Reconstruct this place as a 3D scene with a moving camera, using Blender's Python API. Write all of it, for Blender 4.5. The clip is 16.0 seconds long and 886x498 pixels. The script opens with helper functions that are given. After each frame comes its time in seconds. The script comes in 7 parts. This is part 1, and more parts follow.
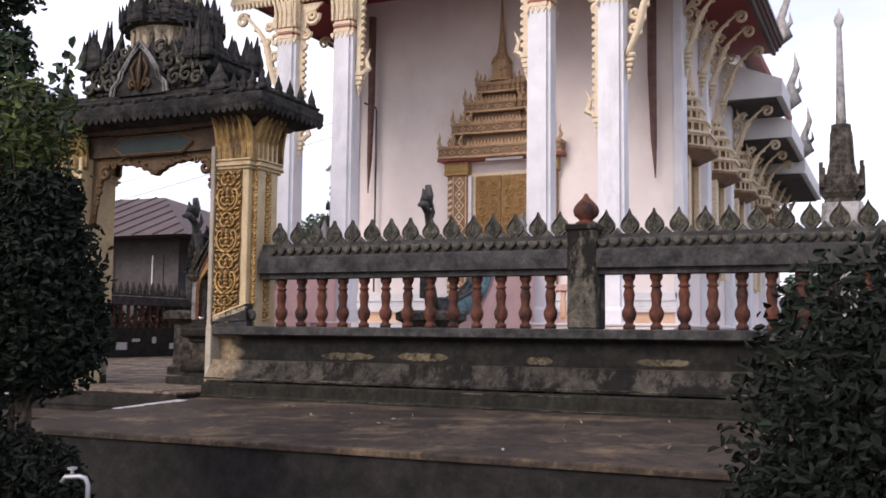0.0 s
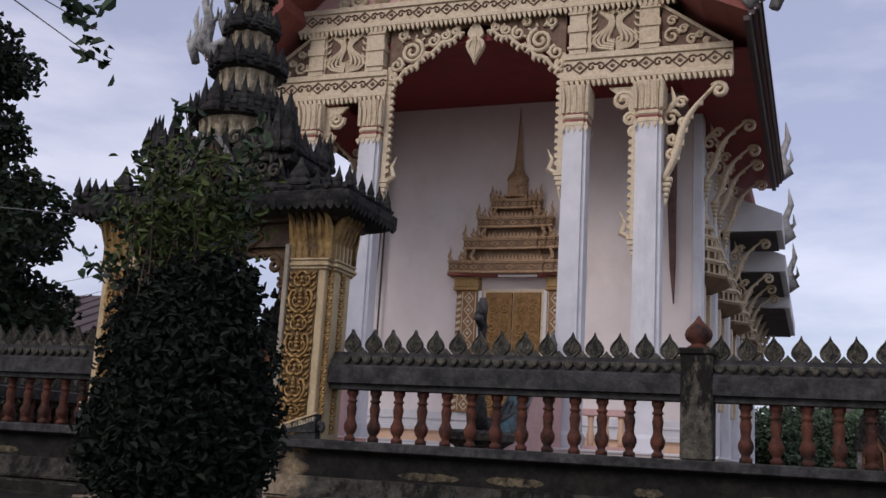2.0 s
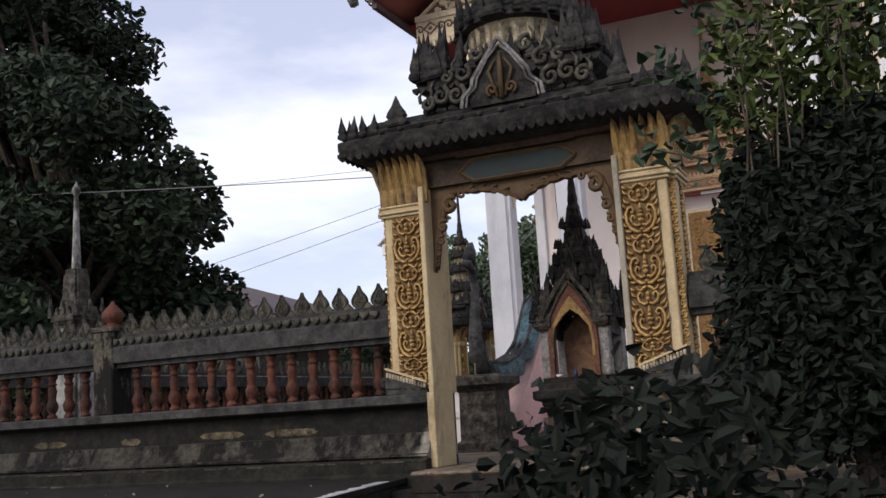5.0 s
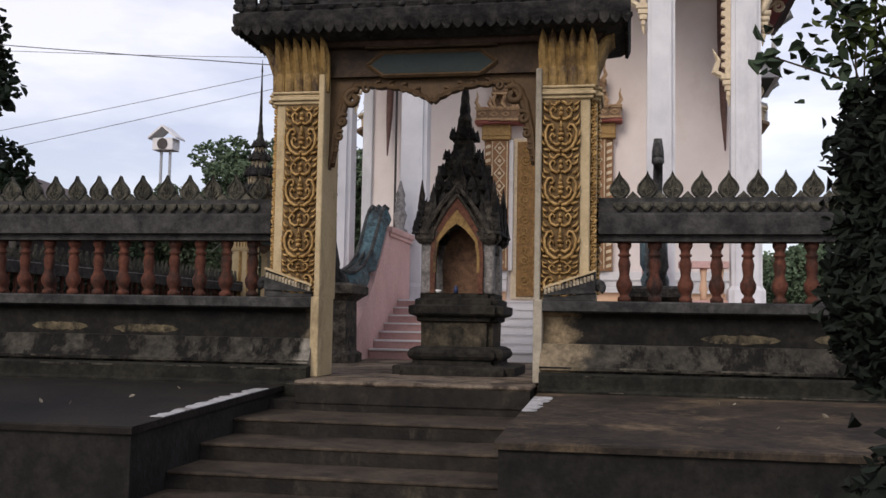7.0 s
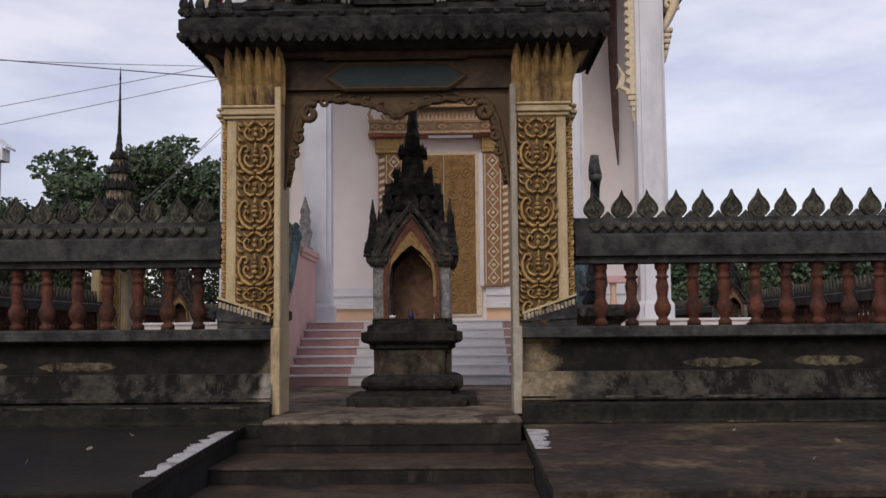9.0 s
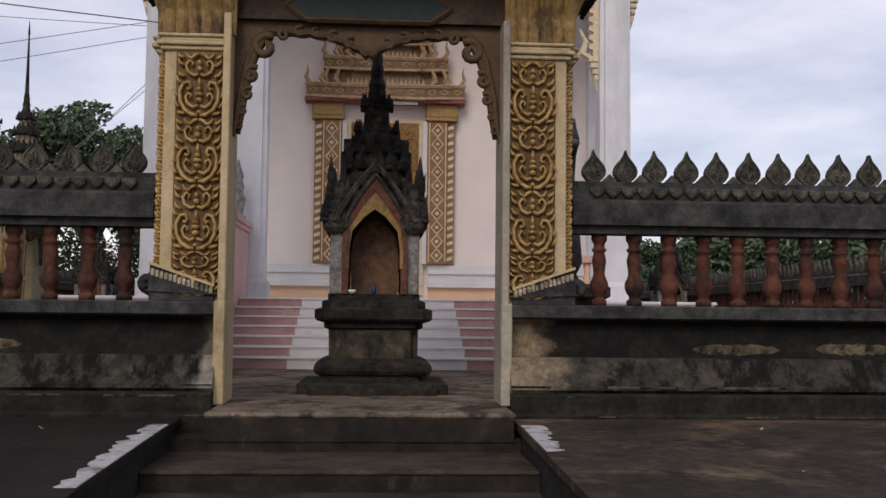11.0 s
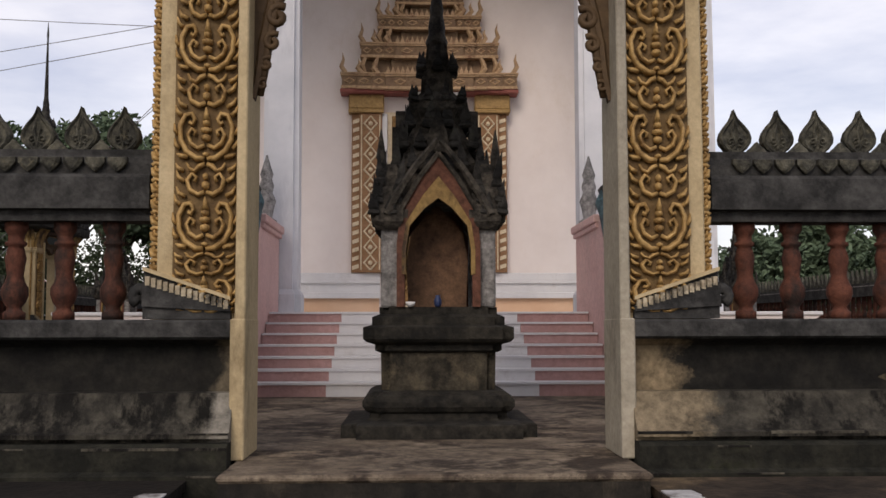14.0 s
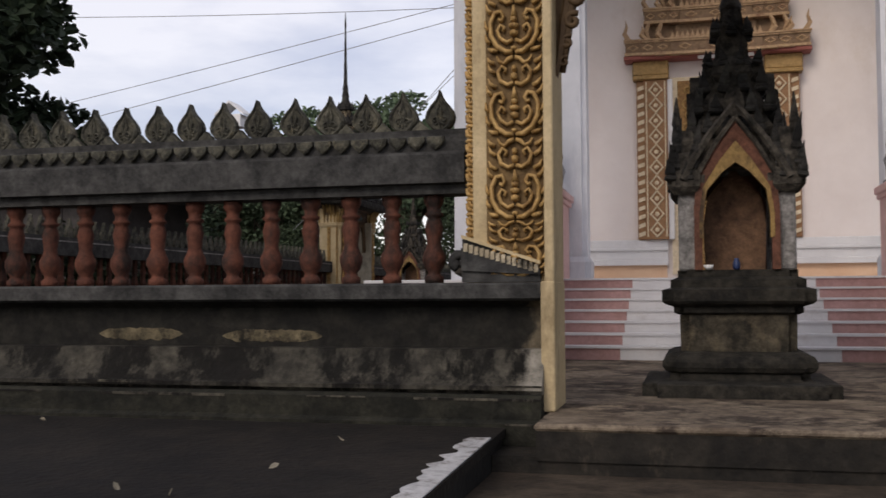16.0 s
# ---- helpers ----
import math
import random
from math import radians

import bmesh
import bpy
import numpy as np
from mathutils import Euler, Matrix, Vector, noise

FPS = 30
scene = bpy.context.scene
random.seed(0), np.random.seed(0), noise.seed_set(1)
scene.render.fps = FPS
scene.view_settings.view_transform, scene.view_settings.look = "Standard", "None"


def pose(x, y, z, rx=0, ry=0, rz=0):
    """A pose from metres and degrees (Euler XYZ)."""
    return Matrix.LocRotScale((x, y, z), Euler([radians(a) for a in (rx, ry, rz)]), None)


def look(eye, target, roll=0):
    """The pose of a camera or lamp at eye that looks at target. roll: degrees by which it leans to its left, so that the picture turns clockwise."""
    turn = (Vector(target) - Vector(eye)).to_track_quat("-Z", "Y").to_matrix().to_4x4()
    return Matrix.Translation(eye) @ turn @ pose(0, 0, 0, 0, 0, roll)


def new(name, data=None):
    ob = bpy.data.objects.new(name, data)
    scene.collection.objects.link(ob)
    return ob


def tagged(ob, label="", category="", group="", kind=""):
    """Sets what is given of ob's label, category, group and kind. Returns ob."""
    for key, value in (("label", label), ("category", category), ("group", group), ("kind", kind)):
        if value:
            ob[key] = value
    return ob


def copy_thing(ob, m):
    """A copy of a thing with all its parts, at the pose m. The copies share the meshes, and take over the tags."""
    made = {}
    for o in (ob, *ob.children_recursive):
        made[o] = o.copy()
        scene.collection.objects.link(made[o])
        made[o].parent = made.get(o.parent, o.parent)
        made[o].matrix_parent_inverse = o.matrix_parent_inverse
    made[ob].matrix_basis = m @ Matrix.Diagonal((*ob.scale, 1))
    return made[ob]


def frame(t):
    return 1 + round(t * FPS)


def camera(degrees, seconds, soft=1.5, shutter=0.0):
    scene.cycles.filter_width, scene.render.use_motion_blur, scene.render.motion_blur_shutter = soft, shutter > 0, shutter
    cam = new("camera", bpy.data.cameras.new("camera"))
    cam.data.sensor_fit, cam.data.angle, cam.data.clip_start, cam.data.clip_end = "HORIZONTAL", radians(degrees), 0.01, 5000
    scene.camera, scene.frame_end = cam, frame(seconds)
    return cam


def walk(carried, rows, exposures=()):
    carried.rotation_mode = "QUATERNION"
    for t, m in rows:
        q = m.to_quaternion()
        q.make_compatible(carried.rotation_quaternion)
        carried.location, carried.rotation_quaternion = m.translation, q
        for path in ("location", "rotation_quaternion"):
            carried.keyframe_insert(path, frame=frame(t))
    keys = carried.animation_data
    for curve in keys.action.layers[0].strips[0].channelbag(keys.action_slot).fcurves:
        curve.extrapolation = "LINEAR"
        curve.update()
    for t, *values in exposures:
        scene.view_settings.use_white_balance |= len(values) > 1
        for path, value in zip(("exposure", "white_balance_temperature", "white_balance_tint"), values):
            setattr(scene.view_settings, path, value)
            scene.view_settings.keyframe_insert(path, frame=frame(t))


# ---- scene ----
cam = camera(47.4, 16.0, shutter=0.12)
EXPOSURES = ((0, 0.88, 6800, 22), (0.3, 0.55, 6800, 22), (0.7, 0.05, 6600, 21), (1.2, -0.13, 6450, 21), (2.2, -0.13, 6400, 20), (3.2, -0.14, 6400, 19), (4.1, 0.32, 6600, 13), (5.6, 0.45, 6800, 15), (6.6, 0.35, 6900, 16),
             (7.6, 0.2, 6900, 17), (8.1, 0.18, 6850, 18), (8.6, 0.04, 6850, 18), (9.2, -0.02, 6800, 18), (12.0, 0.05, 7050, 17), (12.5, 0.25, 7150, 17), (14.0, 0.18, 7150, 16), (16.0, 0.15, 7000, 15))
PATH = [
    (0, (8.647, -9.983, 0.708), (7.826, -8.167, 0.874), 0.6),
    (0.5, (8.097, -10.233, 0.702), (7.451, -8.374, 1.059), 2.9),
    (1, (7.675, -10.165, 0.698), (7.017, -8.322, 1.111), 3.7),
    (1.5, (7.26, -10.18, 0.645), (6.517, -8.354, 0.988), 3.5),
    (2, (6.784, -10.08, 0.681), (6.089, -8.248, 1.079), 3.4),
    (2.5, (6.263, -10.09, 0.73), (5.688, -8.231, 1.19), 2.7),
    (3, (5.7, -9.95, 0.727), (5.083, -8.096, 1.152), 2.0),
    (3.5, (5.15, -9.68, 0.63), (4.287, -7.918, 1.016), 1.2),
    (4, (4.60, -9.645, 0.57), (3.626, -7.934, 0.904), -0.4),
    (4.2, (4.33, -9.64, 0.57), (3.373, -7.92, 0.893), -0.6),
    (6.3, (2.364, -9.484, 0.551), (1.881, -7.563, 0.827), -4.0),
    (6.5, (2.183, -9.496, 0.549), (1.739, -7.563, 0.805), -2.2),
    (7, (1.9, -9.41, 0.559), (1.538, -7.448, 0.701), 1.0),
    (7.5, (1.499, -9.356, 0.634), (1.232, -7.381, 0.802), 2.2),
    (8, (1.154, -9.261, 0.732), (0.965, -7.282, 0.951), 1.0),
    (8.5, (0.806, -9.162, 0.757), (0.701, -7.176, 0.969), -0.0),
    (9, (0.6, -9.0, 0.726), (0.56, -7.007, 0.889), -0.5),
    (9.5, (0.467, -8.828, 0.725), (0.487, -6.832, 0.849), -0.4),
    (9.7, (0.378, -8.651, 0.677), (0.439, -6.657, 0.819), -0.2),
    (11.8, (0.021, -7.096, 0.703), (0.171, -5.103, 0.79), 0.2),
    (12, (-0.008, -6.944, 0.714), (0.122, -4.949, 0.772), -0.8),
    (12.5, (-0.049, -6.475, 0.699), (0.03, -4.477, 0.755), -2.3),
    (13, (-0.026, -6.143, 0.723), (0.027, -4.15, 0.886), -1.1),
    (13.5, (-0.127, -5.805, 0.709), (-0.062, -3.816, 0.91), -0.4),
    (14, (-0.128, -5.619, 0.728), (-0.064, -3.626, 0.88), -0.1),
    (14.5, (-0.134, -5.647, 0.716), (-0.088, -3.651, 0.826), -0.3),
    (15, (-0.154, -5.664, 0.697), (-0.211, -3.667, 0.797), -0.4),
    (15.5, (-0.178, -5.875, 0.707), (-0.39, -3.889, 0.803), -0.3),
    (16, (-0.234, -5.995, 0.682), (-0.715, -4.057, 0.776), -0.3),
]
walk(cam, [(t, look(eye, target, roll)) for t, eye, target, roll in PATH],
     exposures=EXPOSURES)

# ---- world, sun, exposure ----
scene.view_settings.exposure = 0.0
world = bpy.data.worlds.new("overcast_sky")
scene.world = world
world.use_nodes = True
wn, wl = world.node_tree.nodes, world.node_tree.links
for n in list(wn):
    wn.remove(n)
w_out = wn.new("ShaderNodeOutputWorld")
w_add = wn.new("ShaderNodeAddShader")
w_bg = wn.new("ShaderNodeBackground")
w_sky = wn.new("ShaderNodeTexSky")
w_sky.sky_type = "NISHITA"
w_sky.sun_disc = False
w_sky.sun_elevation = radians(34)
w_sky.sun_rotation = radians(198)
w_bg.inputs["Strength"].default_value = 0.05
wl.new(w_sky.outputs[0], w_bg.inputs["Color"])
w_cloud = wn.new("ShaderNodeBackground")
w_tc = wn.new("ShaderNodeTexCoord")
w_map = wn.new("ShaderNodeMapping")
w_map.inputs["Scale"].default_value = (1.0, 1.0, 3.4)
w_noise = wn.new("ShaderNodeTexNoise")
w_noise.inputs["Scale"].default_value = 2.6
w_noise.inputs["Detail"].default_value = 9
w_noise.inputs["Roughness"].default_value = 0.55
w_ramp = wn.new("ShaderNodeValToRGB")
w_ramp.color_ramp.elements[0].position = 0.40
w_ramp.color_ramp.elements[0].color = (0.44, 0.47, 0.60, 1)
w_ramp.color_ramp.elements[1].position = 0.62
w_ramp.color_ramp.elements[1].color = (0.81, 0.82, 0.88, 1)
wl.new(w_tc.outputs["Generated"], w_map.inputs[0])
wl.new(w_map.outputs[0], w_noise.inputs["Vector"])
wl.new(w_noise.outputs["Fac"], w_ramp.inputs[0])
wl.new(w_ramp.outputs[0], w_cloud.inputs["Color"])
w_cloud.inputs["Strength"].default_value = 0.79
wl.new(w_bg.outputs[0], w_add.inputs[0])
wl.new(w_cloud.outputs[0], w_add.inputs[1])
wl.new(w_add.outputs[0], w_out.inputs[0])
sun = new("sun", bpy.data.lights.new("sun", "SUN"))
sun.data.energy = 1.25
sun.data.angle = radians(25)
sun.data.color = (1.0, 0.95, 0.88)
sun.matrix_world = look((-6, -18, 13), (0, 0, 0))


# ---- materials ----
def material(name, a, b, scale=3.0, rough=0.8, bump=0.3, fine=40.0, metal=0.0, stain=None, stain_at=(0.52, 0.68),
             stain_scale=1.2, streak=1.0, jitter=0.0, bare=()):
    """Two-colour grain, optional stains of a third colour (stretched along z by streak), fine bump."""
    m = bpy.data.materials.new(name)
    m.use_nodes = True
    nt = m.node_tree
    bs = nt.nodes["Principled BSDF"]
    tc = nt.nodes.new("ShaderNodeTexCoord")
    geo = nt.nodes.new("ShaderNodeNewGeometry")
    pos = geo.outputs["Position"]
    n1 = nt.nodes.new("ShaderNodeTexNoise")
    n1.inputs["Scale"].default_value = scale
    n1.inputs["Detail"].default_value = 10
    n1.inputs["Roughness"].default_value = 0.72 if bump >= 0.4 else 0.6
    nt.links.new(pos, n1.inputs["Vector"])
    r1 = nt.nodes.new("ShaderNodeValToRGB")
    r1.color_ramp.elements[0].position, r1.color_ramp.elements[1].position = (0.40, 0.60) if bump >= 0.4 else (0.33, 0.67)
    r1.color_ramp.elements[0].color, r1.color_ramp.elements[1].color = (*a, 1), (*b, 1)
    nt.links.new(n1.outputs["Fac"], r1.inputs[0])
    col = r1.outputs[0]
    if stain:
        mp = nt.nodes.new("ShaderNodeMapping")
        mp.inputs["Scale"].default_value = (1, 1, 1 / streak)
        nt.links.new(pos, mp.inputs[0])
        n2 = nt.nodes.new("ShaderNodeTexNoise")
        n2.inputs["Scale"].default_value = stain_scale
        n2.inputs["Detail"].default_value = 12
        n2.inputs["Roughness"].default_value = 0.74
        nt.links.new(mp.outputs[0], n2.inputs["Vector"])
        r2 = nt.nodes.new("ShaderNodeValToRGB")
        r2.color_ramp.elements[0].position, r2.color_ramp.elements[1].position = stain_at
        nt.links.new(n2.outputs["Fac"], r2.inputs[0])
        mx = nt.nodes.new("ShaderNodeMix")
        mx.data_type = "RGBA"
        nt.links.new(r2.outputs[0], mx.inputs["Factor"])
        nt.links.new(col, mx.inputs["A"])
        mx.inputs["B"].default_value = (*stain, 1)
        col = mx.outputs["Result"]
    for xc, reach, tone in bare:
        # a ragged bare patch of plaster around x = xc
        sep = nt.nodes.new("ShaderNodeSeparateXYZ")
        nt.links.new(pos, sep.inputs[0])
        d1 = nt.nodes.new("ShaderNodeMath")
        d1.operation = "SUBTRACT"
        nt.links.new(sep.outputs["X"], d1.inputs[0])
        d1.inputs[1].default_value = xc
        d2 = nt.nodes.new("ShaderNodeMath")
        d2.operation = "ABSOLUTE"
        nt.links.new(d1.outputs[0], d2.inputs[0])
        d3 = nt.nodes.new("ShaderNodeMapRange")
        d3.inputs["From Max"].default_value = reach
        d3.inputs["To Min"].default_value, d3.inputs["To Max"].default_value = 0.5, -0.35
        nt.links.new(d2.outputs[0], d3.inputs["Value"])
        n4 = nt.nodes.new("ShaderNodeTexNoise")
        n4.inputs["Scale"].default_value = 3.2
        n4.inputs["Detail"].default_value = 8
        n4.inputs["Roughness"].default_value = 0.65
        nt.links.new(pos, n4.inputs["Vector"])
        d4 = nt.nodes.new("ShaderNodeMath")
        d4.operation = "ADD"
        nt.links.new(d3.outputs[0], d4.inputs[0])
        nt.links.new(n4.outputs["Fac"], d4.inputs[1])
        r4 = nt.nodes.new("ShaderNodeValToRGB")
        r4.color_ramp.elements[0].position, r4.color_ramp.elements[1].position = 0.62, 0.78
        nt.links.new(d4.outputs[0], r4.inputs[0])
        m4 = nt.nodes.new("ShaderNodeMix")
        m4.data_type = "RGBA"
        nt.links.new(r4.outputs[0], m4.inputs["Factor"])
        nt.links.new(col, m4.inputs["A"])
        m4.inputs["B"].default_value = (*tone, 1)
        col = m4.outputs["Result"]
    if jitter:
        oi = nt.nodes.new("ShaderNodeObjectInfo")
        isl = nt.nodes.new("ShaderNodeMath")
        isl.operation = "ADD"
        nt.links.new(oi.outputs["Random"], isl.inputs[0])
        nt.links.new(geo.outputs["Random Per Island"], isl.inputs[1])
        mr = nt.nodes.new("ShaderNodeMapRange")
        mr.inputs["From Max"].default_value = 2.0
        mr.inputs["To Min"].default_value, mr.inputs["To Max"].default_value = 1 - jitter, 1 + jitter
        nt.links.new(isl.outputs[0], mr.inputs["Value"])
        hs = nt.nodes.new("ShaderNodeHueSaturation")
        nt.links.new(mr.outputs[0], hs.inputs["Value"])
        nt.links.new(col, hs.inputs["Color"])
        col = hs.outputs[0]
    if bump > 0.1:
        # fine mottling of the tone
        n5 = nt.nodes.new("ShaderNodeTexNoise")
        n5.inputs["Scale"].default_value = fine * 0.5
        n5.inputs["Detail"].default_value = 6
        n5.inputs["Roughness"].default_value = 0.7
        nt.links.new(pos, n5.inputs["Vector"])
        m5 = nt.nodes.new("ShaderNodeMapRange")
        m5.inputs["From Min"].default_value, m5.inputs["From Max"].default_value = 0.3, 0.7
        depth = min(0.55, bump)
        m5.inputs["To Min"].default_value, m5.inputs["To Max"].default_value = 1 - depth, 1 + depth
        nt.links.new(n5.outputs["Fac"], m5.inputs["Value"])
        h5 = nt.nodes.new("ShaderNodeHueSaturation")
        nt.links.new(m5.outputs[0], h5.inputs["Value"])
        nt.links.new(col, h5.inputs["Color"])
        col = h5.outputs[0]
    nt.links.new(col, bs.inputs["Base Color"])
    bs.inputs["Metallic"].default_value = metal
    rr = nt.nodes.new("ShaderNodeMapRange")
    rr.inputs["To Min"].default_value, rr.inputs["To Max"].default_value = rough - 0.08, min(1.0, rough + 0.1)
    nt.links.new(n1.outputs["Fac"], rr.inputs["Value"])
    nt.links.new(rr.outputs[0], bs.inputs["Roughness"])
    bs.inputs["Specular IOR Level"].default_value = 0.25
    if bump:
        n3 = nt.nodes.new("ShaderNodeTexNoise")
        n3.inputs["Scale"].default_value = fine
        n3.inputs["Detail"].default_value = 5
        nt.links.new(pos, n3.inputs["Vector"])
        bp = nt.nodes.new("ShaderNodeBump")
        bp.inputs["Strength"].default_value = bump
        bp.inputs["Distance"].default_value = 0.02
        nt.links.new(n3.outputs["Fac"], bp.inputs["Height"])
        nt.links.new(bp.outputs[0], bs.inputs["Normal"])
    return m


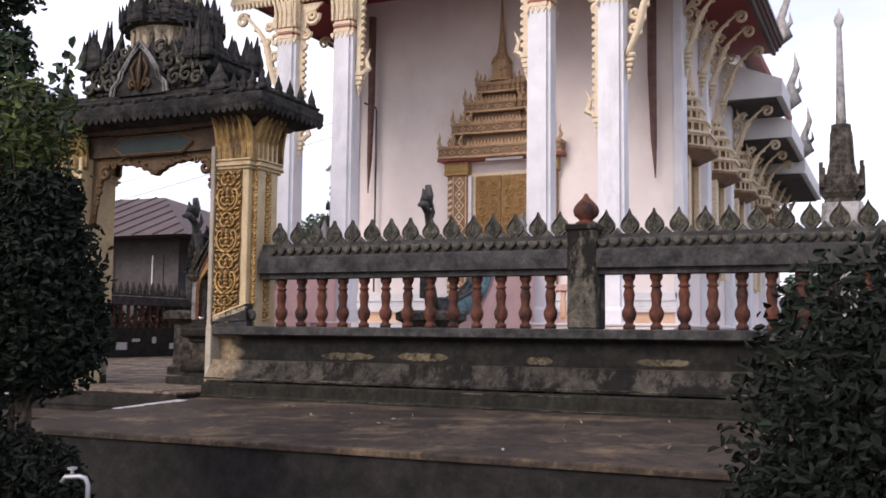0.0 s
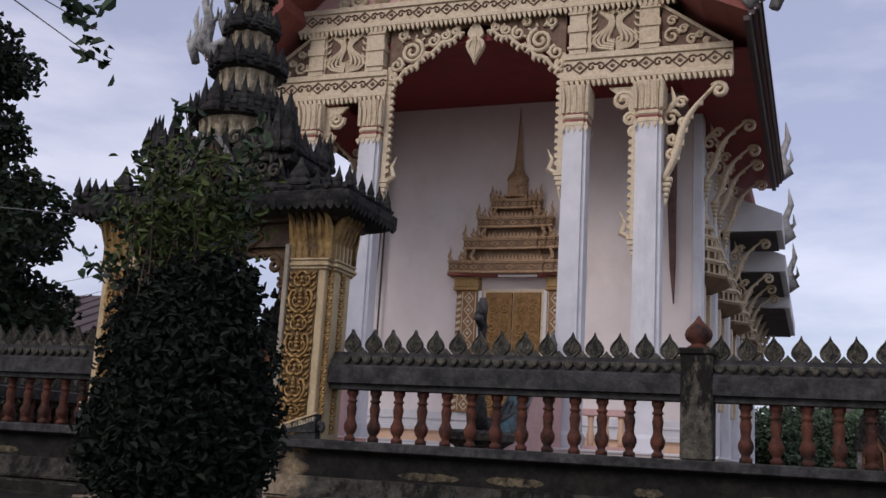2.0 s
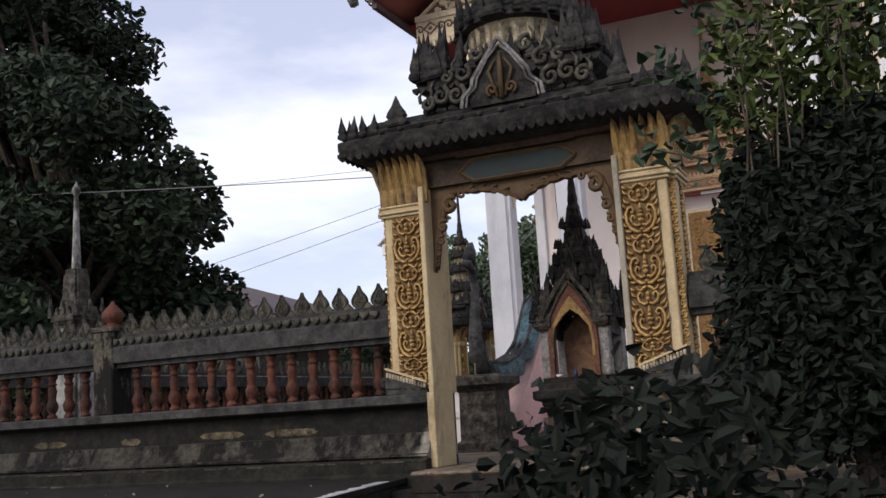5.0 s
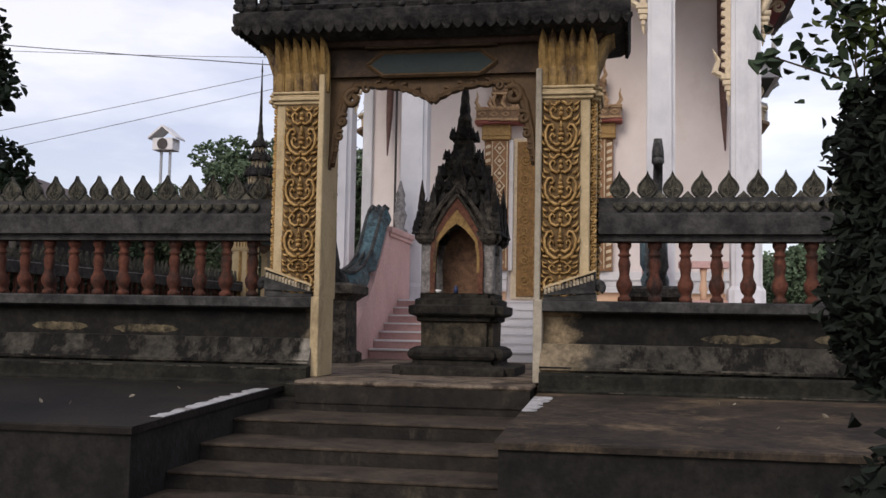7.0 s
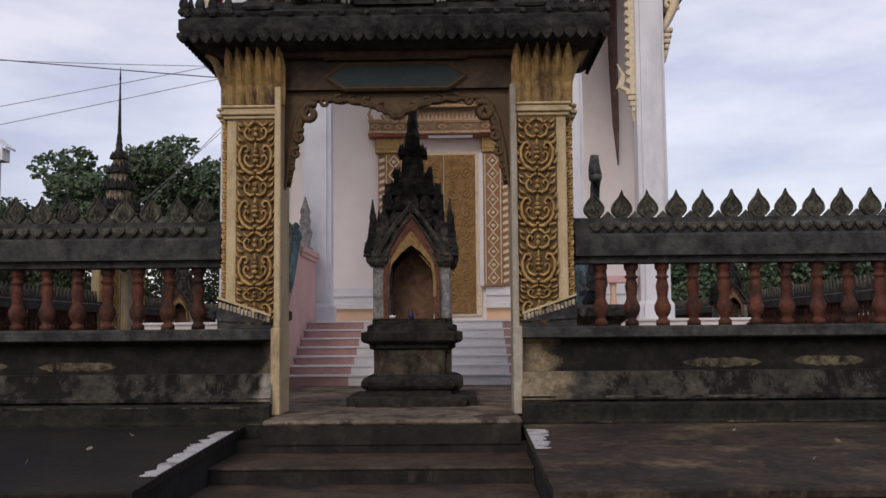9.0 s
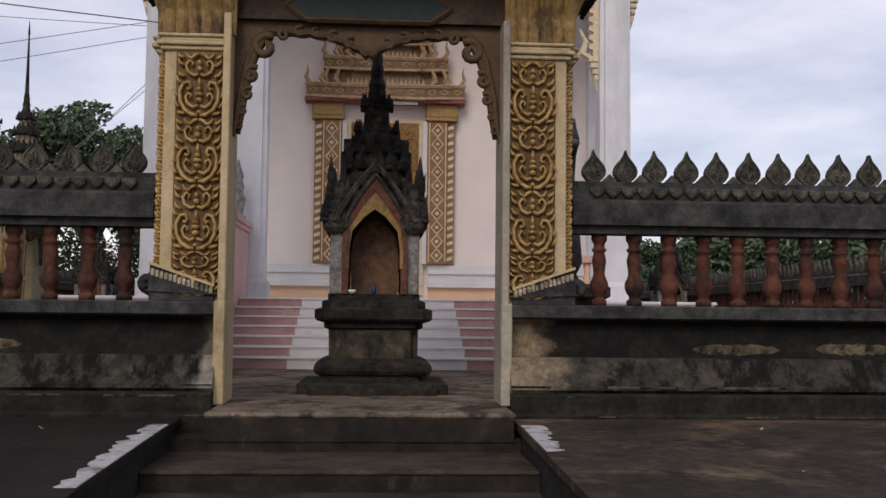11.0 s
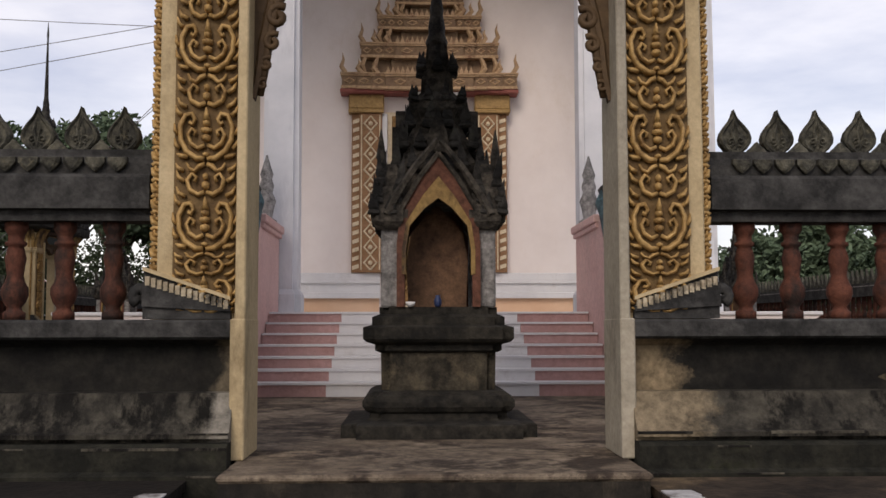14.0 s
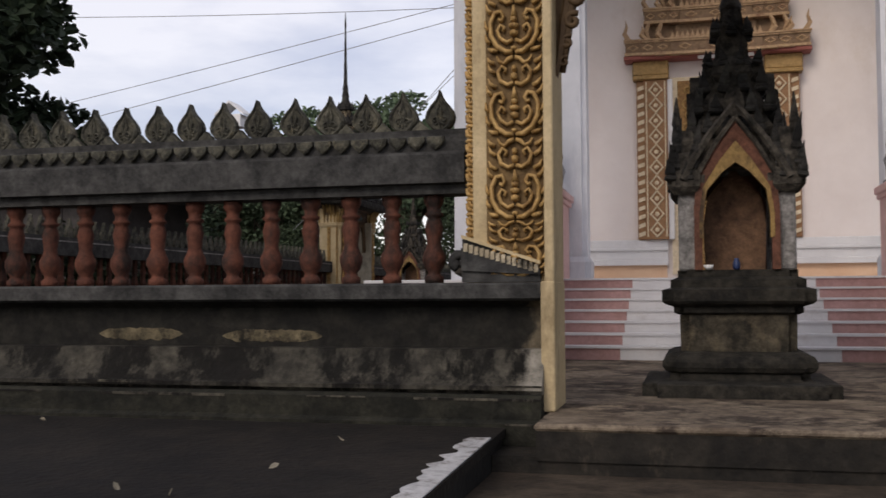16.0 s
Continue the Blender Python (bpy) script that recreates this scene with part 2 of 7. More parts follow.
MAT = {
    "plinth": material("mouldy_plinth_concrete", (0.0396, 0.03632, 0.02848), (0.108, 0.09778, 0.0743), 4.5, 0.9, 0.6, 30, stain=(0.01008, 0.009079, 0.00743), stain_at=(0.48, 0.53), stain_scale=2.6, streak=2.6),
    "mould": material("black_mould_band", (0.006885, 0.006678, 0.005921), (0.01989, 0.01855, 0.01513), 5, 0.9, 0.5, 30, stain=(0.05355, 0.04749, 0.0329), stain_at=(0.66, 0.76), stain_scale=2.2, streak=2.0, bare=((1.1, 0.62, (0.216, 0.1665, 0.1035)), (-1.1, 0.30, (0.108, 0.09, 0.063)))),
    "flare": material("grey_streaked_flare", (0.02273, 0.02106, 0.01694), (0.05806, 0.05289, 0.04125), 4.5, 0.9, 0.6, 30, stain=(0.006059, 0.005388, 0.004342), stain_at=(0.47, 0.54), stain_scale=3.0, streak=3.2, bare=((1.15, 1.0, (0.1818, 0.1447, 0.09423)), (-1.1, 0.34, (0.1751, 0.1615, 0.1346)))),
    "foot": material("dark_green_grey_foot", (0.00816, 0.00844, 0.006082), (0.02285, 0.02216, 0.0159), 4, 0.9, 0.6, 30, stain=(0.01632, 0.02005, 0.007486), stain_at=(0.60, 0.72), stain_scale=2.0),
    "rail": material("weathered_rail_concrete", (0.0204, 0.0204, 0.01997), (0.0578, 0.05695, 0.0544), 5, 0.9, 0.4, 35, stain=(0.0935, 0.0918, 0.0867), stain_at=(0.64, 0.76), stain_scale=2.2, streak=1.2),
    "leaf": material("mouldy_cement_antefix", (0.034, 0.034, 0.029), (0.10, 0.095, 0.072), 12, 0.9, 0.6, 45, stain=(0.17, 0.15, 0.10), stain_at=(0.57, 0.68), stain_scale=7, jitter=0.35),
    "roofstone": material("black_mossy_stone", (0.012, 0.012, 0.012), (0.05, 0.048, 0.044), 5, 0.95, 0.8, 28, stain=(0.05, 0.058, 0.028), stain_at=(0.58, 0.74), stain_scale=2.5, jitter=0.3),
    "shrine": material("blackened_shrine_cement", (0.016, 0.015, 0.013), (0.085, 0.075, 0.062), 9, 0.9, 0.6, 30, stain=(0.15, 0.125, 0.10), stain_at=(0.60, 0.72), stain_scale=3.0, streak=1.8),
    "pedestal": material("stained_pedestal_cement", (0.018, 0.01649, 0.0129), (0.07, 0.06014, 0.043), 5, 0.9, 0.6, 30, stain=(0.13, 0.1048, 0.0688), stain_at=(0.50, 0.70), stain_scale=4.2, streak=1.4),
    "soffitbrown": material("brown_soffit_render", (0.06375, 0.04125, 0.0315), (0.105, 0.069, 0.0525), 4, 0.85, 0.3, 40, stain=(0.03, 0.021, 0.0165), stain_at=(0.5, 0.68), stain_scale=3),
    "hedge": material("dusty_hedge_leaf", (0.016, 0.026, 0.013), (0.034, 0.05, 0.022), 3, 0.75, 0, jitter=0.5),
    "bracketwood": material("brown_bracket_wood", (0.10, 0.055, 0.045), (0.16, 0.09, 0.075), 5, 0.7, 0.3, 40),
    "shrinepost": material("grey_shrine_post", (0.16, 0.155, 0.15), (0.27, 0.26, 0.25), 5, 0.9, 0.4, 40, stain=(0.04, 0.038, 0.036), stain_at=(0.52, 0.66), stain_scale=3, streak=2),
    "slabstone": material("brown_slab_stone", (0.085, 0.048, 0.03), (0.15, 0.085, 0.05), 6, 0.85, 0.4, 40),
    "blackcap": material("black_moulded_cap", (0.01, 0.0097, 0.0086), (0.035, 0.03201, 0.0258), 6, 0.9, 0.6, 30, stain=(0.09, 0.0776, 0.0516), stain_at=(0.66, 0.78), stain_scale=4, streak=1.6),
    "flake": material("flaked_ochre_render", (0.06, 0.0496, 0.0304), (0.136, 0.112, 0.068), 6, 0.9, 0.5, 30, stain=(0.016, 0.0144, 0.0112), stain_at=(0.48, 0.6), stain_scale=7),
    "redstone": material("faded_red_cement", (0.10, 0.045, 0.03), (0.18, 0.075, 0.05), 6, 0.85, 0.4, 40, stain=(0.03, 0.025, 0.02), stain_at=(0.5, 0.7), stain_scale=3),
    "terracotta": material("terracotta_baluster", (0.06502, 0.02295, 0.01453), (0.1186, 0.04284, 0.02601), 7, 0.8, 0.35, 50, stain=(0.01989, 0.013, 0.01071), stain_at=(0.46, 0.62), stain_scale=5, streak=1.8, jitter=0.25),
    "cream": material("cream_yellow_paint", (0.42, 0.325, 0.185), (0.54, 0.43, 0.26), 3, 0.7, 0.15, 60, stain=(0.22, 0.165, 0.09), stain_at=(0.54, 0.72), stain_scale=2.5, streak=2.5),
    "palejamb": material("greyer_right_jamb", (0.28, 0.25, 0.19), (0.39, 0.35, 0.275), 3, 0.75, 0.2, 50, stain=(0.16, 0.14, 0.11), stain_at=(0.52, 0.7), stain_scale=2.5, streak=2.5),
    "pilasterfield": material("red_brown_pilaster_field", (0.22, 0.115, 0.055), (0.31, 0.17, 0.085), 5, 0.6, 0.2, 45),
    "oldcream": material("stained_cream_render", (0.30, 0.25, 0.17), (0.48, 0.41, 0.29), 4, 0.85, 0.4, 40, stain=(0.04, 0.036, 0.03), stain_at=(0.50, 0.62), stain_scale=3.2, streak=1.4),
    "goldfield": material("dull_gold_panel", (0.11, 0.066, 0.026), (0.185, 0.118, 0.048), 6, 0.65, 0.3, 60, stain=(0.09, 0.05, 0.02), stain_at=(0.5, 0.66), stain_scale=5),
    "gold": material("gold_painted_relief", (0.34, 0.205, 0.072), (0.50, 0.325, 0.13), 8, 0.5, 0.25, 60, metal=0.1, stain=(0.14, 0.075, 0.026), stain_at=(0.5, 0.66), stain_scale=7),
    "crowntrim": material("gilded_crown_trim", (0.3696, 0.2408, 0.1344), (0.5152, 0.3584, 0.2128), 6, 0.55, 0.25, 40, stain=(0.2016, 0.1008, 0.056), stain_at=(0.5, 0.64), stain_scale=6),
    "redband": material("dark_red_band_paint", (0.20, 0.06, 0.05), (0.30, 0.10, 0.08), 6, 0.6, 0.2, 40),
    "capgold": material("gold_capital_petals", (0.21, 0.13, 0.045), (0.33, 0.215, 0.078), 7, 0.6, 0.3, 50, stain=(0.05, 0.03, 0.017), stain_at=(0.48, 0.62), stain_scale=4, streak=2.4),
    "gatewood": material("brown_painted_beam", (0.0372, 0.02356, 0.01488), (0.0713, 0.0465, 0.0279), 4, 0.75, 0.3, 45, stain=(0.0186, 0.01364, 0.01116), stain_at=(0.5, 0.68), stain_scale=3),
    "teal": material("dark_teal_panel", (0.0078, 0.0169, 0.0169), (0.0156, 0.0286, 0.0273), 4, 0.6, 0.2, 45),
    "ochre": material("ochre_fretwork", (0.0648, 0.03888, 0.01944), (0.108, 0.0675, 0.03348), 6, 0.65, 0.2, 45),
    "wall": material("white_temple_plaster", (0.72, 0.645, 0.605), (0.80, 0.73, 0.69), 1.2, 0.75, 0.08, 50, stain=(0.64, 0.55, 0.47), stain_at=(0.55, 0.8), stain_scale=0.8, streak=1.6),
    "column": material("white_column_paint", (0.60, 0.61, 0.63), (0.74, 0.74, 0.755), 1.6, 0.6, 0.06, 50, stain=(0.47, 0.48, 0.50), stain_at=(0.5, 0.72), stain_scale=1.6, streak=3.5),
    "carve": material("cream_gold_carving", (0.58, 0.47, 0.31), (0.74, 0.64, 0.47), 5, 0.6, 0.2, 40, stain=(0.40, 0.28, 0.16), stain_at=(0.52, 0.68), stain_scale=5),
    # shade in the gaps between carvings, painted as a brown ground
    "carveshade": material("brown_gap_shade_behind_carving", (0.13, 0.08, 0.055), (0.22, 0.145, 0.10), 6, 0.7, 0.3, 40),
    # crown brown, deepened to hold the shade between tiers and posts
    "crown": material("brown_gold_crown_gap_shade", (0.1584, 0.0957, 0.0528), (0.2442, 0.1617, 0.0957), 5, 0.6, 0.35, 40, stain=(0.099, 0.0495, 0.0297), stain_at=(0.52, 0.68), stain_scale=5),
    "carvegold": material("gilded_door_carving", (0.27, 0.165, 0.06), (0.40, 0.26, 0.105), 6, 0.55, 0.3, 45, metal=0.1, stain=(0.16, 0.09, 0.035), stain_at=(0.52, 0.68), stain_scale=6),
    "doorwood": material("carved_gilt_door_wood", (0.162, 0.08505, 0.0297), (0.2835, 0.1593, 0.0567), 9, 0.55, 0.5, 35, metal=0.1),
    "red": material("dark_red_soffit", (0.17, 0.022, 0.022), (0.24, 0.034, 0.032), 3, 0.6, 0.1, 40),
    "rust": material("red_roof_edge_paint", (0.22, 0.07, 0.055), (0.30, 0.10, 0.08), 4, 0.7, 0.2, 40),
    "pink": material("faded_pink_render", (0.55, 0.34, 0.305), (0.64, 0.42, 0.385), 1.8, 0.8, 0.15, 40, stain=(0.47, 0.34, 0.30), stain_at=(0.5, 0.75), stain_scale=1.3, streak=2),
    "pinktile": material("dusty_pink_stair", (0.39, 0.225, 0.205), (0.48, 0.295, 0.275), 3, 0.7, 0.15, 40),
    "whitestair": material("white_stair_paint", (0.60, 0.59, 0.59), (0.72, 0.71, 0.70), 2, 0.6, 0.1, 40, stain=(0.45, 0.42, 0.41), stain_at=(0.52, 0.75), stain_scale=2),
    "peach": material("peach_painted_base", (0.66, 0.42, 0.27), (0.76, 0.52, 0.35), 1.8, 0.75, 0.1, 40),
    "naga": material("teal_painted_serpent", (0.045, 0.09, 0.105), (0.09, 0.165, 0.18), 5, 0.6, 0.4, 40, stain=(0.03, 0.03, 0.03), stain_at=(0.5, 0.66), stain_scale=3),
    "nagadark": material("blackened_serpent_cement", (0.03, 0.03, 0.03), (0.085, 0.085, 0.08), 5, 0.85, 0.6, 35),
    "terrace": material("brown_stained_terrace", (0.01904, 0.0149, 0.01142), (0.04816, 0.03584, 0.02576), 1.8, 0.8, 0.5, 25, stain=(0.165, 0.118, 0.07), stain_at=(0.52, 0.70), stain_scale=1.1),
    "terracedark": material("dark_left_terrace", (0.007344, 0.00612, 0.005018), (0.01714, 0.01358, 0.0104), 1.8, 0.8, 0.5, 25, stain=(0.03672, 0.02815, 0.01958), stain_at=(0.62, 0.76), stain_scale=1.2),
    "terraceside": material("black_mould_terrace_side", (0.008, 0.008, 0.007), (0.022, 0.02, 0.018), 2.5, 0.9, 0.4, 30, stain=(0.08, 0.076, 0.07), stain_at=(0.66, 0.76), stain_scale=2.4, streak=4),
    "platform": material("worn_platform_cement", (0.085, 0.064, 0.046), (0.23, 0.185, 0.135), 2.0, 0.85, 0.45, 30, stain=(0.042, 0.031, 0.023), stain_at=(0.49, 0.57), stain_scale=1.7),
    "step": material("dark_step_cement", (0.0085, 0.0076, 0.0062), (0.024, 0.0205, 0.0160), 3, 0.8, 0.4, 30, stain=(0.075, 0.062, 0.044), stain_at=(0.56, 0.72), stain_scale=3.2, streak=2.6),
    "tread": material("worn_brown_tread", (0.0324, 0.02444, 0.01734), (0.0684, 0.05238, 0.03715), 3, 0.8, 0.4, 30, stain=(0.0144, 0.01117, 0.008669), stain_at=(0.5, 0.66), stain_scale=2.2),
    "whiteworn": material("worn_white_edge_paint", (0.36, 0.36, 0.36), (0.52, 0.52, 0.52), 5, 0.8, 0.3, 40, stain=(0.13, 0.12, 0.11), stain_at=(0.52, 0.62), stain_scale=5),
    "ground": material("dark_packed_ground", (0.035, 0.030, 0.024), (0.075, 0.064, 0.05), 0.7, 0.95, 0.5, 14, stain=(0.04, 0.055, 0.02), stain_at=(0.55, 0.7), stain_scale=0.4),
    "litter": material("dry_fallen_leaf", (0.16, 0.14, 0.10), (0.30, 0.27, 0.21), 10, 0.8, 0, jitter=0.3),
    "bark": material("grey_brown_bark", (0.04, 0.032, 0.025), (0.09, 0.072, 0.056), 8, 0.95, 0.8, 18),
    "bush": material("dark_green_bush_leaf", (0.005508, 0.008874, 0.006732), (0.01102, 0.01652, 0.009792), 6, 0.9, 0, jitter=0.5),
    "newleaf": material("fresh_yellow_green_leaf", (0.0252, 0.0432, 0.0108), (0.072, 0.0972, 0.0216), 6, 0.65, 0, jitter=0.4),
    "tree": material("shaded_tree_leaf", (0.01462, 0.02763, 0.01625), (0.039, 0.06175, 0.03088), 2, 0.65, 0, jitter=0.5),
    # lighter than near leaves: distance haze mixed into the green
    "fartree": material("hazed_distant_leaf", (0.065, 0.10, 0.06), (0.12, 0.17, 0.10), 0.8, 0.8, 0, jitter=0.4),
    "rooftile": material("brown_sheet_roof", (0.06, 0.042, 0.04), (0.10, 0.074, 0.07), 0.5, 0.7, 0.2, 6),
    "greywall": material("dark_hall_wall", (0.05, 0.045, 0.045), (0.085, 0.078, 0.075), 1, 0.85, 0.2, 10),
    "farwhite": material("distant_white_paint", (0.62, 0.62, 0.62), (0.74, 0.74, 0.74), 1, 0.8, 0.1, 10),
    "metal": material("galvanised_steel", (0.32, 0.33, 0.35), (0.42, 0.43, 0.45), 5, 0.5, 0.1, 40, metal=0.7),
    "cable": material("grey_cable_sheath", (0.16, 0.16, 0.17), (0.22, 0.22, 0.23), 5, 0.6, 0),
    "stupa": material("weathered_white_stupa", (0.28, 0.28, 0.27), (0.42, 0.42, 0.40), 2, 0.85, 0.3, 20, stain=(0.05, 0.05, 0.045), stain_at=(0.46, 0.6), stain_scale=1.6, streak=1.8),
    "brownroof": material("rust_brown_house_roof", (0.20, 0.10, 0.085), (0.28, 0.15, 0.13), 0.8, 0.8, 0.1, 10),
}


# ---- mesh helpers ----
def box(bm, x0, x1, y0, y1, z0, z1, bev=0.0):
    c = Matrix.LocRotScale(((x0 + x1) / 2, (y0 + y1) / 2, (z0 + z1) / 2), None, (abs(x1 - x0), abs(y1 - y0), abs(z1 - z0)))
    r = bmesh.ops.create_cube(bm, size=1.0, matrix=c)
    if bev:
        es = list({e for v in r["verts"] for e in v.link_edges})
        bmesh.ops.bevel(bm, geom=es, offset=bev, segments=1, affect="EDGES", clamp_overlap=True)
    return bm


def ring_loft(bm, rings, closed_ends=True):
    """Faces between successive rings (lists of equal length of points)."""
    vs = [[bm.verts.new(p) for p in r] for r in rings]
    n = len(vs[0])
    for a, b in zip(vs, vs[1:]):
        for i in range(n):
            j = (i + 1) % n
            bm.faces.new((a[i], a[j], b[j], b[i]))
    if closed_ends:
        bm.faces.new(list(reversed(vs[0])))
        bm.faces.new(vs[-1])
    return bm


def tiers(bm, cx, cy, levels, ratio=1.0):
    """Square-plan stack: levels are (half width, z) from the bottom up."""
    rings = [[(cx - w, cy - w * ratio, z), (cx + w, cy - w * ratio, z), (cx + w, cy + w * ratio, z), (cx - w, cy + w * ratio, z)] for w, z in levels]
    return ring_loft(bm, rings)


def redent(bm, cx, cy, levels, notch=0.22, ratio=1.0):
    """Stack with stepped (redented) corners."""
    rings = []
    for w, z in levels:
        k = w * (1 - notch)
        pts = [(-k, -w), (k, -w), (k, -k), (w, -k), (w, k), (k, k), (k, w), (-k, w), (-k, k), (-w, k), (-w, -k), (-k, -k)]
        rings.append([(cx + x, cy + y * ratio, z) for x, y in pts])
    return ring_loft(bm, rings)


def lathe(bm, cx, cy, prof, n=12):
    rings = [[(cx + r * math.cos(2 * math.pi * i / n), cy + r * math.sin(2 * math.pi * i / n), z) for i in range(n)] for r, z in prof]
    return ring_loft(bm, rings)


def prism_y(bm, pts, y0, y1):
    """A polygon in x, z pushed from y0 to y1."""
    a = [bm.verts.new((x, y0, z)) for x, z in pts]
    b = [bm.verts.new((x, y1, z)) for x, z in pts]
    n = len(pts)
    bm.faces.new(a)
    bm.faces.new(list(reversed(b)))
    for i in range(n):
        j = (i + 1) % n
        bm.faces.new((a[j], a[i], b[i], b[j]))
    return bm


def prism_x(bm, pts, x0, x1):
    """A polygon in y, z pushed from x0 to x1."""
    a = [bm.verts.new((x0, y, z)) for y, z in pts]
    b = [bm.verts.new((x1, y, z)) for y, z in pts]
    n = len(pts)
    bm.faces.new(a)
    bm.faces.new(list(reversed(b)))
    for i in range(n):
        j = (i + 1) % n
        bm.faces.new((a[j], a[i], b[i], b[j]))
    return bm


def tube(bm, pts, radii, n=6, flat=1.0):
    """A tapering tube along points."""
    pts = [Vector(p) for p in pts]
    rings = []
    for i, p in enumerate(pts):
        d = (pts[min(i + 1, len(pts) - 1)] - pts[max(i - 1, 0)]).normalized()
        up = Vector((0, 1, 0)) if abs(d.y) < 0.9 else Vector((1, 0, 0))
        s = d.cross(up).normalized()
        u = s.cross(d).normalized()
        r = radii[i] if not isinstance(radii, (int, float)) else radii
        rings.append([p + s * (r * math.cos(2 * math.pi * k / n)) + u * (r * flat * math.sin(2 * math.pi * k / n)) for k in range(n)])
    return ring_loft(bm, rings)


def spiral(cx, y, cz, r0, turns, hand=1, start=0.0, n=14, inner=0.18):
    """Points of a flat scroll in the x-z plane, from the outside in."""
    out = []
    for i in range(n):
        f = i / (n - 1)
        a = start + hand * f * turns * 2 * math.pi
        r = r0 * (1 - f * (1 - inner))
        out.append((cx + r * math.cos(a), y, cz + r * math.sin(a)))
    return out


def flame(bm, x, y, z, w, h, lean=0.0, thick=0.04, along="x"):
    """A pointed flame leaf standing at x, y, z."""
    prof = [(-0.35, 0), (-0.5, 0.22), (-0.42, 0.42), (-0.2, 0.66), (0.0, 1.0), (0.2, 0.66), (0.42, 0.42), (0.5, 0.22), (0.35, 0)]
    rings = []
    for s in (-1, 1):
        rings.append([((x + (px * w + lean * pz * h), y + s * thick / 2, z + pz * h) if along == "x" else (x + s * thick / 2, y + px * w + lean * pz * h, z + pz * h)) for px, pz in prof])
    return ring_loft(bm, rings)


def mesh_of(bm, name, smooth=False):
    bmesh.ops.recalc_face_normals(bm, faces=bm.faces)
    me = bpy.data.meshes.new(name)
    bm.to_mesh(me)
    bm.free()
    if smooth:
        for p in me.polygons:
            p.use_smooth = True
    return me


def hang(ob, parent):
    """Parent ob, keeping its own coordinates those of the world."""
    ob.parent = parent
    if parent is not None and parent.data is None:
        ob.matrix_parent_inverse = Matrix.Translation(-parent.location)


def part(name, bm, mat, parent=None, label="", smooth=False):
    me = mesh_of(bm, name, smooth)
    me.materials.append(MAT[mat])
    ob = new(name, me)
    hang(ob, parent)
    if label:
        tagged(ob, label)
    return ob


def piece(name, me, parent, m):
    """A repeat on shared mesh data."""
    ob = new(name, me)
    hang(ob, parent)
    ob.matrix_basis = m
    return ob


def thing(name, label, category, at=(0, 0, 0), group="", kind=""):
    ob = new(name)
    ob.location = at
    ob.empty_display_size = 0.1
    return tagged(ob, label, category, group, kind)


def structure(name, bm, mat, label=""):
    ob = part(name, bm, mat)
    return tagged(ob, label, kind="structure")


def shared(name, bm, mat, smooth=False):
    me = mesh_of(bm, name, smooth)
    me.materials.append(MAT[mat])
    return me


B = bmesh.new
T = Matrix.Translation
GROUND = -0.78
TERRACE = -0.17

# ---- ground, terrace, platform, steps ----
def grid_sheet(bm, x0, x1, y0, y1, z, n=1):
    vs = [bm.verts.new(p) for p in ((x0, y0, z), (x1, y0, z), (x1, y1, z), (x0, y1, z))]
    bm.faces.new(vs)
    return bm


structure("ground", grid_sheet(B(), -700, 700, -700, 900, GROUND), "ground", "dark packed earth and thin grass around the temple")
FENCE_X = 10.3
bm = B()
box(bm, -FENCE_X, FENCE_X, -0.1, 42, GROUND - 0.2, -0.02)
structure("courtyard_pavement", bm, "platform", "worn brown cement courtyard floor inside the fence")
bm = B()
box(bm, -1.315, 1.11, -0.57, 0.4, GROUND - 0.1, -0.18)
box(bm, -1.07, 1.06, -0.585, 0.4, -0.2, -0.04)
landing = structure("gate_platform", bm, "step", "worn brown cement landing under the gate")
bm = B()
box(bm, -1.08, 1.075, -0.60, 0.45, -0.04, 0.0, 0.014)
part("landing_slab", bm, "platform", landing)


def terrace_z(y):
    """Height of the sloping terrace at y."""
    return -0.075 + (TERRACE + 0.075) * min(1.0, max(0.0, (-0.2 - y) / 3.0))


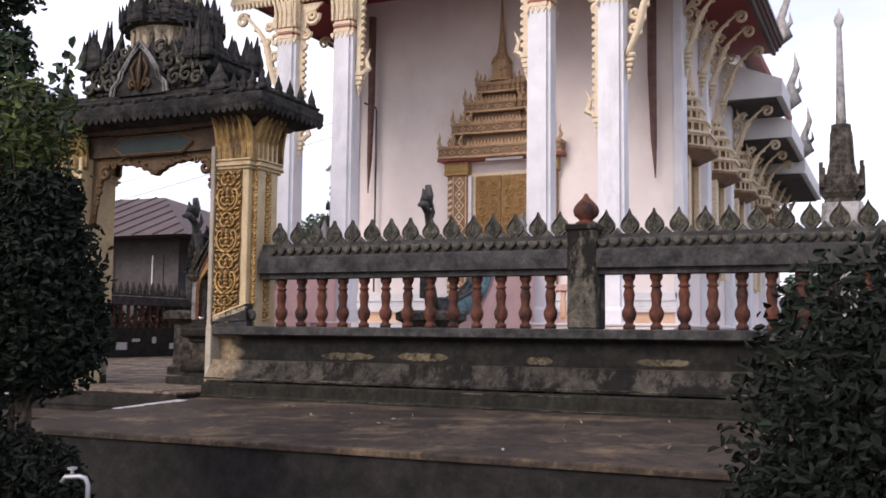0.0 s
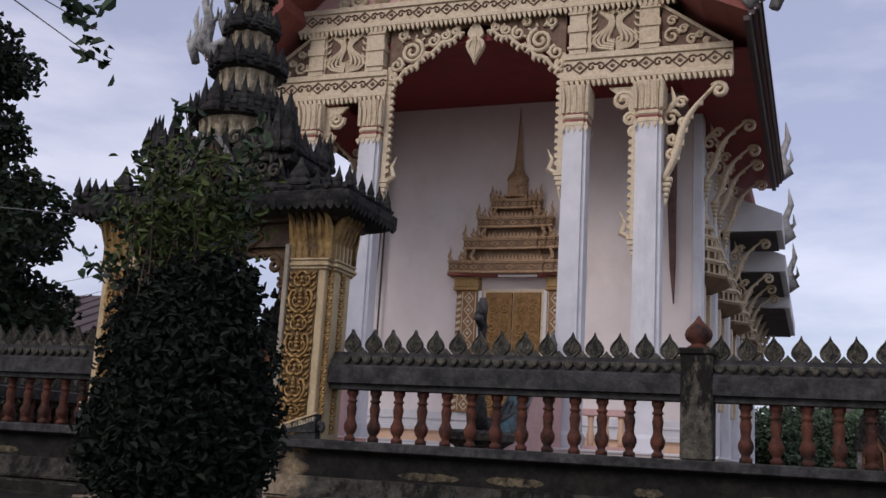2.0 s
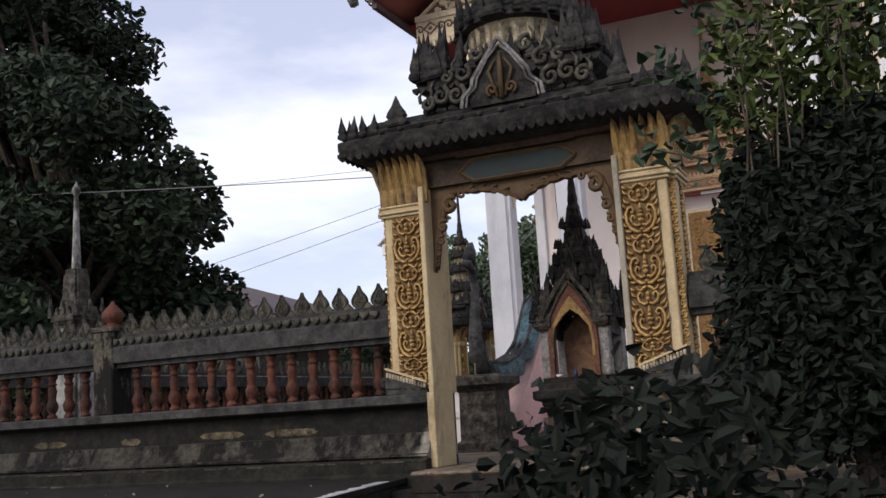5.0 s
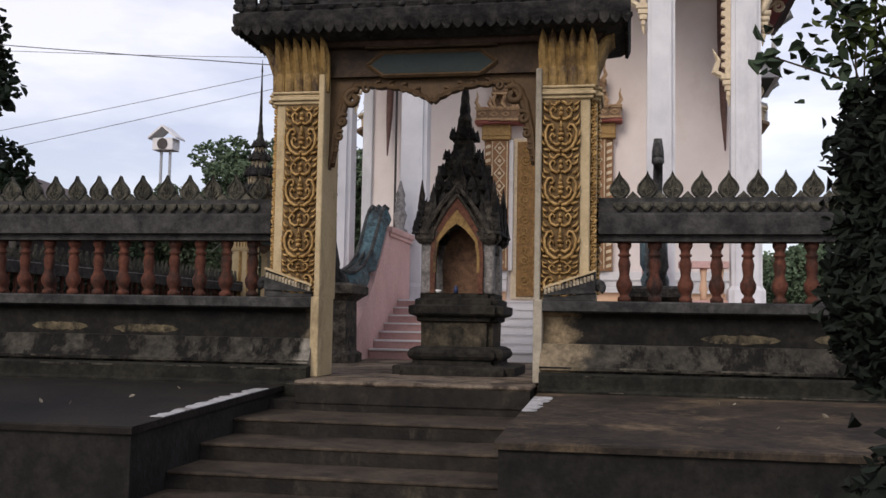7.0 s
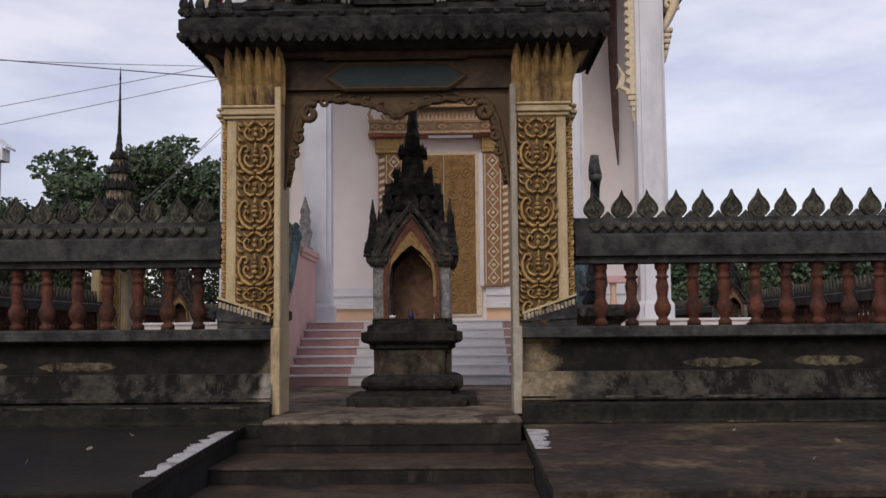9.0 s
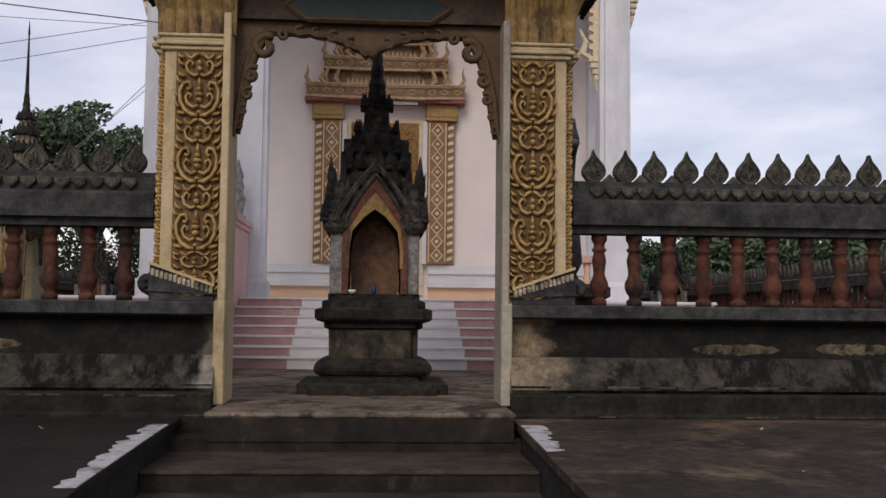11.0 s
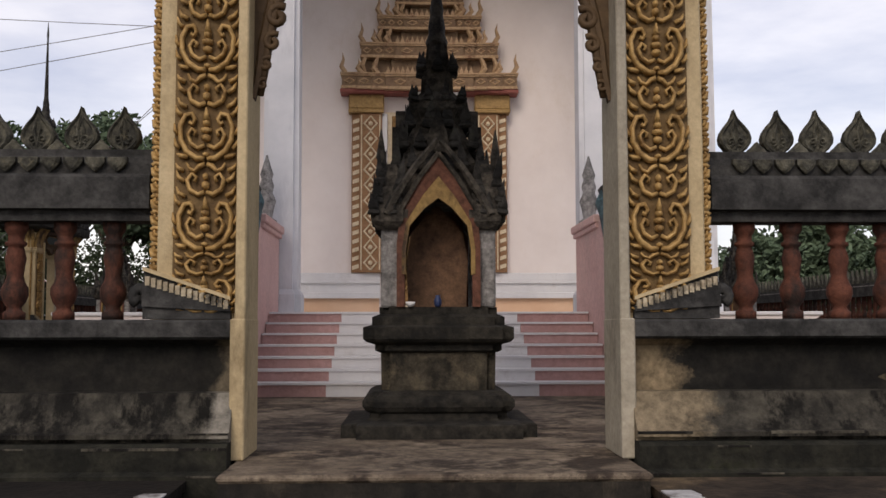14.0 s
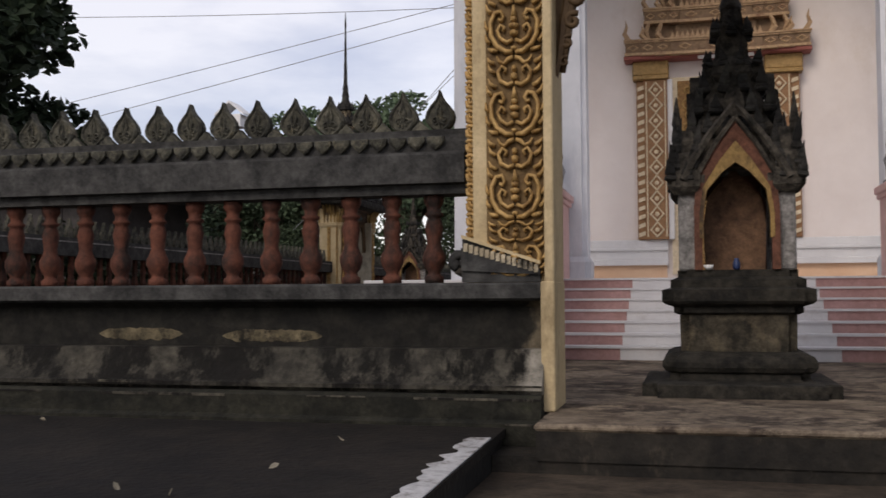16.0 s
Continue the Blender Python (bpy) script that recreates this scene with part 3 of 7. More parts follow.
def terrace_side(name, s):
    x0, x1 = (1.115, FENCE_X + 1.5) if s > 0 else (-FENCE_X - 1.5, -1.32)
    bm = B()
    prism_x(bm, [(-3.17, GROUND - 0.1), (-3.17, TERRACE - 0.05), (-0.2, -0.13), (0.5, -0.13), (0.5, GROUND - 0.1)], x0, x1)
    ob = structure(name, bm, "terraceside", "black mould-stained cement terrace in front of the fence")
    bm = B()
    prism_x(bm, [(-3.2, TERRACE - 0.05), (-3.2, TERRACE - 0.012), (-3.188, TERRACE), (-0.2, -0.075), (0.5, -0.075), (0.5, -0.125), (-0.2, -0.125)], x0 - 0.02, x1 + 0.02)
    part("terrace_slab", bm, "terrace" if s > 0 else "terracedark", ob, "brown stained cement slab" if s > 0 else "darker cement slab")
    # worn white paint along the edge beside the steps
    rnd = random.Random(4 + int(s))
    bm = B()
    xe = x0 if s > 0 else x1
    length = 2.1 if s < 0 else 1.05
    out = []
    for i in range(29):
        f = i / 28
        w = 0.17 * (0.45 + 0.55 * rnd.random()) * (1 - 0.35 * f)
        out.append((xe + s * w, -0.62 - f * length))
    pts = [(xe - s * 0.012, -0.62)] + out + [(xe - s * 0.012, -0.62 - length)]
    a = [bm.verts.new((x, y, terrace_z(y) + 0.004)) for x, y in pts]
    b = [bm.verts.new((x, y, terrace_z(y) + 0.010)) for x, y in pts]
    bm.faces.new(b)
    bm.faces.new(list(reversed(a)))
    for i in range(len(pts)):
        j = (i + 1) % len(pts)
        bm.faces.new((a[i], a[j], b[j], b[i]))
    part("white_edge_paint", bm, "whiteworn", ob, "flaking white paint on the slab edge")
    return ob


terrace_side("terrace_right", 1)
terrace_side("terrace_left", -1)
stairs = thing("gate_stairs", "dark cement steps up to the gate platform", "stairs", (0, -1.5, GROUND), kind="structure")
BACKS = (-0.565, -1.40, -2.05, -2.62)
for i, (z, y) in enumerate(((-0.27, -1.42), (-0.40, -2.07), (-0.53, -2.64), (-0.66, -3.1))):
    bm = B()
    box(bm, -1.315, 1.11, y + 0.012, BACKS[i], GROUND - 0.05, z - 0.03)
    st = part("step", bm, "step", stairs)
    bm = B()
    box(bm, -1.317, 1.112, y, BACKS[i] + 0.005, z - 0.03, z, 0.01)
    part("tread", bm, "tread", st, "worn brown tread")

# ---- the front fence ----
COURSES = (
    ("plinth_foot", "foot", [(0.62, -0.20), (-0.23, -0.20), (-0.23, -0.055), (-0.19, -0.035), (-0.19, 0.085), (-0.16, 0.105), (0.62, 0.105)]),
    ("plinth_flare", "flare", [(0.62, 0.105), (-0.10, 0.105), (-0.10, 0.125), (-0.155, 0.13), (-0.155, 0.155), (-0.13, 0.165), (-0.075, 0.235), (-0.035, 0.32), (-0.02, 0.365), (0.62, 0.365)]),
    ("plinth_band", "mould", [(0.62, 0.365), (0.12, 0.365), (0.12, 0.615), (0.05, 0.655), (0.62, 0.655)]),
    ("plinth_ledge", "rail", [(0.62, 0.655), (-0.01, 0.655), (-0.035, 0.67), (-0.035, 0.75), (-0.02, 0.765), (0.62, 0.765)]),
)
LEAF_STEP = 0.2535


def leaf_mesh():
    """A bodhi-leaf antefix with raised rim and a carved vein pattern."""
    bm = B()
    half = [(0.026, 0.0), (0.030, 0.022), (0.066, 0.05), (0.092, 0.085), (0.097, 0.118), (0.086, 0.155), (0.058, 0.195), (0.028, 0.228), (0.013, 0.255), (0.0, 0.292)]
    pts = half + [(-x, z) for x, z in reversed(half[:-1])]
    inner = [(x * 0.72, 0.028 + (z) * 0.78) for x, z in pts]
    rings = [[(x, 0.03, z) for x, z in pts], [(x, -0.03, z) for x, z in pts], [(x * 0.86, -0.042, 0.012 + z * 0.90) for x, z in pts], [(x, -0.026, z) for x, z in inner]]
    ring_loft(bm, rings)
    tube(bm, spiral(-0.028, -0.032, 0.095, 0.030, 1.2, 1, -1.6, 9), 0.008, 4)
    tube(bm, spiral(0.028, -0.032, 0.095, 0.030, 1.2, -1, math.pi + 1.6, 9), 0.008, 4)
    tube(bm, [(0, -0.03, 0.05), (-0.02, -0.036, 0.15), (0, -0.03, 0.22)], 0.008, 4)
    tube(bm, [(0, -0.03, 0.05), (0.02, -0.036, 0.15), (0, -0.03, 0.22)], 0.008, 4)
    return shared("leaf_antefix", bm, "leaf")


def small_leaf_mesh():
    bm = B()
    half = [(0.060, 0.0), (0.062, 0.018), (0.046, 0.04), (0.022, 0.06), (0.0, 0.085)]
    pts = half + [(-x, z) for x, z in reversed(half[:-1])]
    ring_loft(bm, [[(x, 0.02, z) for x, z in pts], [(x, -0.03, z) for x, z in pts], [(x * 0.6, -0.04, 0.012 + z * 0.72) for x, z in pts]])
    return shared("small_leaf", bm, "leaf")


def drop_mesh():
    """The small lotus petal that hangs over the rail's edge."""
    bm = B()
    pts = [(-0.055, 0.0), (-0.055, -0.03), (-0.03, -0.062), (0.0, -0.085), (0.03, -0.062), (0.055, -0.03), (0.055, 0.0)]
    ring_loft(bm, [[(x, 0.02, z) for x, z in pts], [(x, -0.018, z) for x, z in pts], [(x * 0.6, -0.03, z * 0.7 - 0.006) for x, z in pts]])
    return shared("lotus_petal", bm, "leaf")


def baluster_mesh():
    bm = B()
    prof = [(0.062, 0.0), (0.062, 0.05), (0.045, 0.062), (0.040, 0.085), (0.062, 0.12), (0.076, 0.17), (0.075, 0.215), (0.055, 0.262), (0.046, 0.30), (0.052, 0.36), (0.060, 0.42),
            (0.050, 0.47), (0.043, 0.50), (0.060, 0.512), (0.060, 0.53), (0.044, 0.542), (0.046, 0.58), (0.058, 0.60), (0.066, 0.62), (0.066, 0.672)]
    lathe(bm, 0, 0, prof, 10)
    return shared("baluster", bm, "terracotta", True)


LEAF, SMALL, DROP, BALUSTER = leaf_mesh(), small_leaf_mesh(), drop_mesh(), baluster_mesh()


def post_with_bud(parent, x, y):
    bm = B()
    box(bm, x - 0.155, x + 0.155, y - 0.19, y + 0.19, 0.766, 1.80, 0.015)
    box(bm, x - 0.18, x + 0.18, y - 0.21, y + 0.21, 1.79, 1.86, 0.015)
    post = part("post", bm, "plinth", parent, "stained cement post")
    bm = B()
    lathe(bm, x, y, [(0.10, 1.86), (0.115, 1.885), (0.075, 1.905), (0.075, 1.92), (0.125, 1.96), (0.14, 2.01), (0.125, 2.06), (0.08, 2.11), (0.04, 2.15), (0.012, 2.20)], 14)
    part("lotus_bud", bm, "terracotta", post, "red lotus bud finial", True)


def front_fence(name, s):
    """One half of the street-side fence; s is its side of the gate."""
    root = thing(name, "mould-blackened cement fence with terracotta balusters and leaf crest", "fence", (s * 5.6, 0.3, TERRACE), group="front fence halves")
    a, b = s * 1.10, s * FENCE_X
    courses = {}
    rnd0 = random.Random(31 if s > 0 else 32)
    for cname, cmat, prof in COURSES:
        bm = B()
        prism_x(bm, prof, a, b)
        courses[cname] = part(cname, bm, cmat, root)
    plinth = courses["plinth_band"]
    for yy, zz in ((-0.233, -0.056), (-0.192, 0.084), (-0.157, 0.156)):
        bm = B()
        x = a
        while abs(x - a) < abs(b - a) - 0.5:
            ln = rnd0.uniform(0.15, 0.9)
            if rnd0.random() < 0.62:
                box(bm, min(x, x + s * ln), max(x, x + s * ln), yy - 0.002, yy + 0.016, zz - rnd0.uniform(0.004, 0.014), zz + 0.003)
            x += s * (ln + rnd0.uniform(0.02, 0.5))
        tagged(part("worn_arris", bm, "plinth", courses["plinth_foot"], "pale worn edge"), kind="stuff")
    # pale flaked patches where the plaster shows
    rnd = random.Random(11 if s > 0 else 12)
    for cx, w in ((s * 2.9, 0.70), (s * 3.85, 0.62), (s * 5.2, 0.3), (s * 6.5, 0.55), (s * 7.7, 0.4)):
        bm = B()
        zm, hh = rnd.uniform(0.425, 0.445), rnd.uniform(0.034, 0.05)
        up = [(cx - w / 2 + w * i / 22, zm + hh * (1 - abs(i / 11 - 1) ** 6) * rnd.uniform(0.7, 1.0)) for i in range(23)]
        low = [(cx - w / 2 + w * i / 22, zm - 0.004 - hh * (1 - abs(i / 11 - 1) ** 6) * rnd.uniform(0.6, 1.0)) for i in range(23)]
        prism_y(bm, up + low[::-1], 0.1165, 0.14)
        part("flaked_patch", bm, "flake", plinth, "pale patch of bare render")
    bm = B()
    prism_x(bm, [(0.21, 1.335), (0.21, 1.395), (0.15, 1.40), (0.15, 1.58), (0.165, 1.60), (0.20, 1.605), (0.20, 1.665), (0.23, 1.67), (0.25, 1.72), (0.25, 1.755), (0.39, 1.755), (0.39, 1.72), (0.41, 1.67), (0.44, 1.665), (0.44, 1.605), (0.475, 1.60),
                 (0.49, 1.58), (0.49, 1.40), (0.43, 1.395), (0.43, 1.335)], s * 1.62, b)
    part("rail", bm, "rail", root, "blackened cement rail")
    posts = [s * 5.65, s * 9.98]
    for x in posts:
        post_with_bud(root, x, 0.32)
    x = 1.81
    while x < FENCE_X - 0.3:
        xs = s * x
        if min(abs(xs - p) for p in posts) > 0.17:
            j = rnd.uniform
            m = T((xs + j(-.008, .008), 0.32, 1.728)) @ Euler((j(-.03, .03), j(-.035, .035), j(-.05, .05))).to_matrix().to_4x4()
            piece("leaf_antefix", LEAF, root, m)
            piece("small_leaf", SMALL, root, T((xs + s * LEAF_STEP / 2, 0.30, 1.735)))
            piece("lotus_petal", DROP, root, T((xs, 0.185, 1.698)))
            piece("lotus_petal", DROP, root, T((xs + s * LEAF_STEP / 2, 0.185, 1.698)))
        x += LEAF_STEP
    x = 1.86
    while x < FENCE_X - 0.3:
        xs = s * x
        if min(abs(xs - p) for p in posts) > 0.2:
            piece("baluster", BALUSTER, root, T((xs, 0.32, 0.766)) @ Matrix.Rotation(rnd.uniform(0, 6), 4, "Z") @ Matrix.Diagonal((1, 1, 0.852, 1)))
        x += 0.283
    return root


front_fence("fence_right", 1)
front_fence("fence_left", -1)


def far_fence(name, s, y0, y1):
    """A stretch of the compound fence running away from the street."""
    root = thing(name, "dark cement side fence with leaf crest and red balusters", "fence", (s * FENCE_X, (y0 + y1) / 2, -0.02), group="side fences")
    x = s * FENCE_X
    bm = B()
    box(bm, x - 0.3, x + 0.3, y0, y1, -0.03, 0.765)
    plinth = part("plinth", bm, "mould", root)
    bm = B()
    box(bm, x - 0.17, x + 0.17, y0, y1, 1.38, 1.68)
    rail = part("rail", bm, "rail", root)
    # highlight along the rail edge, modelled as a thin pale strip
    bm = B()
    box(bm, x - s * 0.172 - 0.004, x - s * 0.172 + 0.004, y0, y1, 1.60, 1.622)
    part("rail_highlight", bm, "shrinepost", rail, "pale strip painted as the rail's edge highlight")
    rg = random.Random(int(y0 * 10))
    bm = B()
    y = y0 + 1.0
    while y < min(y1, 20) - 1:
        for k in range(3):
            ln, z = rg.uniform(0.15, 0.5), rg.uniform(0.05, 0.5)
            box(bm, x - s * 0.304 - 0.003, x - s * 0.304 + 0.003, y, y + ln, z, z + rg.uniform(0.06, 0.2), 0.002)
            y += ln + rg.uniform(0.1, 0.9)
    if bm.verts:
        tagged(part("old_paint", bm, "whiteworn", plinth, "patches of old white paint"), kind="stuff")
    bm = B()
    y = y0 + 0.2
    while y < y1:
        flame(bm, x, y, 1.68, 0.17, 0.33, along="y", thick=0.06)
        y += LEAF_STEP
    tagged(part("leaf_crest", bm, "leaf", root), kind="stuff")
    bm = B()
    y = y0 + 0.2
    while y < y1:
        lathe(bm, x, y, [(0.06, 0.766), (0.045, 0.85), (0.075, 0.95), (0.045, 1.07), (0.06, 1.19), (0.045, 1.28), (0.066, 1.44)], 6)
        y += 0.283
    tagged(part("baluster_screen", bm, "terracotta", root), kind="stuff")


far_fence("side_fence_right", 1, 0.7, 40)
far_fence("side_fence_left", -1, 0.7, 20.9)
far_fence("side_fence_left", -1, 24.1, 40)


# ---- the gate ----
gate = thing("gate", "ornate gold and black Thai temple gate with tiered mossy roof", "gate", (0, 0.4, 0))


def relief_unit():
    """One storey of the gold scroll relief, 0.42 high: a lyre of tendrils round a mask, front towards -y."""
    bm = B()
    for h in (-1, 1):
        lyre = [(0.008, 0.012), (0.05, 0.012), (0.105, 0.045), (0.138, 0.10), (0.142, 0.165), (0.115, 0.215), (0.08, 0.222), (0.062, 0.195), (0.075, 0.172), (0.092, 0.182)]
        tube(bm, [(h * x, -0.014, z) for x, z in lyre], [0.012, 0.016, 0.017, 0.016, 0.015, 0.014, 0.013, 0.012, 0.011, 0.012], 5)
        inner = [(0.008, 0.075), (0.045, 0.06), (0.085, 0.085), (0.10, 0.125), (0.08, 0.152), (0.058, 0.14), (0.066, 0.118)]
        tube(bm, [(h * x, -0.012, z) for x, z in inner], [0.01, 0.013, 0.013, 0.012, 0.011, 0.01, 0.011], 5)
        upper = [(0.006, 0.275), (0.04, 0.262), (0.085, 0.285), (0.10, 0.33), (0.075, 0.36), (0.05, 0.345), (0.06, 0.322)]
        tube(bm, [(h * x, -0.012, z) for x, z in upper], [0.011, 0.014, 0.014, 0.013, 0.011, 0.01, 0.011], 5)
        bell = [(0.006, 0.405), (0.035, 0.395), (0.06, 0.372), (0.09, 0.385), (0.105, 0.412)]
        tube(bm, [(h * x, -0.012, z) for x, z in bell], [0.012, 0.014, 0.012, 0.01, 0.005], 5)
        for x, z, dx, dz in ((0.145, 0.06, 0.03, 0.05), (0.155, 0.125, 0.022, 0.055), (0.135, 0.215, 0.035, 0.05), (0.11, 0.255, 0.05, 0.045), (0.115, 0.325, 0.045, 0.05), (0.10, 0.02, 0.06, 0.015), (0.12, 0.375, 0.045, 0.035)):
            tube(bm, [(h * x, -0.01, z), (h * (x + dx * 0.7), -0.014, z + dz * 0.35), (h * (x + dx), -0.008, z + dz)], [0.013, 0.012, 0.004], 5)
    for z, w, hh in ((0.108, 0.030, 0.030), (0.145, 0.036, 0.026), (0.178, 0.024, 0.03), (0.305, 0.024, 0.035), (0.345, 0.018, 0.03), (0.03, 0.02, 0.02)):
        bmesh.ops.create_icosphere(bm, subdivisions=1, radius=1.0, matrix=Matrix.LocRotScale((0, -0.012, z), None, (w, 0.026, hh * 0.7)))
    tube(bm, [(0, -0.012, 0.19), (0, -0.022, 0.25)], [0.022, 0.004], 6)
    return shared("scroll_relief", bm, "gold", True)


def bead_unit():
    """One curl of the narrow border."""
    bm = B()
    tube(bm, spiral(0.0, -0.008, 0.05, 0.032, 1.1, 1, 0.4, 9), 0.014, 5)
    tube(bm, [(-0.03, -0.006, 0.0), (0.02, -0.014, 0.015), (0.03, -0.008, 0.05)], [0.012, 0.018, 0.01], 5)
    return shared("border_curl", bm, "gold", True)


RELIEF, CURL = relief_unit(), bead_unit()


def pillar(s):
    x = s * 1.27
    bm = B()
    box(bm, min(s * 1.085, s * 1.54), max(s * 1.085, s * 1.54), 0.03, 0.66, 0.76, 3.2, 0.01)
    box(bm, min(s * 1.535, s * 1.60), max(s * 1.535, s * 1.60), 0.14, 0.56, 0.76, 3.2, 0.01)
    body = part("pillar", bm, "cream", gate, "cream-painted gate pillar with gold relief")
    bm = B()
    box(bm, x - 0.18, x + 0.18, 0.018, 0.06, 0.80, 2.66)
    part("relief_panel", bm, "goldfield", body)
    for k in range(3):
        piece("scroll_relief", RELIEF, body, T((x, 0.016, 2.15 - 0.503 * k)) @ Matrix.Diagonal((1.02, 1.6, 1.2, 1)))
    piece("scroll_relief", RELIEF, body, T((x, 0.016, 0.80)) @ Matrix.Diagonal((1.02, 1.6, 0.82, 1)))
    for k in range(20):
        piece("border_curl", CURL, body, T((s * 1.568, 0.136, 0.84 + 0.092 * k)) @ Matrix.Diagonal((s * 1.0, 1.2, 1.05, 1)))
    for k in range(20):
        piece("border_curl", CURL, body, T((s * 1.602, 0.35, 0.84 + 0.092 * k)) @ Matrix.Rotation(s * math.pi / 2, 4, "Z") @ Matrix.Diagonal((s * 1.6, 1.2, 1.05, 1)))
    # ring mouldings under the capital
    bm = B()
    for w, d, z0, z1 in ((0.03, 0.03, 2.665, 2.70), (0.055, 0.055, 2.70, 2.735), (0.03, 0.03, 2.735, 2.765), (0.05, 0.05, 2.765, 2.79)):
        box(bm, min(s * (1.10 - w), s * (1.54 + w)), max(s * (1.10 - w), s * (1.54 + w)), 0.03 - d, 0.66 + d, z0, z1, 0.008)
        box(bm, min(s * 1.5, s * (1.60 + w)), max(s * 1.5, s * (1.60 + w)), 0.14 - d, 0.56 + d, z0, z1, 0.008)
    part("ring_moulding", bm, "cream", body)
    # lotus capital: tall petals that lean outwards
    bm = B()
    box(bm, x - 0.20, x + 0.20, 0.09, 0.60, 2.78, 3.30)
    core = part("capital", bm, "capgold", body, "gold lotus-petal capital")
    bm = B()
    prof = [(-0.042, 0.0), (-0.046, 0.2), (-0.05, 0.36), (-0.03, 0.46), (0.0, 0.53), (0.03, 0.46), (0.05, 0.36), (0.046, 0.2), (0.042, 0.0)]
    ring_loft(bm, [[(px, 0.02 - 0.16 * (pz / 0.53) ** 4, pz) for px, pz in prof], [(px, -0.02 - 0.16 * (pz / 0.53) ** 4, pz) for px, pz in prof], [(px * 0.45, -0.036 - 0.16 * (pz / 0.53) ** 4, 0.01 + pz * 0.9) for px, pz in prof]])
    petal = shared("capital_petal", bm, "capgold")
    for k in range(6):
        piece("capital_petal", petal, core, T((x - 0.205 + 0.092 * k + s * 0.035, 0.03, 2.785)))
        piece("capital_petal", petal, core, T((x - 0.205 + 0.092 * k + s * 0.035, 0.66, 2.785)) @ Matrix.Rotation(math.pi, 4, "Z"))
    for k in range(5):
        piece("capital_petal", petal, core, T((s * 1.57, 0.09 + 0.1 * k, 2.785)) @ Matrix.Rotation(s * math.pi / 2, 4, "Z"))
    # the jamb towards the passage
    bm = B()
    box(bm, min(s * 1.035, s * 1.092), max(s * 1.035, s * 1.092), -0.045, 0.42, 0.0, 2.95, 0.008)
    box(bm, min(s * 1.032, s * 1.115), max(s * 1.032, s * 1.115), -0.055, 0.43, 0.0, 0.77, 0.008)
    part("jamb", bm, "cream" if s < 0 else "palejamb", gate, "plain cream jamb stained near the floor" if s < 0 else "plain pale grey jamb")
    # sloping skirt moulding at the pillar's foot
    bm = B()
    for dz, dy, h in ((0.0, 0.0, 0.07), (0.07, -0.02, 0.045), (0.115, 0.015, 0.06)):
        prism_y(bm, [(s * 1.12, 0.768 + dz * 0.6), (s * 1.60, 0.768 + dz), (s * 1.60, 0.86 + dz + h), (s * 1.12, 0.768 + dz * 0.6 + h * 0.6)], -0.02 + dy, 0.10)
    teeth = B()
    for k in range(14):
        cx = 1.13 + 0.033 * k
        z = 0.85 + 0.30 * (cx - 1.12)
        box(teeth, min(s * cx, s * (cx + 0.024)), max(s * cx, s * (cx + 0.024)), -0.045, 0.02, z - 0.03, z + 0.02)
    skirt = part("skirt_moulding", bm, "rail", body, "blackened sloping foot moulding")
    part("dentil", teeth, "oldcream", skirt, "row of pale worn dentils")
    bm = B()
    prism_y(bm, [(s * 1.12, 0.872), (s * 1.60, 1.035), (s * 1.60, 1.055), (s * 1.12, 0.892)], -0.035, 0.03)
    part("gilt_strip", bm, "cream", skirt)
    bm = B()
    tube(bm, spiral(s * 1.62, 0.03, 0.90, 0.05, 1.2, s, -1.2 if s > 0 else math.pi + 1.2, 14), [0.034] * 8 + [0.026] * 6, 6)
    part("scroll_foot", bm, "rail", skirt, "", True)


pillar(1)
pillar(-1)

# beam, panel and fretted arch
bm = B()
box(bm, -1.12, 1.12, 0.10, 0.60, 2.95, 3.30)
box(bm, -0.66, 0.66, 0.03, 0.67, 3.21, 3.295, 0.01)
beam = part("lintel_beam", bm, "gatewood", gate, "brown beam over the passage")
bm = B()
hexa = [(-0.64, 3.06), (-0.48, 2.95), (0.48, 2.95), (0.64, 3.06), (0.48, 3.18), (-0.48, 3.18)]
prism_y(bm, hexa, 0.085, 0.12)
panel = part("name_panel", bm, "teal", beam, "dark teal six-sided panel")
bm = B()
for i in range(6):
    a, b = hexa[i], hexa[(i + 1) % 6]
    tube(bm, [(a[0], 0.088, a[1]), (b[0], 0.088, b[1])], 0.022, 4)
part("panel_frame", bm, "ochre", panel)


def cusped_arch(hw, z_foot, z_top, z_pend):
    """Outline of the lower edge: scalloped rise from the jamb, two lobes and a middle drop."""
    left = []
    keys = [(0.0, 2.02), (0.03, 2.16), (0.05, 2.36), (0.08, 2.52), (0.11, 2.66), (0.16, 2.78), (0.26, 2.865), (0.36, 2.875), (0.44, 2.855), (0.58, 2.85), (0.74, 2.83), (0.87, 2.785), (0.97, 2.73), (1.04, 2.68)]
    for (x0, za), (x1, zb) in zip(keys, keys[1:]):
        for k in range(4):
            f = k / 4
            left.append((-hw + x0 + (x1 - x0) * f, za + (zb - za) * f - 0.014 * abs(math.sin(math.pi * f))))
    left.append((0.0, z_pend))
    return left


edge = cusped_arch(1.04, 2.02, 2.86, 2.70)
full = edge + [(-x, z) for x, z in reversed(edge[:-1])]
bm = B()
prism_y(bm, full + [(1.04, 2.97), (-1.04, 2.97)], 0.16, 0.24)
arch = part("fretted_arch", bm, "ochre", gate, "brown cusped fretwork arch board")
bm = B()
tube(bm, [(x, 0.15, z + 0.02) for x, z in full], 0.022, 5)
part("arch_rim", bm, "ochre", arch)
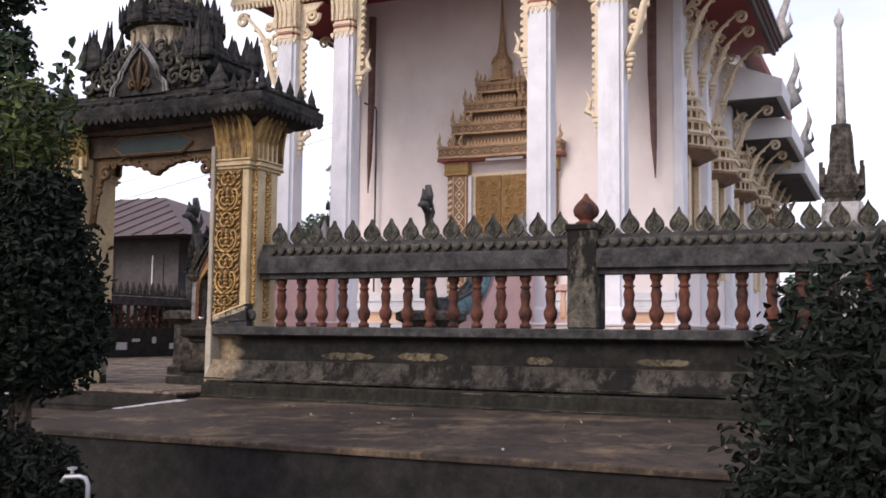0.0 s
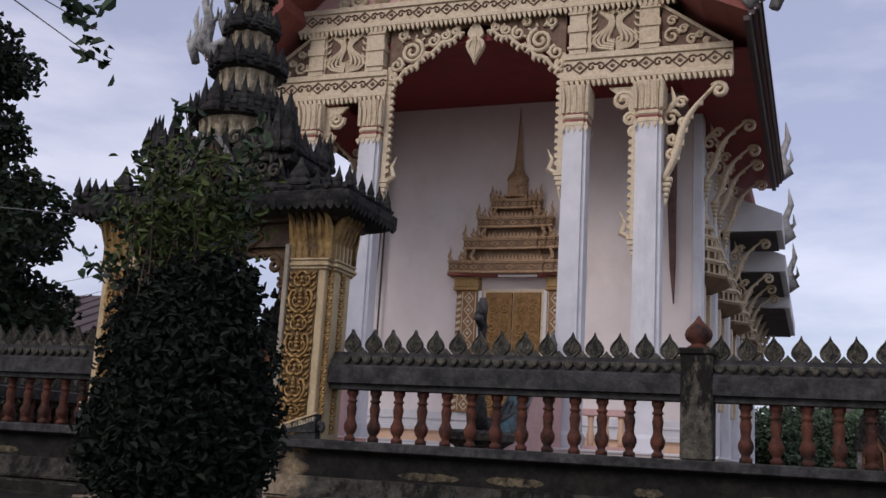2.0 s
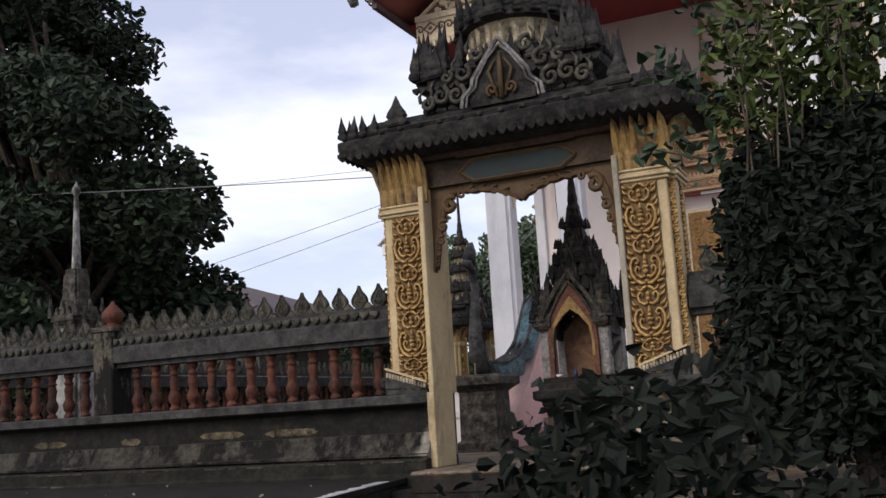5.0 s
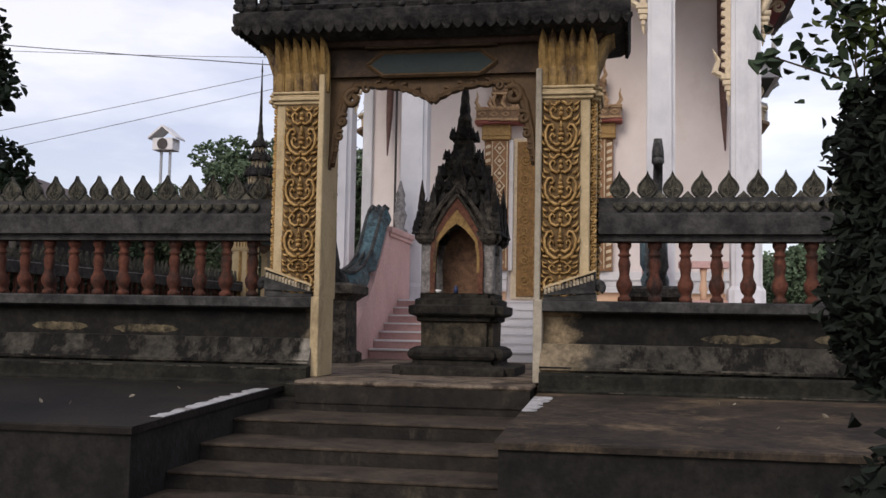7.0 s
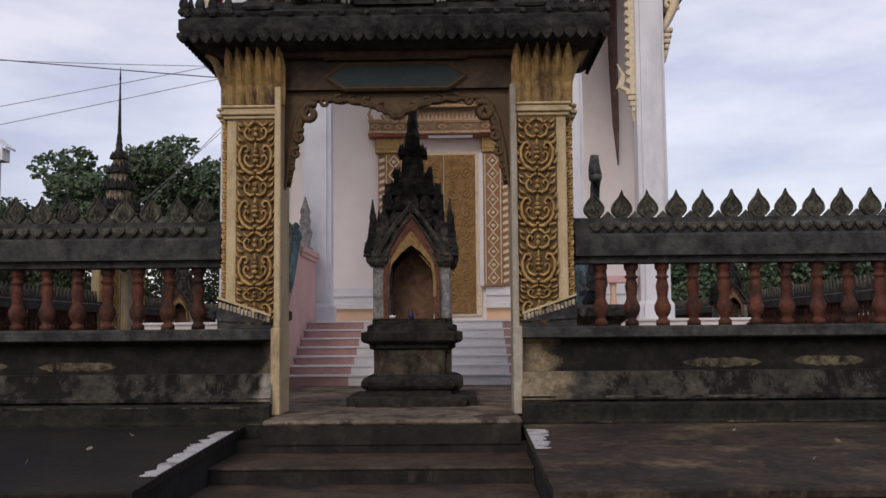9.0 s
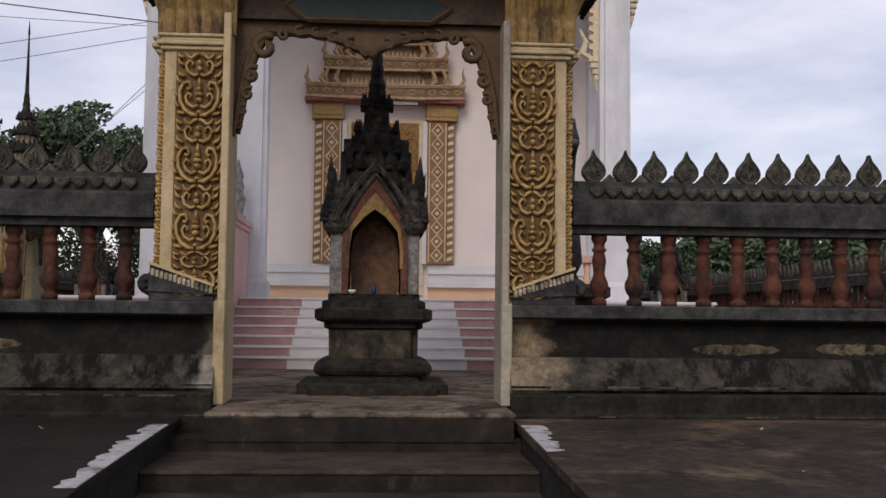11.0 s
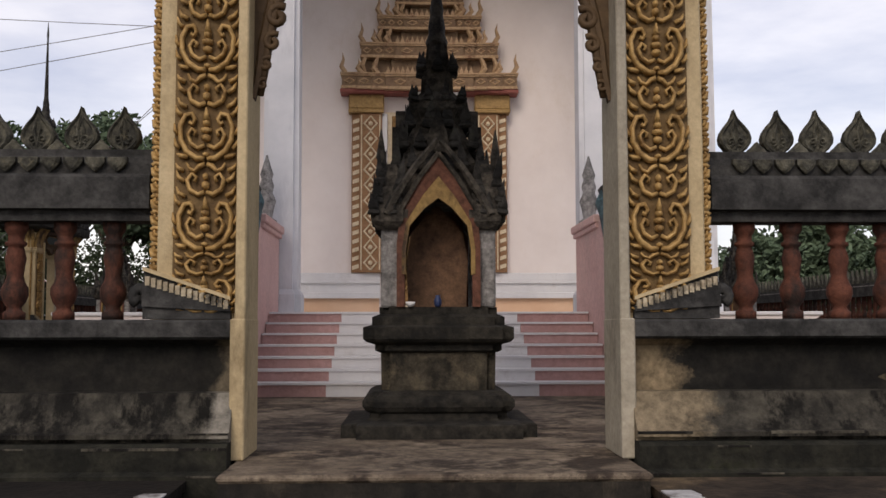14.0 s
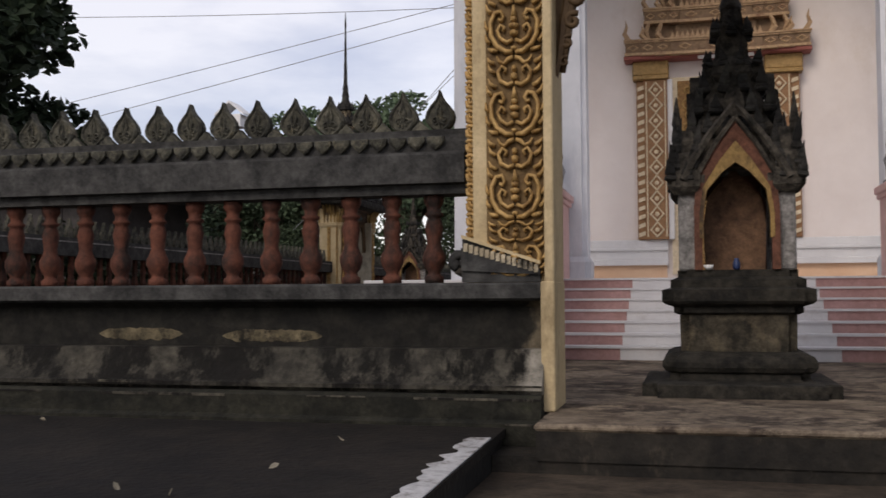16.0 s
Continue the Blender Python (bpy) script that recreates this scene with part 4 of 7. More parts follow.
for h in (-1, 1):
    bm = B()
    tube(bm, [(h * 1.0, 0.18, 2.06), (h * 0.975, 0.17, 2.24), (h * 0.955, 0.17, 2.40), (h * 0.91, 0.17, 2.60), (h * 0.86, 0.17, 2.74), (h * 0.78, 0.17, 2.86)], [0.02, 0.03, 0.032, 0.036, 0.04, 0.04], 6)
    part("arch_stem", bm, "ochre", arch, "", True)
    for cx, cz, r in ((0.80, 2.74, 0.10), (0.90, 2.52, 0.07), (0.93, 2.37, 0.055), (0.965, 2.24, 0.045), (0.985, 2.12, 0.035), (0.66, 2.84, 0.05), (0.54, 2.87, 0.045), (0.41, 2.865, 0.045), (0.28, 2.835, 0.05), (0.15, 2.79, 0.05)):
        bm = B()
        tube(bm, spiral(h * cx, 0.15, cz, r, 1.1, -h, 2.2 if h > 0 else 0.94, 14), r * 0.36, 6)
        part("arch_scroll", bm, "ochre", arch, "curled ochre scrollwork", True)

# eave slab and tiered roof
AX = 0.42
EY0, EY1, EW, EZ = -0.28, 1.12, 1.91, 3.29
bm = B()
rings = []
for w, a, z in ((EW - 0.24, 0.20, -0.02), (EW - 0.10, 0.07, 0.03), (EW - 0.02, 0.01, 0.09), (EW, 0.0, 0.13), (EW, 0.0, 0.22), (EW - 0.05, 0.05, 0.25), (EW - 0.03, 0.03, 0.29), (EW - 0.14, 0.14, 0.34), (EW - 0.3, 0.22, 0.44)):
    y0, y1 = EY0 + a, EY1 - a
    rings.append([(-w, y0, EZ + z), (w, y0, EZ + z), (w, y1, EZ + z), (-w, y1, EZ + z)])
ring_loft(bm, rings)
eave = part("eave_slab", bm, "roofstone", gate, "black mossy overhanging eave")
bm = B()
ring_loft(bm, [[(-w, 0.42 - d, z), (w, 0.42 - d, z), (w, 0.42 + d, z), (-w, 0.42 + d, z)] for w, d, z in ((1.60, 0.40, EZ - 0.06), (1.64, 0.44, EZ - 0.03), (1.68, 0.49, EZ - 0.005))])
part("soffit_slab", bm, "soffitbrown", eave, "brown render under the eave")
bm = B()
prof = [(-0.045, 0), (-0.05, -0.035), (-0.025, -0.07), (0, -0.09), (0.025, -0.07), (0.05, -0.035), (0.045, 0)]
ring_loft(bm, [[(x, 0.015, z) for x, z in prof], [(x, -0.02, z) for x, z in prof]])
tooth = shared("eave_tooth", bm, "roofstone")
for k in range(37):
    x = -EW + 0.03 + (2 * EW - 0.06) * k / 36
    piece("eave_tooth", tooth, eave, T((x, EY0 + 0.025, EZ + 0.105)) @ Matrix.Rotation(0.35, 4, "X"))
for k in range(13):
    y = EY0 + 0.05 + (EY1 - EY0 - 0.1) * k / 12
    for s in (-1, 1):
        piece("eave_tooth", tooth, eave, T((s * (EW - 0.015), y, EZ + 0.105)) @ Matrix.Rotation(s * math.pi / 2, 4, "Z") @ Matrix.Rotation(0.35, 4, "X"))
bm = B()
bmesh.ops.create_icosphere(bm, subdivisions=1, radius=0.032)
boss = shared("eave_boss", bm, "roofstone")
for k in range(17):
    piece("eave_boss", boss, eave, T((-1.84 + 0.23 * k, EY0 + 0.02, EZ + 0.265)))
bm = B()
ring_loft(bm, [[(px * w, py * w, z) for px, py in ((-0.5, -0.34), (0.5, -0.34), (0.5, 0.34), (-0.5, 0.34))] for w, z in ((0.085, 0.0), (0.115, 0.02), (0.10, 0.05), (0.075, 0.06), (0.09, 0.085), (0.075, 0.12), (0.04, 0.17), (0.006, 0.25))])
spike = shared("flame_antefix", bm, "roofstone")
rnd = random.Random(8)
for s in (-1, 1):
    for k, x in enumerate((1.87, 1.74, 1.61, 1.48)):
        piece("flame_antefix", spike, eave, T((s * x, EY0 + 0.06, EZ + 0.27)) @ Matrix.Rotation(rnd.uniform(-0.1, 0.1), 4, "Y") @ Matrix.Diagonal((0.9, 1, 1.05 - 0.05 * k, 1)))
    for k in range(5):
        piece("flame_antefix", spike, eave, T((s * (EW - 0.06), EY0 + 0.2 + 0.25 * k, EZ + 0.27)) @ Matrix.Rotation(math.pi / 2, 4, "Z") @ Matrix.Rotation(rnd.uniform(-0.1, 0.1), 4, "Y"))
    piece("flame_antefix", spike, eave, T((s * 1.22, EY0 + 0.10, EZ + 0.32)) @ Matrix.Diagonal((2.4, 1.5, 1.35, 1)))
# recessed first storey, second eave with flame leaves
def flame_ring(parent, rx, ry, z, n, h, out=0.0, width=1.0, turn=0.0):
    """Flame leaves round an oval, points up and leaning out a little."""
    for k in range(n):
        a = 2 * math.pi * (k + turn) / n
        hh = h * rnd.uniform(0.75, 1.5)
        m = T((rx * math.cos(a), AX + ry * math.sin(a), z)) @ Matrix.Rotation(a + math.pi / 2, 4, "Z") @ Matrix.Rotation(out, 4, "X") @ Matrix.Diagonal((width, 1.2, hh / 0.24, 1))
        piece("flame_antefix", spike, parent, m)


bm = B()
redent(bm, 0, AX, [(0.92, 3.60), (0.90, 3.72), (0.82, 3.76), (0.80, 3.88), (0.92, 3.93), (1.00, 3.97), (1.02, 4.01), (1.02, 4.07), (0.96, 4.10), (0.93, 4.15), (0.74, 4.22), (0.60, 4.28)], 0.16, 0.54)
storey = part("roof_storey", bm, "roofstone", gate, "black mossy storey with a second eave")
for w, z, n, h in ((1.0, 4.08, 13, 0.27), (0.90, 4.14, 10, 0.30), (0.74, 4.2, 8, 0.32), (0.88, 3.70, 13, 0.18)):
    for k in range(n):
        u = -w + 2 * w * k / (n - 1)
        hh = h * (0.75 + 0.7 * (abs(u) / w) ** 3) * rnd.uniform(0.7, 1.3)
        sc = Matrix.Diagonal((1.15, 1.4, hh / 0.24, 1))
        lean = Matrix.Rotation(-0.12 * u / w, 4, "Y")
        for d in (-1, 1):
            piece("flame_antefix", spike, storey, T((u, AX + d * (0.54 * w), z)) @ lean @ sc)
        if k % 2 == 0:
            for s in (-1, 1):
                piece("flame_antefix", spike, storey, T((s * w, AX + 0.54 * u, z)) @ Matrix.Rotation(math.pi / 2, 4, "Z") @ sc)
for k in range(25):
    piece("eave_tooth", tooth, storey, T((-1.0 + 2.0 * k / 24, AX - 0.54 * 1.0, 4.0)) @ Matrix.Diagonal((0.8, 1, 0.8, 1)))
# tall clusters at the storey's corners
for sx in (-1, 1):
    for sy in (-1, 1):
        for dx, dy, hh in ((0.0, 0.0, 0.52), (-0.10, 0.03, 0.42), (0.03, -0.09, 0.44), (-0.2, 0.05, 0.36), (0.05, -0.18, 0.36)):
            piece("flame_antefix", spike, storey, T((sx * (0.93 + dx), AX + sy * (0.50 + dy), 4.06)) @ Matrix.Rotation(sx * rnd.uniform(0.0, 0.16), 4, "Y") @ Matrix.Diagonal((1.5, 1.8, hh / 0.24, 1)))
# scrolls on the storey's face
for h in (-1, 1):
    for cx, cz, r, t in ((0.52, 3.84, 0.11, 1.4), (0.70, 3.86, 0.10, 1.3), (0.86, 3.80, 0.08, 1.3), (0.44, 4.06, 0.10, 1.2), (0.62, 4.05, 0.07, 1.2), (0.28, 4.24, 0.09, 1.2)):
        bm = B()
        tube(bm, spiral(h * cx, AX - 0.575, cz, r, t, h, 1.0, 14), [0.028] * 10 + [0.018] * 4, 5)
        tube(bm, [(h * (cx + r), AX - 0.57, cz + 0.2 * r), (h * (cx + 1.1 * r), AX - 0.58, cz + 1.1 * r), (h * (cx + 0.5 * r), AX - 0.57, cz + 2.1 * r)], [0.024, 0.02, 0.005], 5)
        part("storey_scroll", bm, "leaf", storey, "", True)
# gablet with pale outline
bm = B()
prism_y(bm, [(-0.36, 3.66), (-0.36, 3.86), (-0.22, 4.1), (0, 4.29), (0.22, 4.1), (0.36, 3.86), (0.36, 3.66)], -0.17, 0.2)
gablet = part("gablet", bm, "roofstone", gate, "small pointed gable on the eave")
bm = B()
for h in (-1, 1):
    for off, r in ((0.0, 0.024), (0.05, 0.014)):
        tube(bm, [(h * (0.45 - off), -0.20, 3.66), (h * (0.43 - off), -0.20, 3.78), (h * (0.33 - off), -0.20, 3.86), (h * (0.31 - off), -0.20, 3.95), (h * (0.16 - off * 0.6), -0.20, 4.15), (0, -0.20, 4.35 - off * 1.6)], r, 5)
part("gablet_rim", bm, "shrinepost", gablet, "grey weathered rim")
bm = B()
for h in (-1, 1):
    tube(bm, spiral(h * 0.10, -0.19, 3.80, 0.07, 1.3, h, -1.2 if h > 0 else math.pi + 1.2, 12), 0.02, 5)
    tube(bm, [(h * 0.04, -0.19, 3.72), (h * 0.13, -0.20, 4.0), (h * 0.05, -0.19, 4.12)], [0.02, 0.022, 0.01], 5)
tube(bm, [(0, -0.19, 3.70), (0, -0.20, 4.0), (0, -0.19, 4.2)], [0.03, 0.035, 0.008], 5)
part("gablet_carving", bm, "ochre", gablet, "", True)
# cream necks, flame-covered rings and spire above
NECKS = ((0.50, 4.22, 4.58), (0.34, 4.94, 5.26), (0.23, 5.52, 5.80), (0.15, 6.02, 6.26))
RINGS = ((0.64, 4.56, 0.40), (0.46, 5.24, 0.32), (0.32, 5.78, 0.28), (0.21, 6.24, 0.24))
bm = B()
tube(bm, [(0, 0, 0), (0, 0, 0.5), (0, 0, 1)], [0.05, 0.036, 0.055], 6)
flute = shared("neck_flute", bm, "oldcream")
for r, z0, z1 in NECKS:
    bm = B()
    lathe(bm, 0, AX, [(r * 1.05, z0), (r * 0.95, z0 + 0.05), (r * 0.95, z1 - 0.1), (r * 1.12, z1)], 24)
    neck = part("roof_neck", bm, "oldcream", gate, "cream fluted neck streaked black")
    n = int(r * 34) + 3
    for k in range(n):
        a = 2 * math.pi * k / n
        piece("neck_flute", flute, neck, T((r * 0.98 * math.cos(a), AX + r * 0.98 * math.sin(a), z0)) @ Matrix.Diagonal((1, 1, z1 - z0, 1)))
for r, z, h in RINGS:
    bm = B()
    lathe(bm, 0, AX, [(r * 0.84, z), (r * 0.98, z + 0.05 * h), (r, z + 0.28 * h), (r * 0.9, z + 0.34 * h), (r * 0.92, z + 0.46 * h), (r * 0.78, z + 0.6 * h), (r * 0.78, z + 0.72 * h), (r * 0.5, z + h)], 24)
    crown = part("lotus_ring", bm, "roofstone", gate, "black ring of weathered flame leaves")
    n = int(r * 26) + 5
    flame_ring(crown, r * 0.99, r * 0.99, z + 0.04, n, h * 0.55, 0.18, 0.95)
    flame_ring(crown, r * 0.92, r * 0.92, z + 0.3 * h, n, h * 0.6, 0.05, 0.95, 0.5)
    flame_ring(crown, r * 0.74, r * 0.74, z + 0.55 * h, n - 3, h * 0.7, -0.1, 0.9)
    for q in range(4):
        a = math.pi / 2 * q
        big = T((r * 1.02 * math.cos(a), AX + r * 1.02 * math.sin(a), z + 0.02)) @ Matrix.Rotation(a + math.pi / 2, 4, "Z")
        piece("flame_antefix", spike, crown, big @ Matrix.Diagonal((2.0, 1.6, 4.4 * h, 1)))
bm = B()
lathe(bm, 0, AX, [(0.12, 6.46), (0.13, 6.5), (0.10, 6.66), (0.115, 6.70), (0.08, 6.86), (0.09, 6.90), (0.06, 7.1), (0.036, 8.1), (0.022, 8.8), (0.034, 8.86), (0.006, 9.25)], 12)
part("roof_spire", bm, "roofstone", gate, "black spire", True)


# ---- sema shrine on the platform ----
def sema_shrine(cx, cy, tall=1.0, mats=("shrine", "shrinepost", "redstone"), label="blackened cement boundary-stone shrine with flame roof and spire"):
    root = thing("stone_shrine", label, "shrine", (cx, cy, 0), group="boundary stone shrines")
    dark, postm, redm = mats
    bm = B()
    redent(bm, cx, cy, [(0.66, -0.02), (0.66, 0.065), (0.645, 0.075), (0.50, 0.085), (0.475, 0.10), (0.47, 0.135), (0.50, 0.148), (0.522, 0.18), (0.522, 0.215), (0.50, 0.252), (0.45, 0.278), (0.405, 0.285)], 0.16)
    part("pedestal_foot", bm, "blackcap", root, "blackened moulded foot")
    bm = B()
    redent(bm, cx, cy, [(0.392, 0.27), (0.395, 0.29), (0.40, 0.55)], 0.16)
    part("pedestal", bm, "pedestal", root, "tan-stained pedestal die")
    bm = B()
    redent(bm, cx, cy, [(0.41, 0.545), (0.44, 0.56), (0.44, 0.60), (0.50, 0.62), (0.52, 0.64), (0.52, 0.72), (0.46, 0.735), (0.46, 0.79), (0.41, 0.81), (0.41, 0.86)], 0.16)
    part("pedestal_cap", bm, "blackcap", root, "blackened cap moulding")
    for sx in (-1, 1):
        for sy in (-1, 1):
            bm = B()
            box(bm, cx + sx * 0.325 - 0.075, cx + sx * 0.325 + 0.075, cy + sy * 0.31 - 0.075, cy + sy * 0.31 + 0.075, 0.855, 1.48, 0.012)
            part("corner_post", bm, postm, root)
    bm = B()
    prism_y(bm, [(cx - 0.21, 0.855), (cx + 0.21, 0.855), (cx + 0.225, 1.2), (cx + 0.19, 1.40), (cx, 1.62), (cx - 0.19, 1.40), (cx - 0.225, 1.2)], cy - 0.05, cy + 0.05)
    part("boundary_stone", bm, "slabstone", root, "dark brown leaf-shaped stone slab")
    # pointed arches between the posts, front and back, red with gilt lip
    for fy, sgn in ((cy - 0.40, -1), (cy + 0.40, 1)):
        bm = B()
        op = [(-0.235, 0.86), (-0.235, 1.25), (-0.21, 1.42), (-0.10, 1.55), (0, 1.62)]
        op = op + [(-x, z) for x, z in reversed(op[:-1])]
        outp = [(-0.29, 0.86), (-0.29, 1.3), (-0.27, 1.48), (-0.15, 1.72), (0, 1.93)]
        outp = outp + [(-x, z) for x, z in reversed(outp[:-1])]
        a0 = [bm.verts.new((cx + x, fy - 0.035, z)) for x, z in op]
        b0 = [bm.verts.new((cx + x, fy - 0.035, z)) for x, z in outp]
        a1 = [bm.verts.new((cx + x, fy + 0.035, z)) for x, z in op]
        b1 = [bm.verts.new((cx + x, fy + 0.035, z)) for x, z in outp]
        for i in range(len(op) - 1):
            bm.faces.new((a0[i], a0[i + 1], b0[i + 1], b0[i]))
            bm.faces.new((a1[i + 1], a1[i], b1[i], b1[i + 1]))
            bm.faces.new((a0[i + 1], a0[i], a1[i], a1[i + 1]))
            bm.faces.new((b0[i], b0[i + 1], b1[i + 1], b1[i]))
        facade = part("arch_face", bm, redm, root, "faded red pointed arch")
        bm = B()
        lip = [(-0.225, 1.08), (-0.225, 1.25), (-0.20, 1.42), (-0.095, 1.545), (0, 1.615)]
        lip = lip + [(-x, z) for x, z in reversed(lip[:-1])]
        lo = [(-0.20, 1.06), (-0.195, 1.22), (-0.165, 1.36), (-0.07, 1.47), (0, 1.53)]
        lo = lo + [(-x, z) for x, z in reversed(lo[:-1])]
        a0 = [bm.verts.new((cx + x, fy + sgn * 0.045, z)) for x, z in lip]
        b0 = [bm.verts.new((cx + x, fy + sgn * 0.045, z)) for x, z in [(x * 1.13, z + 0.15 * (1 - abs(x) / 0.235)) for x, z in lip]]
        c0 = [bm.verts.new((cx + x, fy - sgn * 0.01, z)) for x, z in lip]
        for i in range(len(lip) - 1):
            bm.faces.new((a0[i], a0[i + 1], b0[i + 1], b0[i]))
            bm.faces.new((c0[i], c0[i + 1], a0[i + 1], a0[i]))
        part("gilt_arch_lip", bm, "capgold", facade, "worn gold lip of the arch")
        bm = B()
        for h in (-1, 1):
            tube(bm, [(cx + h * 0.36, fy + sgn * 0.06, 1.50), (cx + h * 0.30, fy + sgn * 0.06, 1.62), (cx + h * 0.17, fy + sgn * 0.06, 1.82), (cx, fy + sgn * 0.06, 2.03)], [0.035, 0.03, 0.026, 0.02], 5)
            tube(bm, [(cx + h * 0.28, fy + sgn * 0.05, 1.50), (cx + h * 0.13, fy + sgn * 0.05, 1.76), (cx, fy + sgn * 0.05, 1.93)], 0.018, 5)
        part("gable_rim", bm, dark, facade)
    bm = B()
    redent(bm, cx, cy, [(0.33, 1.60), (0.32, 1.74), (0.265, 1.82), (0.275, 1.90), (0.22, 2.0), (0.23, 2.06), (0.18, 2.16), (0.17, 2.24), (0.205, 2.30), (0.19, 2.36), (0.12, 2.44), (0.115, 2.54), (0.085, 2.62), (0.09, 2.68), (0.07, 2.82)], 0.28)
    roof = part("shrine_roof", bm, dark, root, "black mossy tiered roof")
    for sx in (-1, 1):
        bm = B()
        prism_x(bm, [(cy - 0.3, 1.36), (cy + 0.3, 1.30), (cy + 0.3, 1.5), (cy, 1.9), (cy - 0.3, 1.5)], cx + sx * 0.33, cx + sx * 0.37)
        part("side_gable", bm, dark, roof)
    for sx in (-1, 1):
        for sy in (-1, 1):
            bm = B()
            redent(bm, cx + sx * 0.34, cy + sy * 0.34, [(0.085, 1.40), (0.125, 1.45), (0.13, 1.53), (0.10, 1.57), (0.105, 1.66), (0.08, 1.70), (0.08, 1.78), (0.045, 1.86)], 0.25)
            part("corner_cap", bm, dark, roof)
    fl = random.Random(int(cx * 7 + 90))
    for w, z, n, h in ((0.445, 1.50, 9, 0.15), (0.425, 1.58, 8, 0.17), (0.405, 1.70, 7, 0.20), (0.30, 1.84, 6, 0.18), (0.25, 2.0, 5, 0.17), (0.20, 2.16, 4, 0.17), (0.175, 2.36, 4, 0.14), (0.12, 2.6, 3, 0.12)):
        for k in range(n):
            u = -w + 2 * w * k / (n - 1)
            hs = h / 0.24 * fl.uniform(0.8, 1.15)
            sc = Matrix.Rotation(fl.uniform(-0.2, 0.2), 4, "Y") @ Matrix.Rotation(fl.uniform(-0.15, 0.25), 4, "X") @ Matrix.Diagonal((fl.uniform(0.6, 0.95), 0.9, hs * fl.uniform(0.85, 1.3), 1))
            if not (w > 0.4 and abs(u) < 0.24):
                piece("flame_antefix", spike, roof, T((cx + u, cy - w, z)) @ sc)
                piece("flame_antefix", spike, roof, T((cx + u, cy + w, z)) @ sc)
            for s in (-1, 1):
                piece("flame_antefix", spike, roof, T((cx + s * w, cy + u, z)) @ Matrix.Rotation(math.pi / 2, 4, "Z") @ sc)
    for sx in (-1, 1):
        for sy in (-1, 1):
            bm = B()
            tube(bm, [(cx + sx * 0.395, cy + sy * 0.395, 1.55), (cx + sx * 0.395, cy + sy * 0.395, 1.88), (cx + sx * 0.40, cy + sy * 0.40, 1.9), (cx + sx * 0.40, cy + sy * 0.40, 2.10)], [0.04, 0.028, 0.036, 0.005], 6)
            part("corner_spike", bm, dark, roof)
    for s in (-1, 1):
        for along in ("x", "y"):
            bm = B()
            fx, fy = (cx, cy + s * 0.27) if along == "x" else (cx + s * 0.27, cy)
            flame(bm, fx, fy, 1.96, 0.15, 0.36, 0.0, 0.07, along)
            flame(bm, fx + (0.03 * s if along == "y" else 0), fy + (0.03 * s if along == "x" else 0), 1.96, 0.09, 0.24, 0.0, 0.06, along)
            part("upper_gablet", bm, dark, roof)
    bm = B()
    lathe(bm, cx, cy, [(0.075, 2.80), (0.085, 2.84), (0.06, 2.9), (0.065, 2.95), (0.048, 3.05), (0.052, 3.08), (0.034, 3.2), (0.03, 3.2 + 0.5 * tall), (0.008, 3.2 + 1.1 * tall)], 10)
    part("shrine_spire", bm, dark, roof, "", True)
    return root


sema_shrine(0.065, 1.78, 0.12)


# ---- the temple ----
CX = 0.27
FLOOR = 0.905
DX = 0.20
SX = 0.11
COL_Y = 8.3
WALL_Y = 12.1
temple = thing("temple_hall", "white Thai ordination hall with gilded carvings and tiered red roof", "temple", (CX, 18, 0))
bm = B()
prism_y(bm, [(-4.75, -0.05), (-4.75, 0.25), (-4.6, 0.35), (-4.5, 0.75), (-4.65, 0.85), (-4.65, FLOOR)] + [(4.65 + 2 * CX, FLOOR), (4.65 + 2 * CX, 0.85), (4.5 + 2 * CX, 0.75), (4.6 + 2 * CX, 0.35), (4.75 + 2 * CX, 0.25), (4.75 + 2 * CX, -0.05)], 7.35, 34)
podium = part("podium", bm, "wall", temple, "white moulded podium")
bm = B()
box(bm, CX - 4.98, CX + 4.98, 7.30, 34.05, 0.43, 0.55, 0.01)
box(bm, CX - 4.95, CX + 4.95, 7.32, 34.03, 0.86, FLOOR + 0.004, 0.01)
part("podium_moulding", bm, "whitestair", podium)
bm = B()
box(bm, CX - 3.95, CX + 3.95, WALL_Y, 33.5, FLOOR, 9.6)
walls = part("hall_wall", bm, "wall", temple, "white plastered wall with a faint warm stain")
for a, b in ((-4.0, -0.93), (0.79, 4.0)):
    bm = B()
    box(bm, CX + a + 0.02, CX + b - 0.02, WALL_Y - 0.05, WALL_Y + 0.1, FLOOR, 1.21)
    part("peach_base", bm, "peach", walls, "peach-painted band at the wall foot")
    bm = B()
    prism_x(bm, [(WALL_Y + 0.1, 1.21), (WALL_Y - 0.15, 1.21), (WALL_Y - 0.15, 1.30), (WALL_Y - 0.12, 1.315), (WALL_Y - 0.12, 1.45), (WALL_Y - 0.17, 1.47), (WALL_Y - 0.17, 1.50), (WALL_Y - 0.10, 1.515), (WALL_Y - 0.10, 1.64), (WALL_Y - 0.09, 1.655), (WALL_Y + 0.1, 1.655)], CX + a, CX + b)
    part("base_moulding", bm, "whitestair", walls, "white stepped moulding")
bm = B()
box(bm, CX - 4.0, CX + 4.0, 8.35, WALL_Y, 9.05, 9.2)
part("porch_ceiling", bm, "red", temple, "dark red porch ceiling")


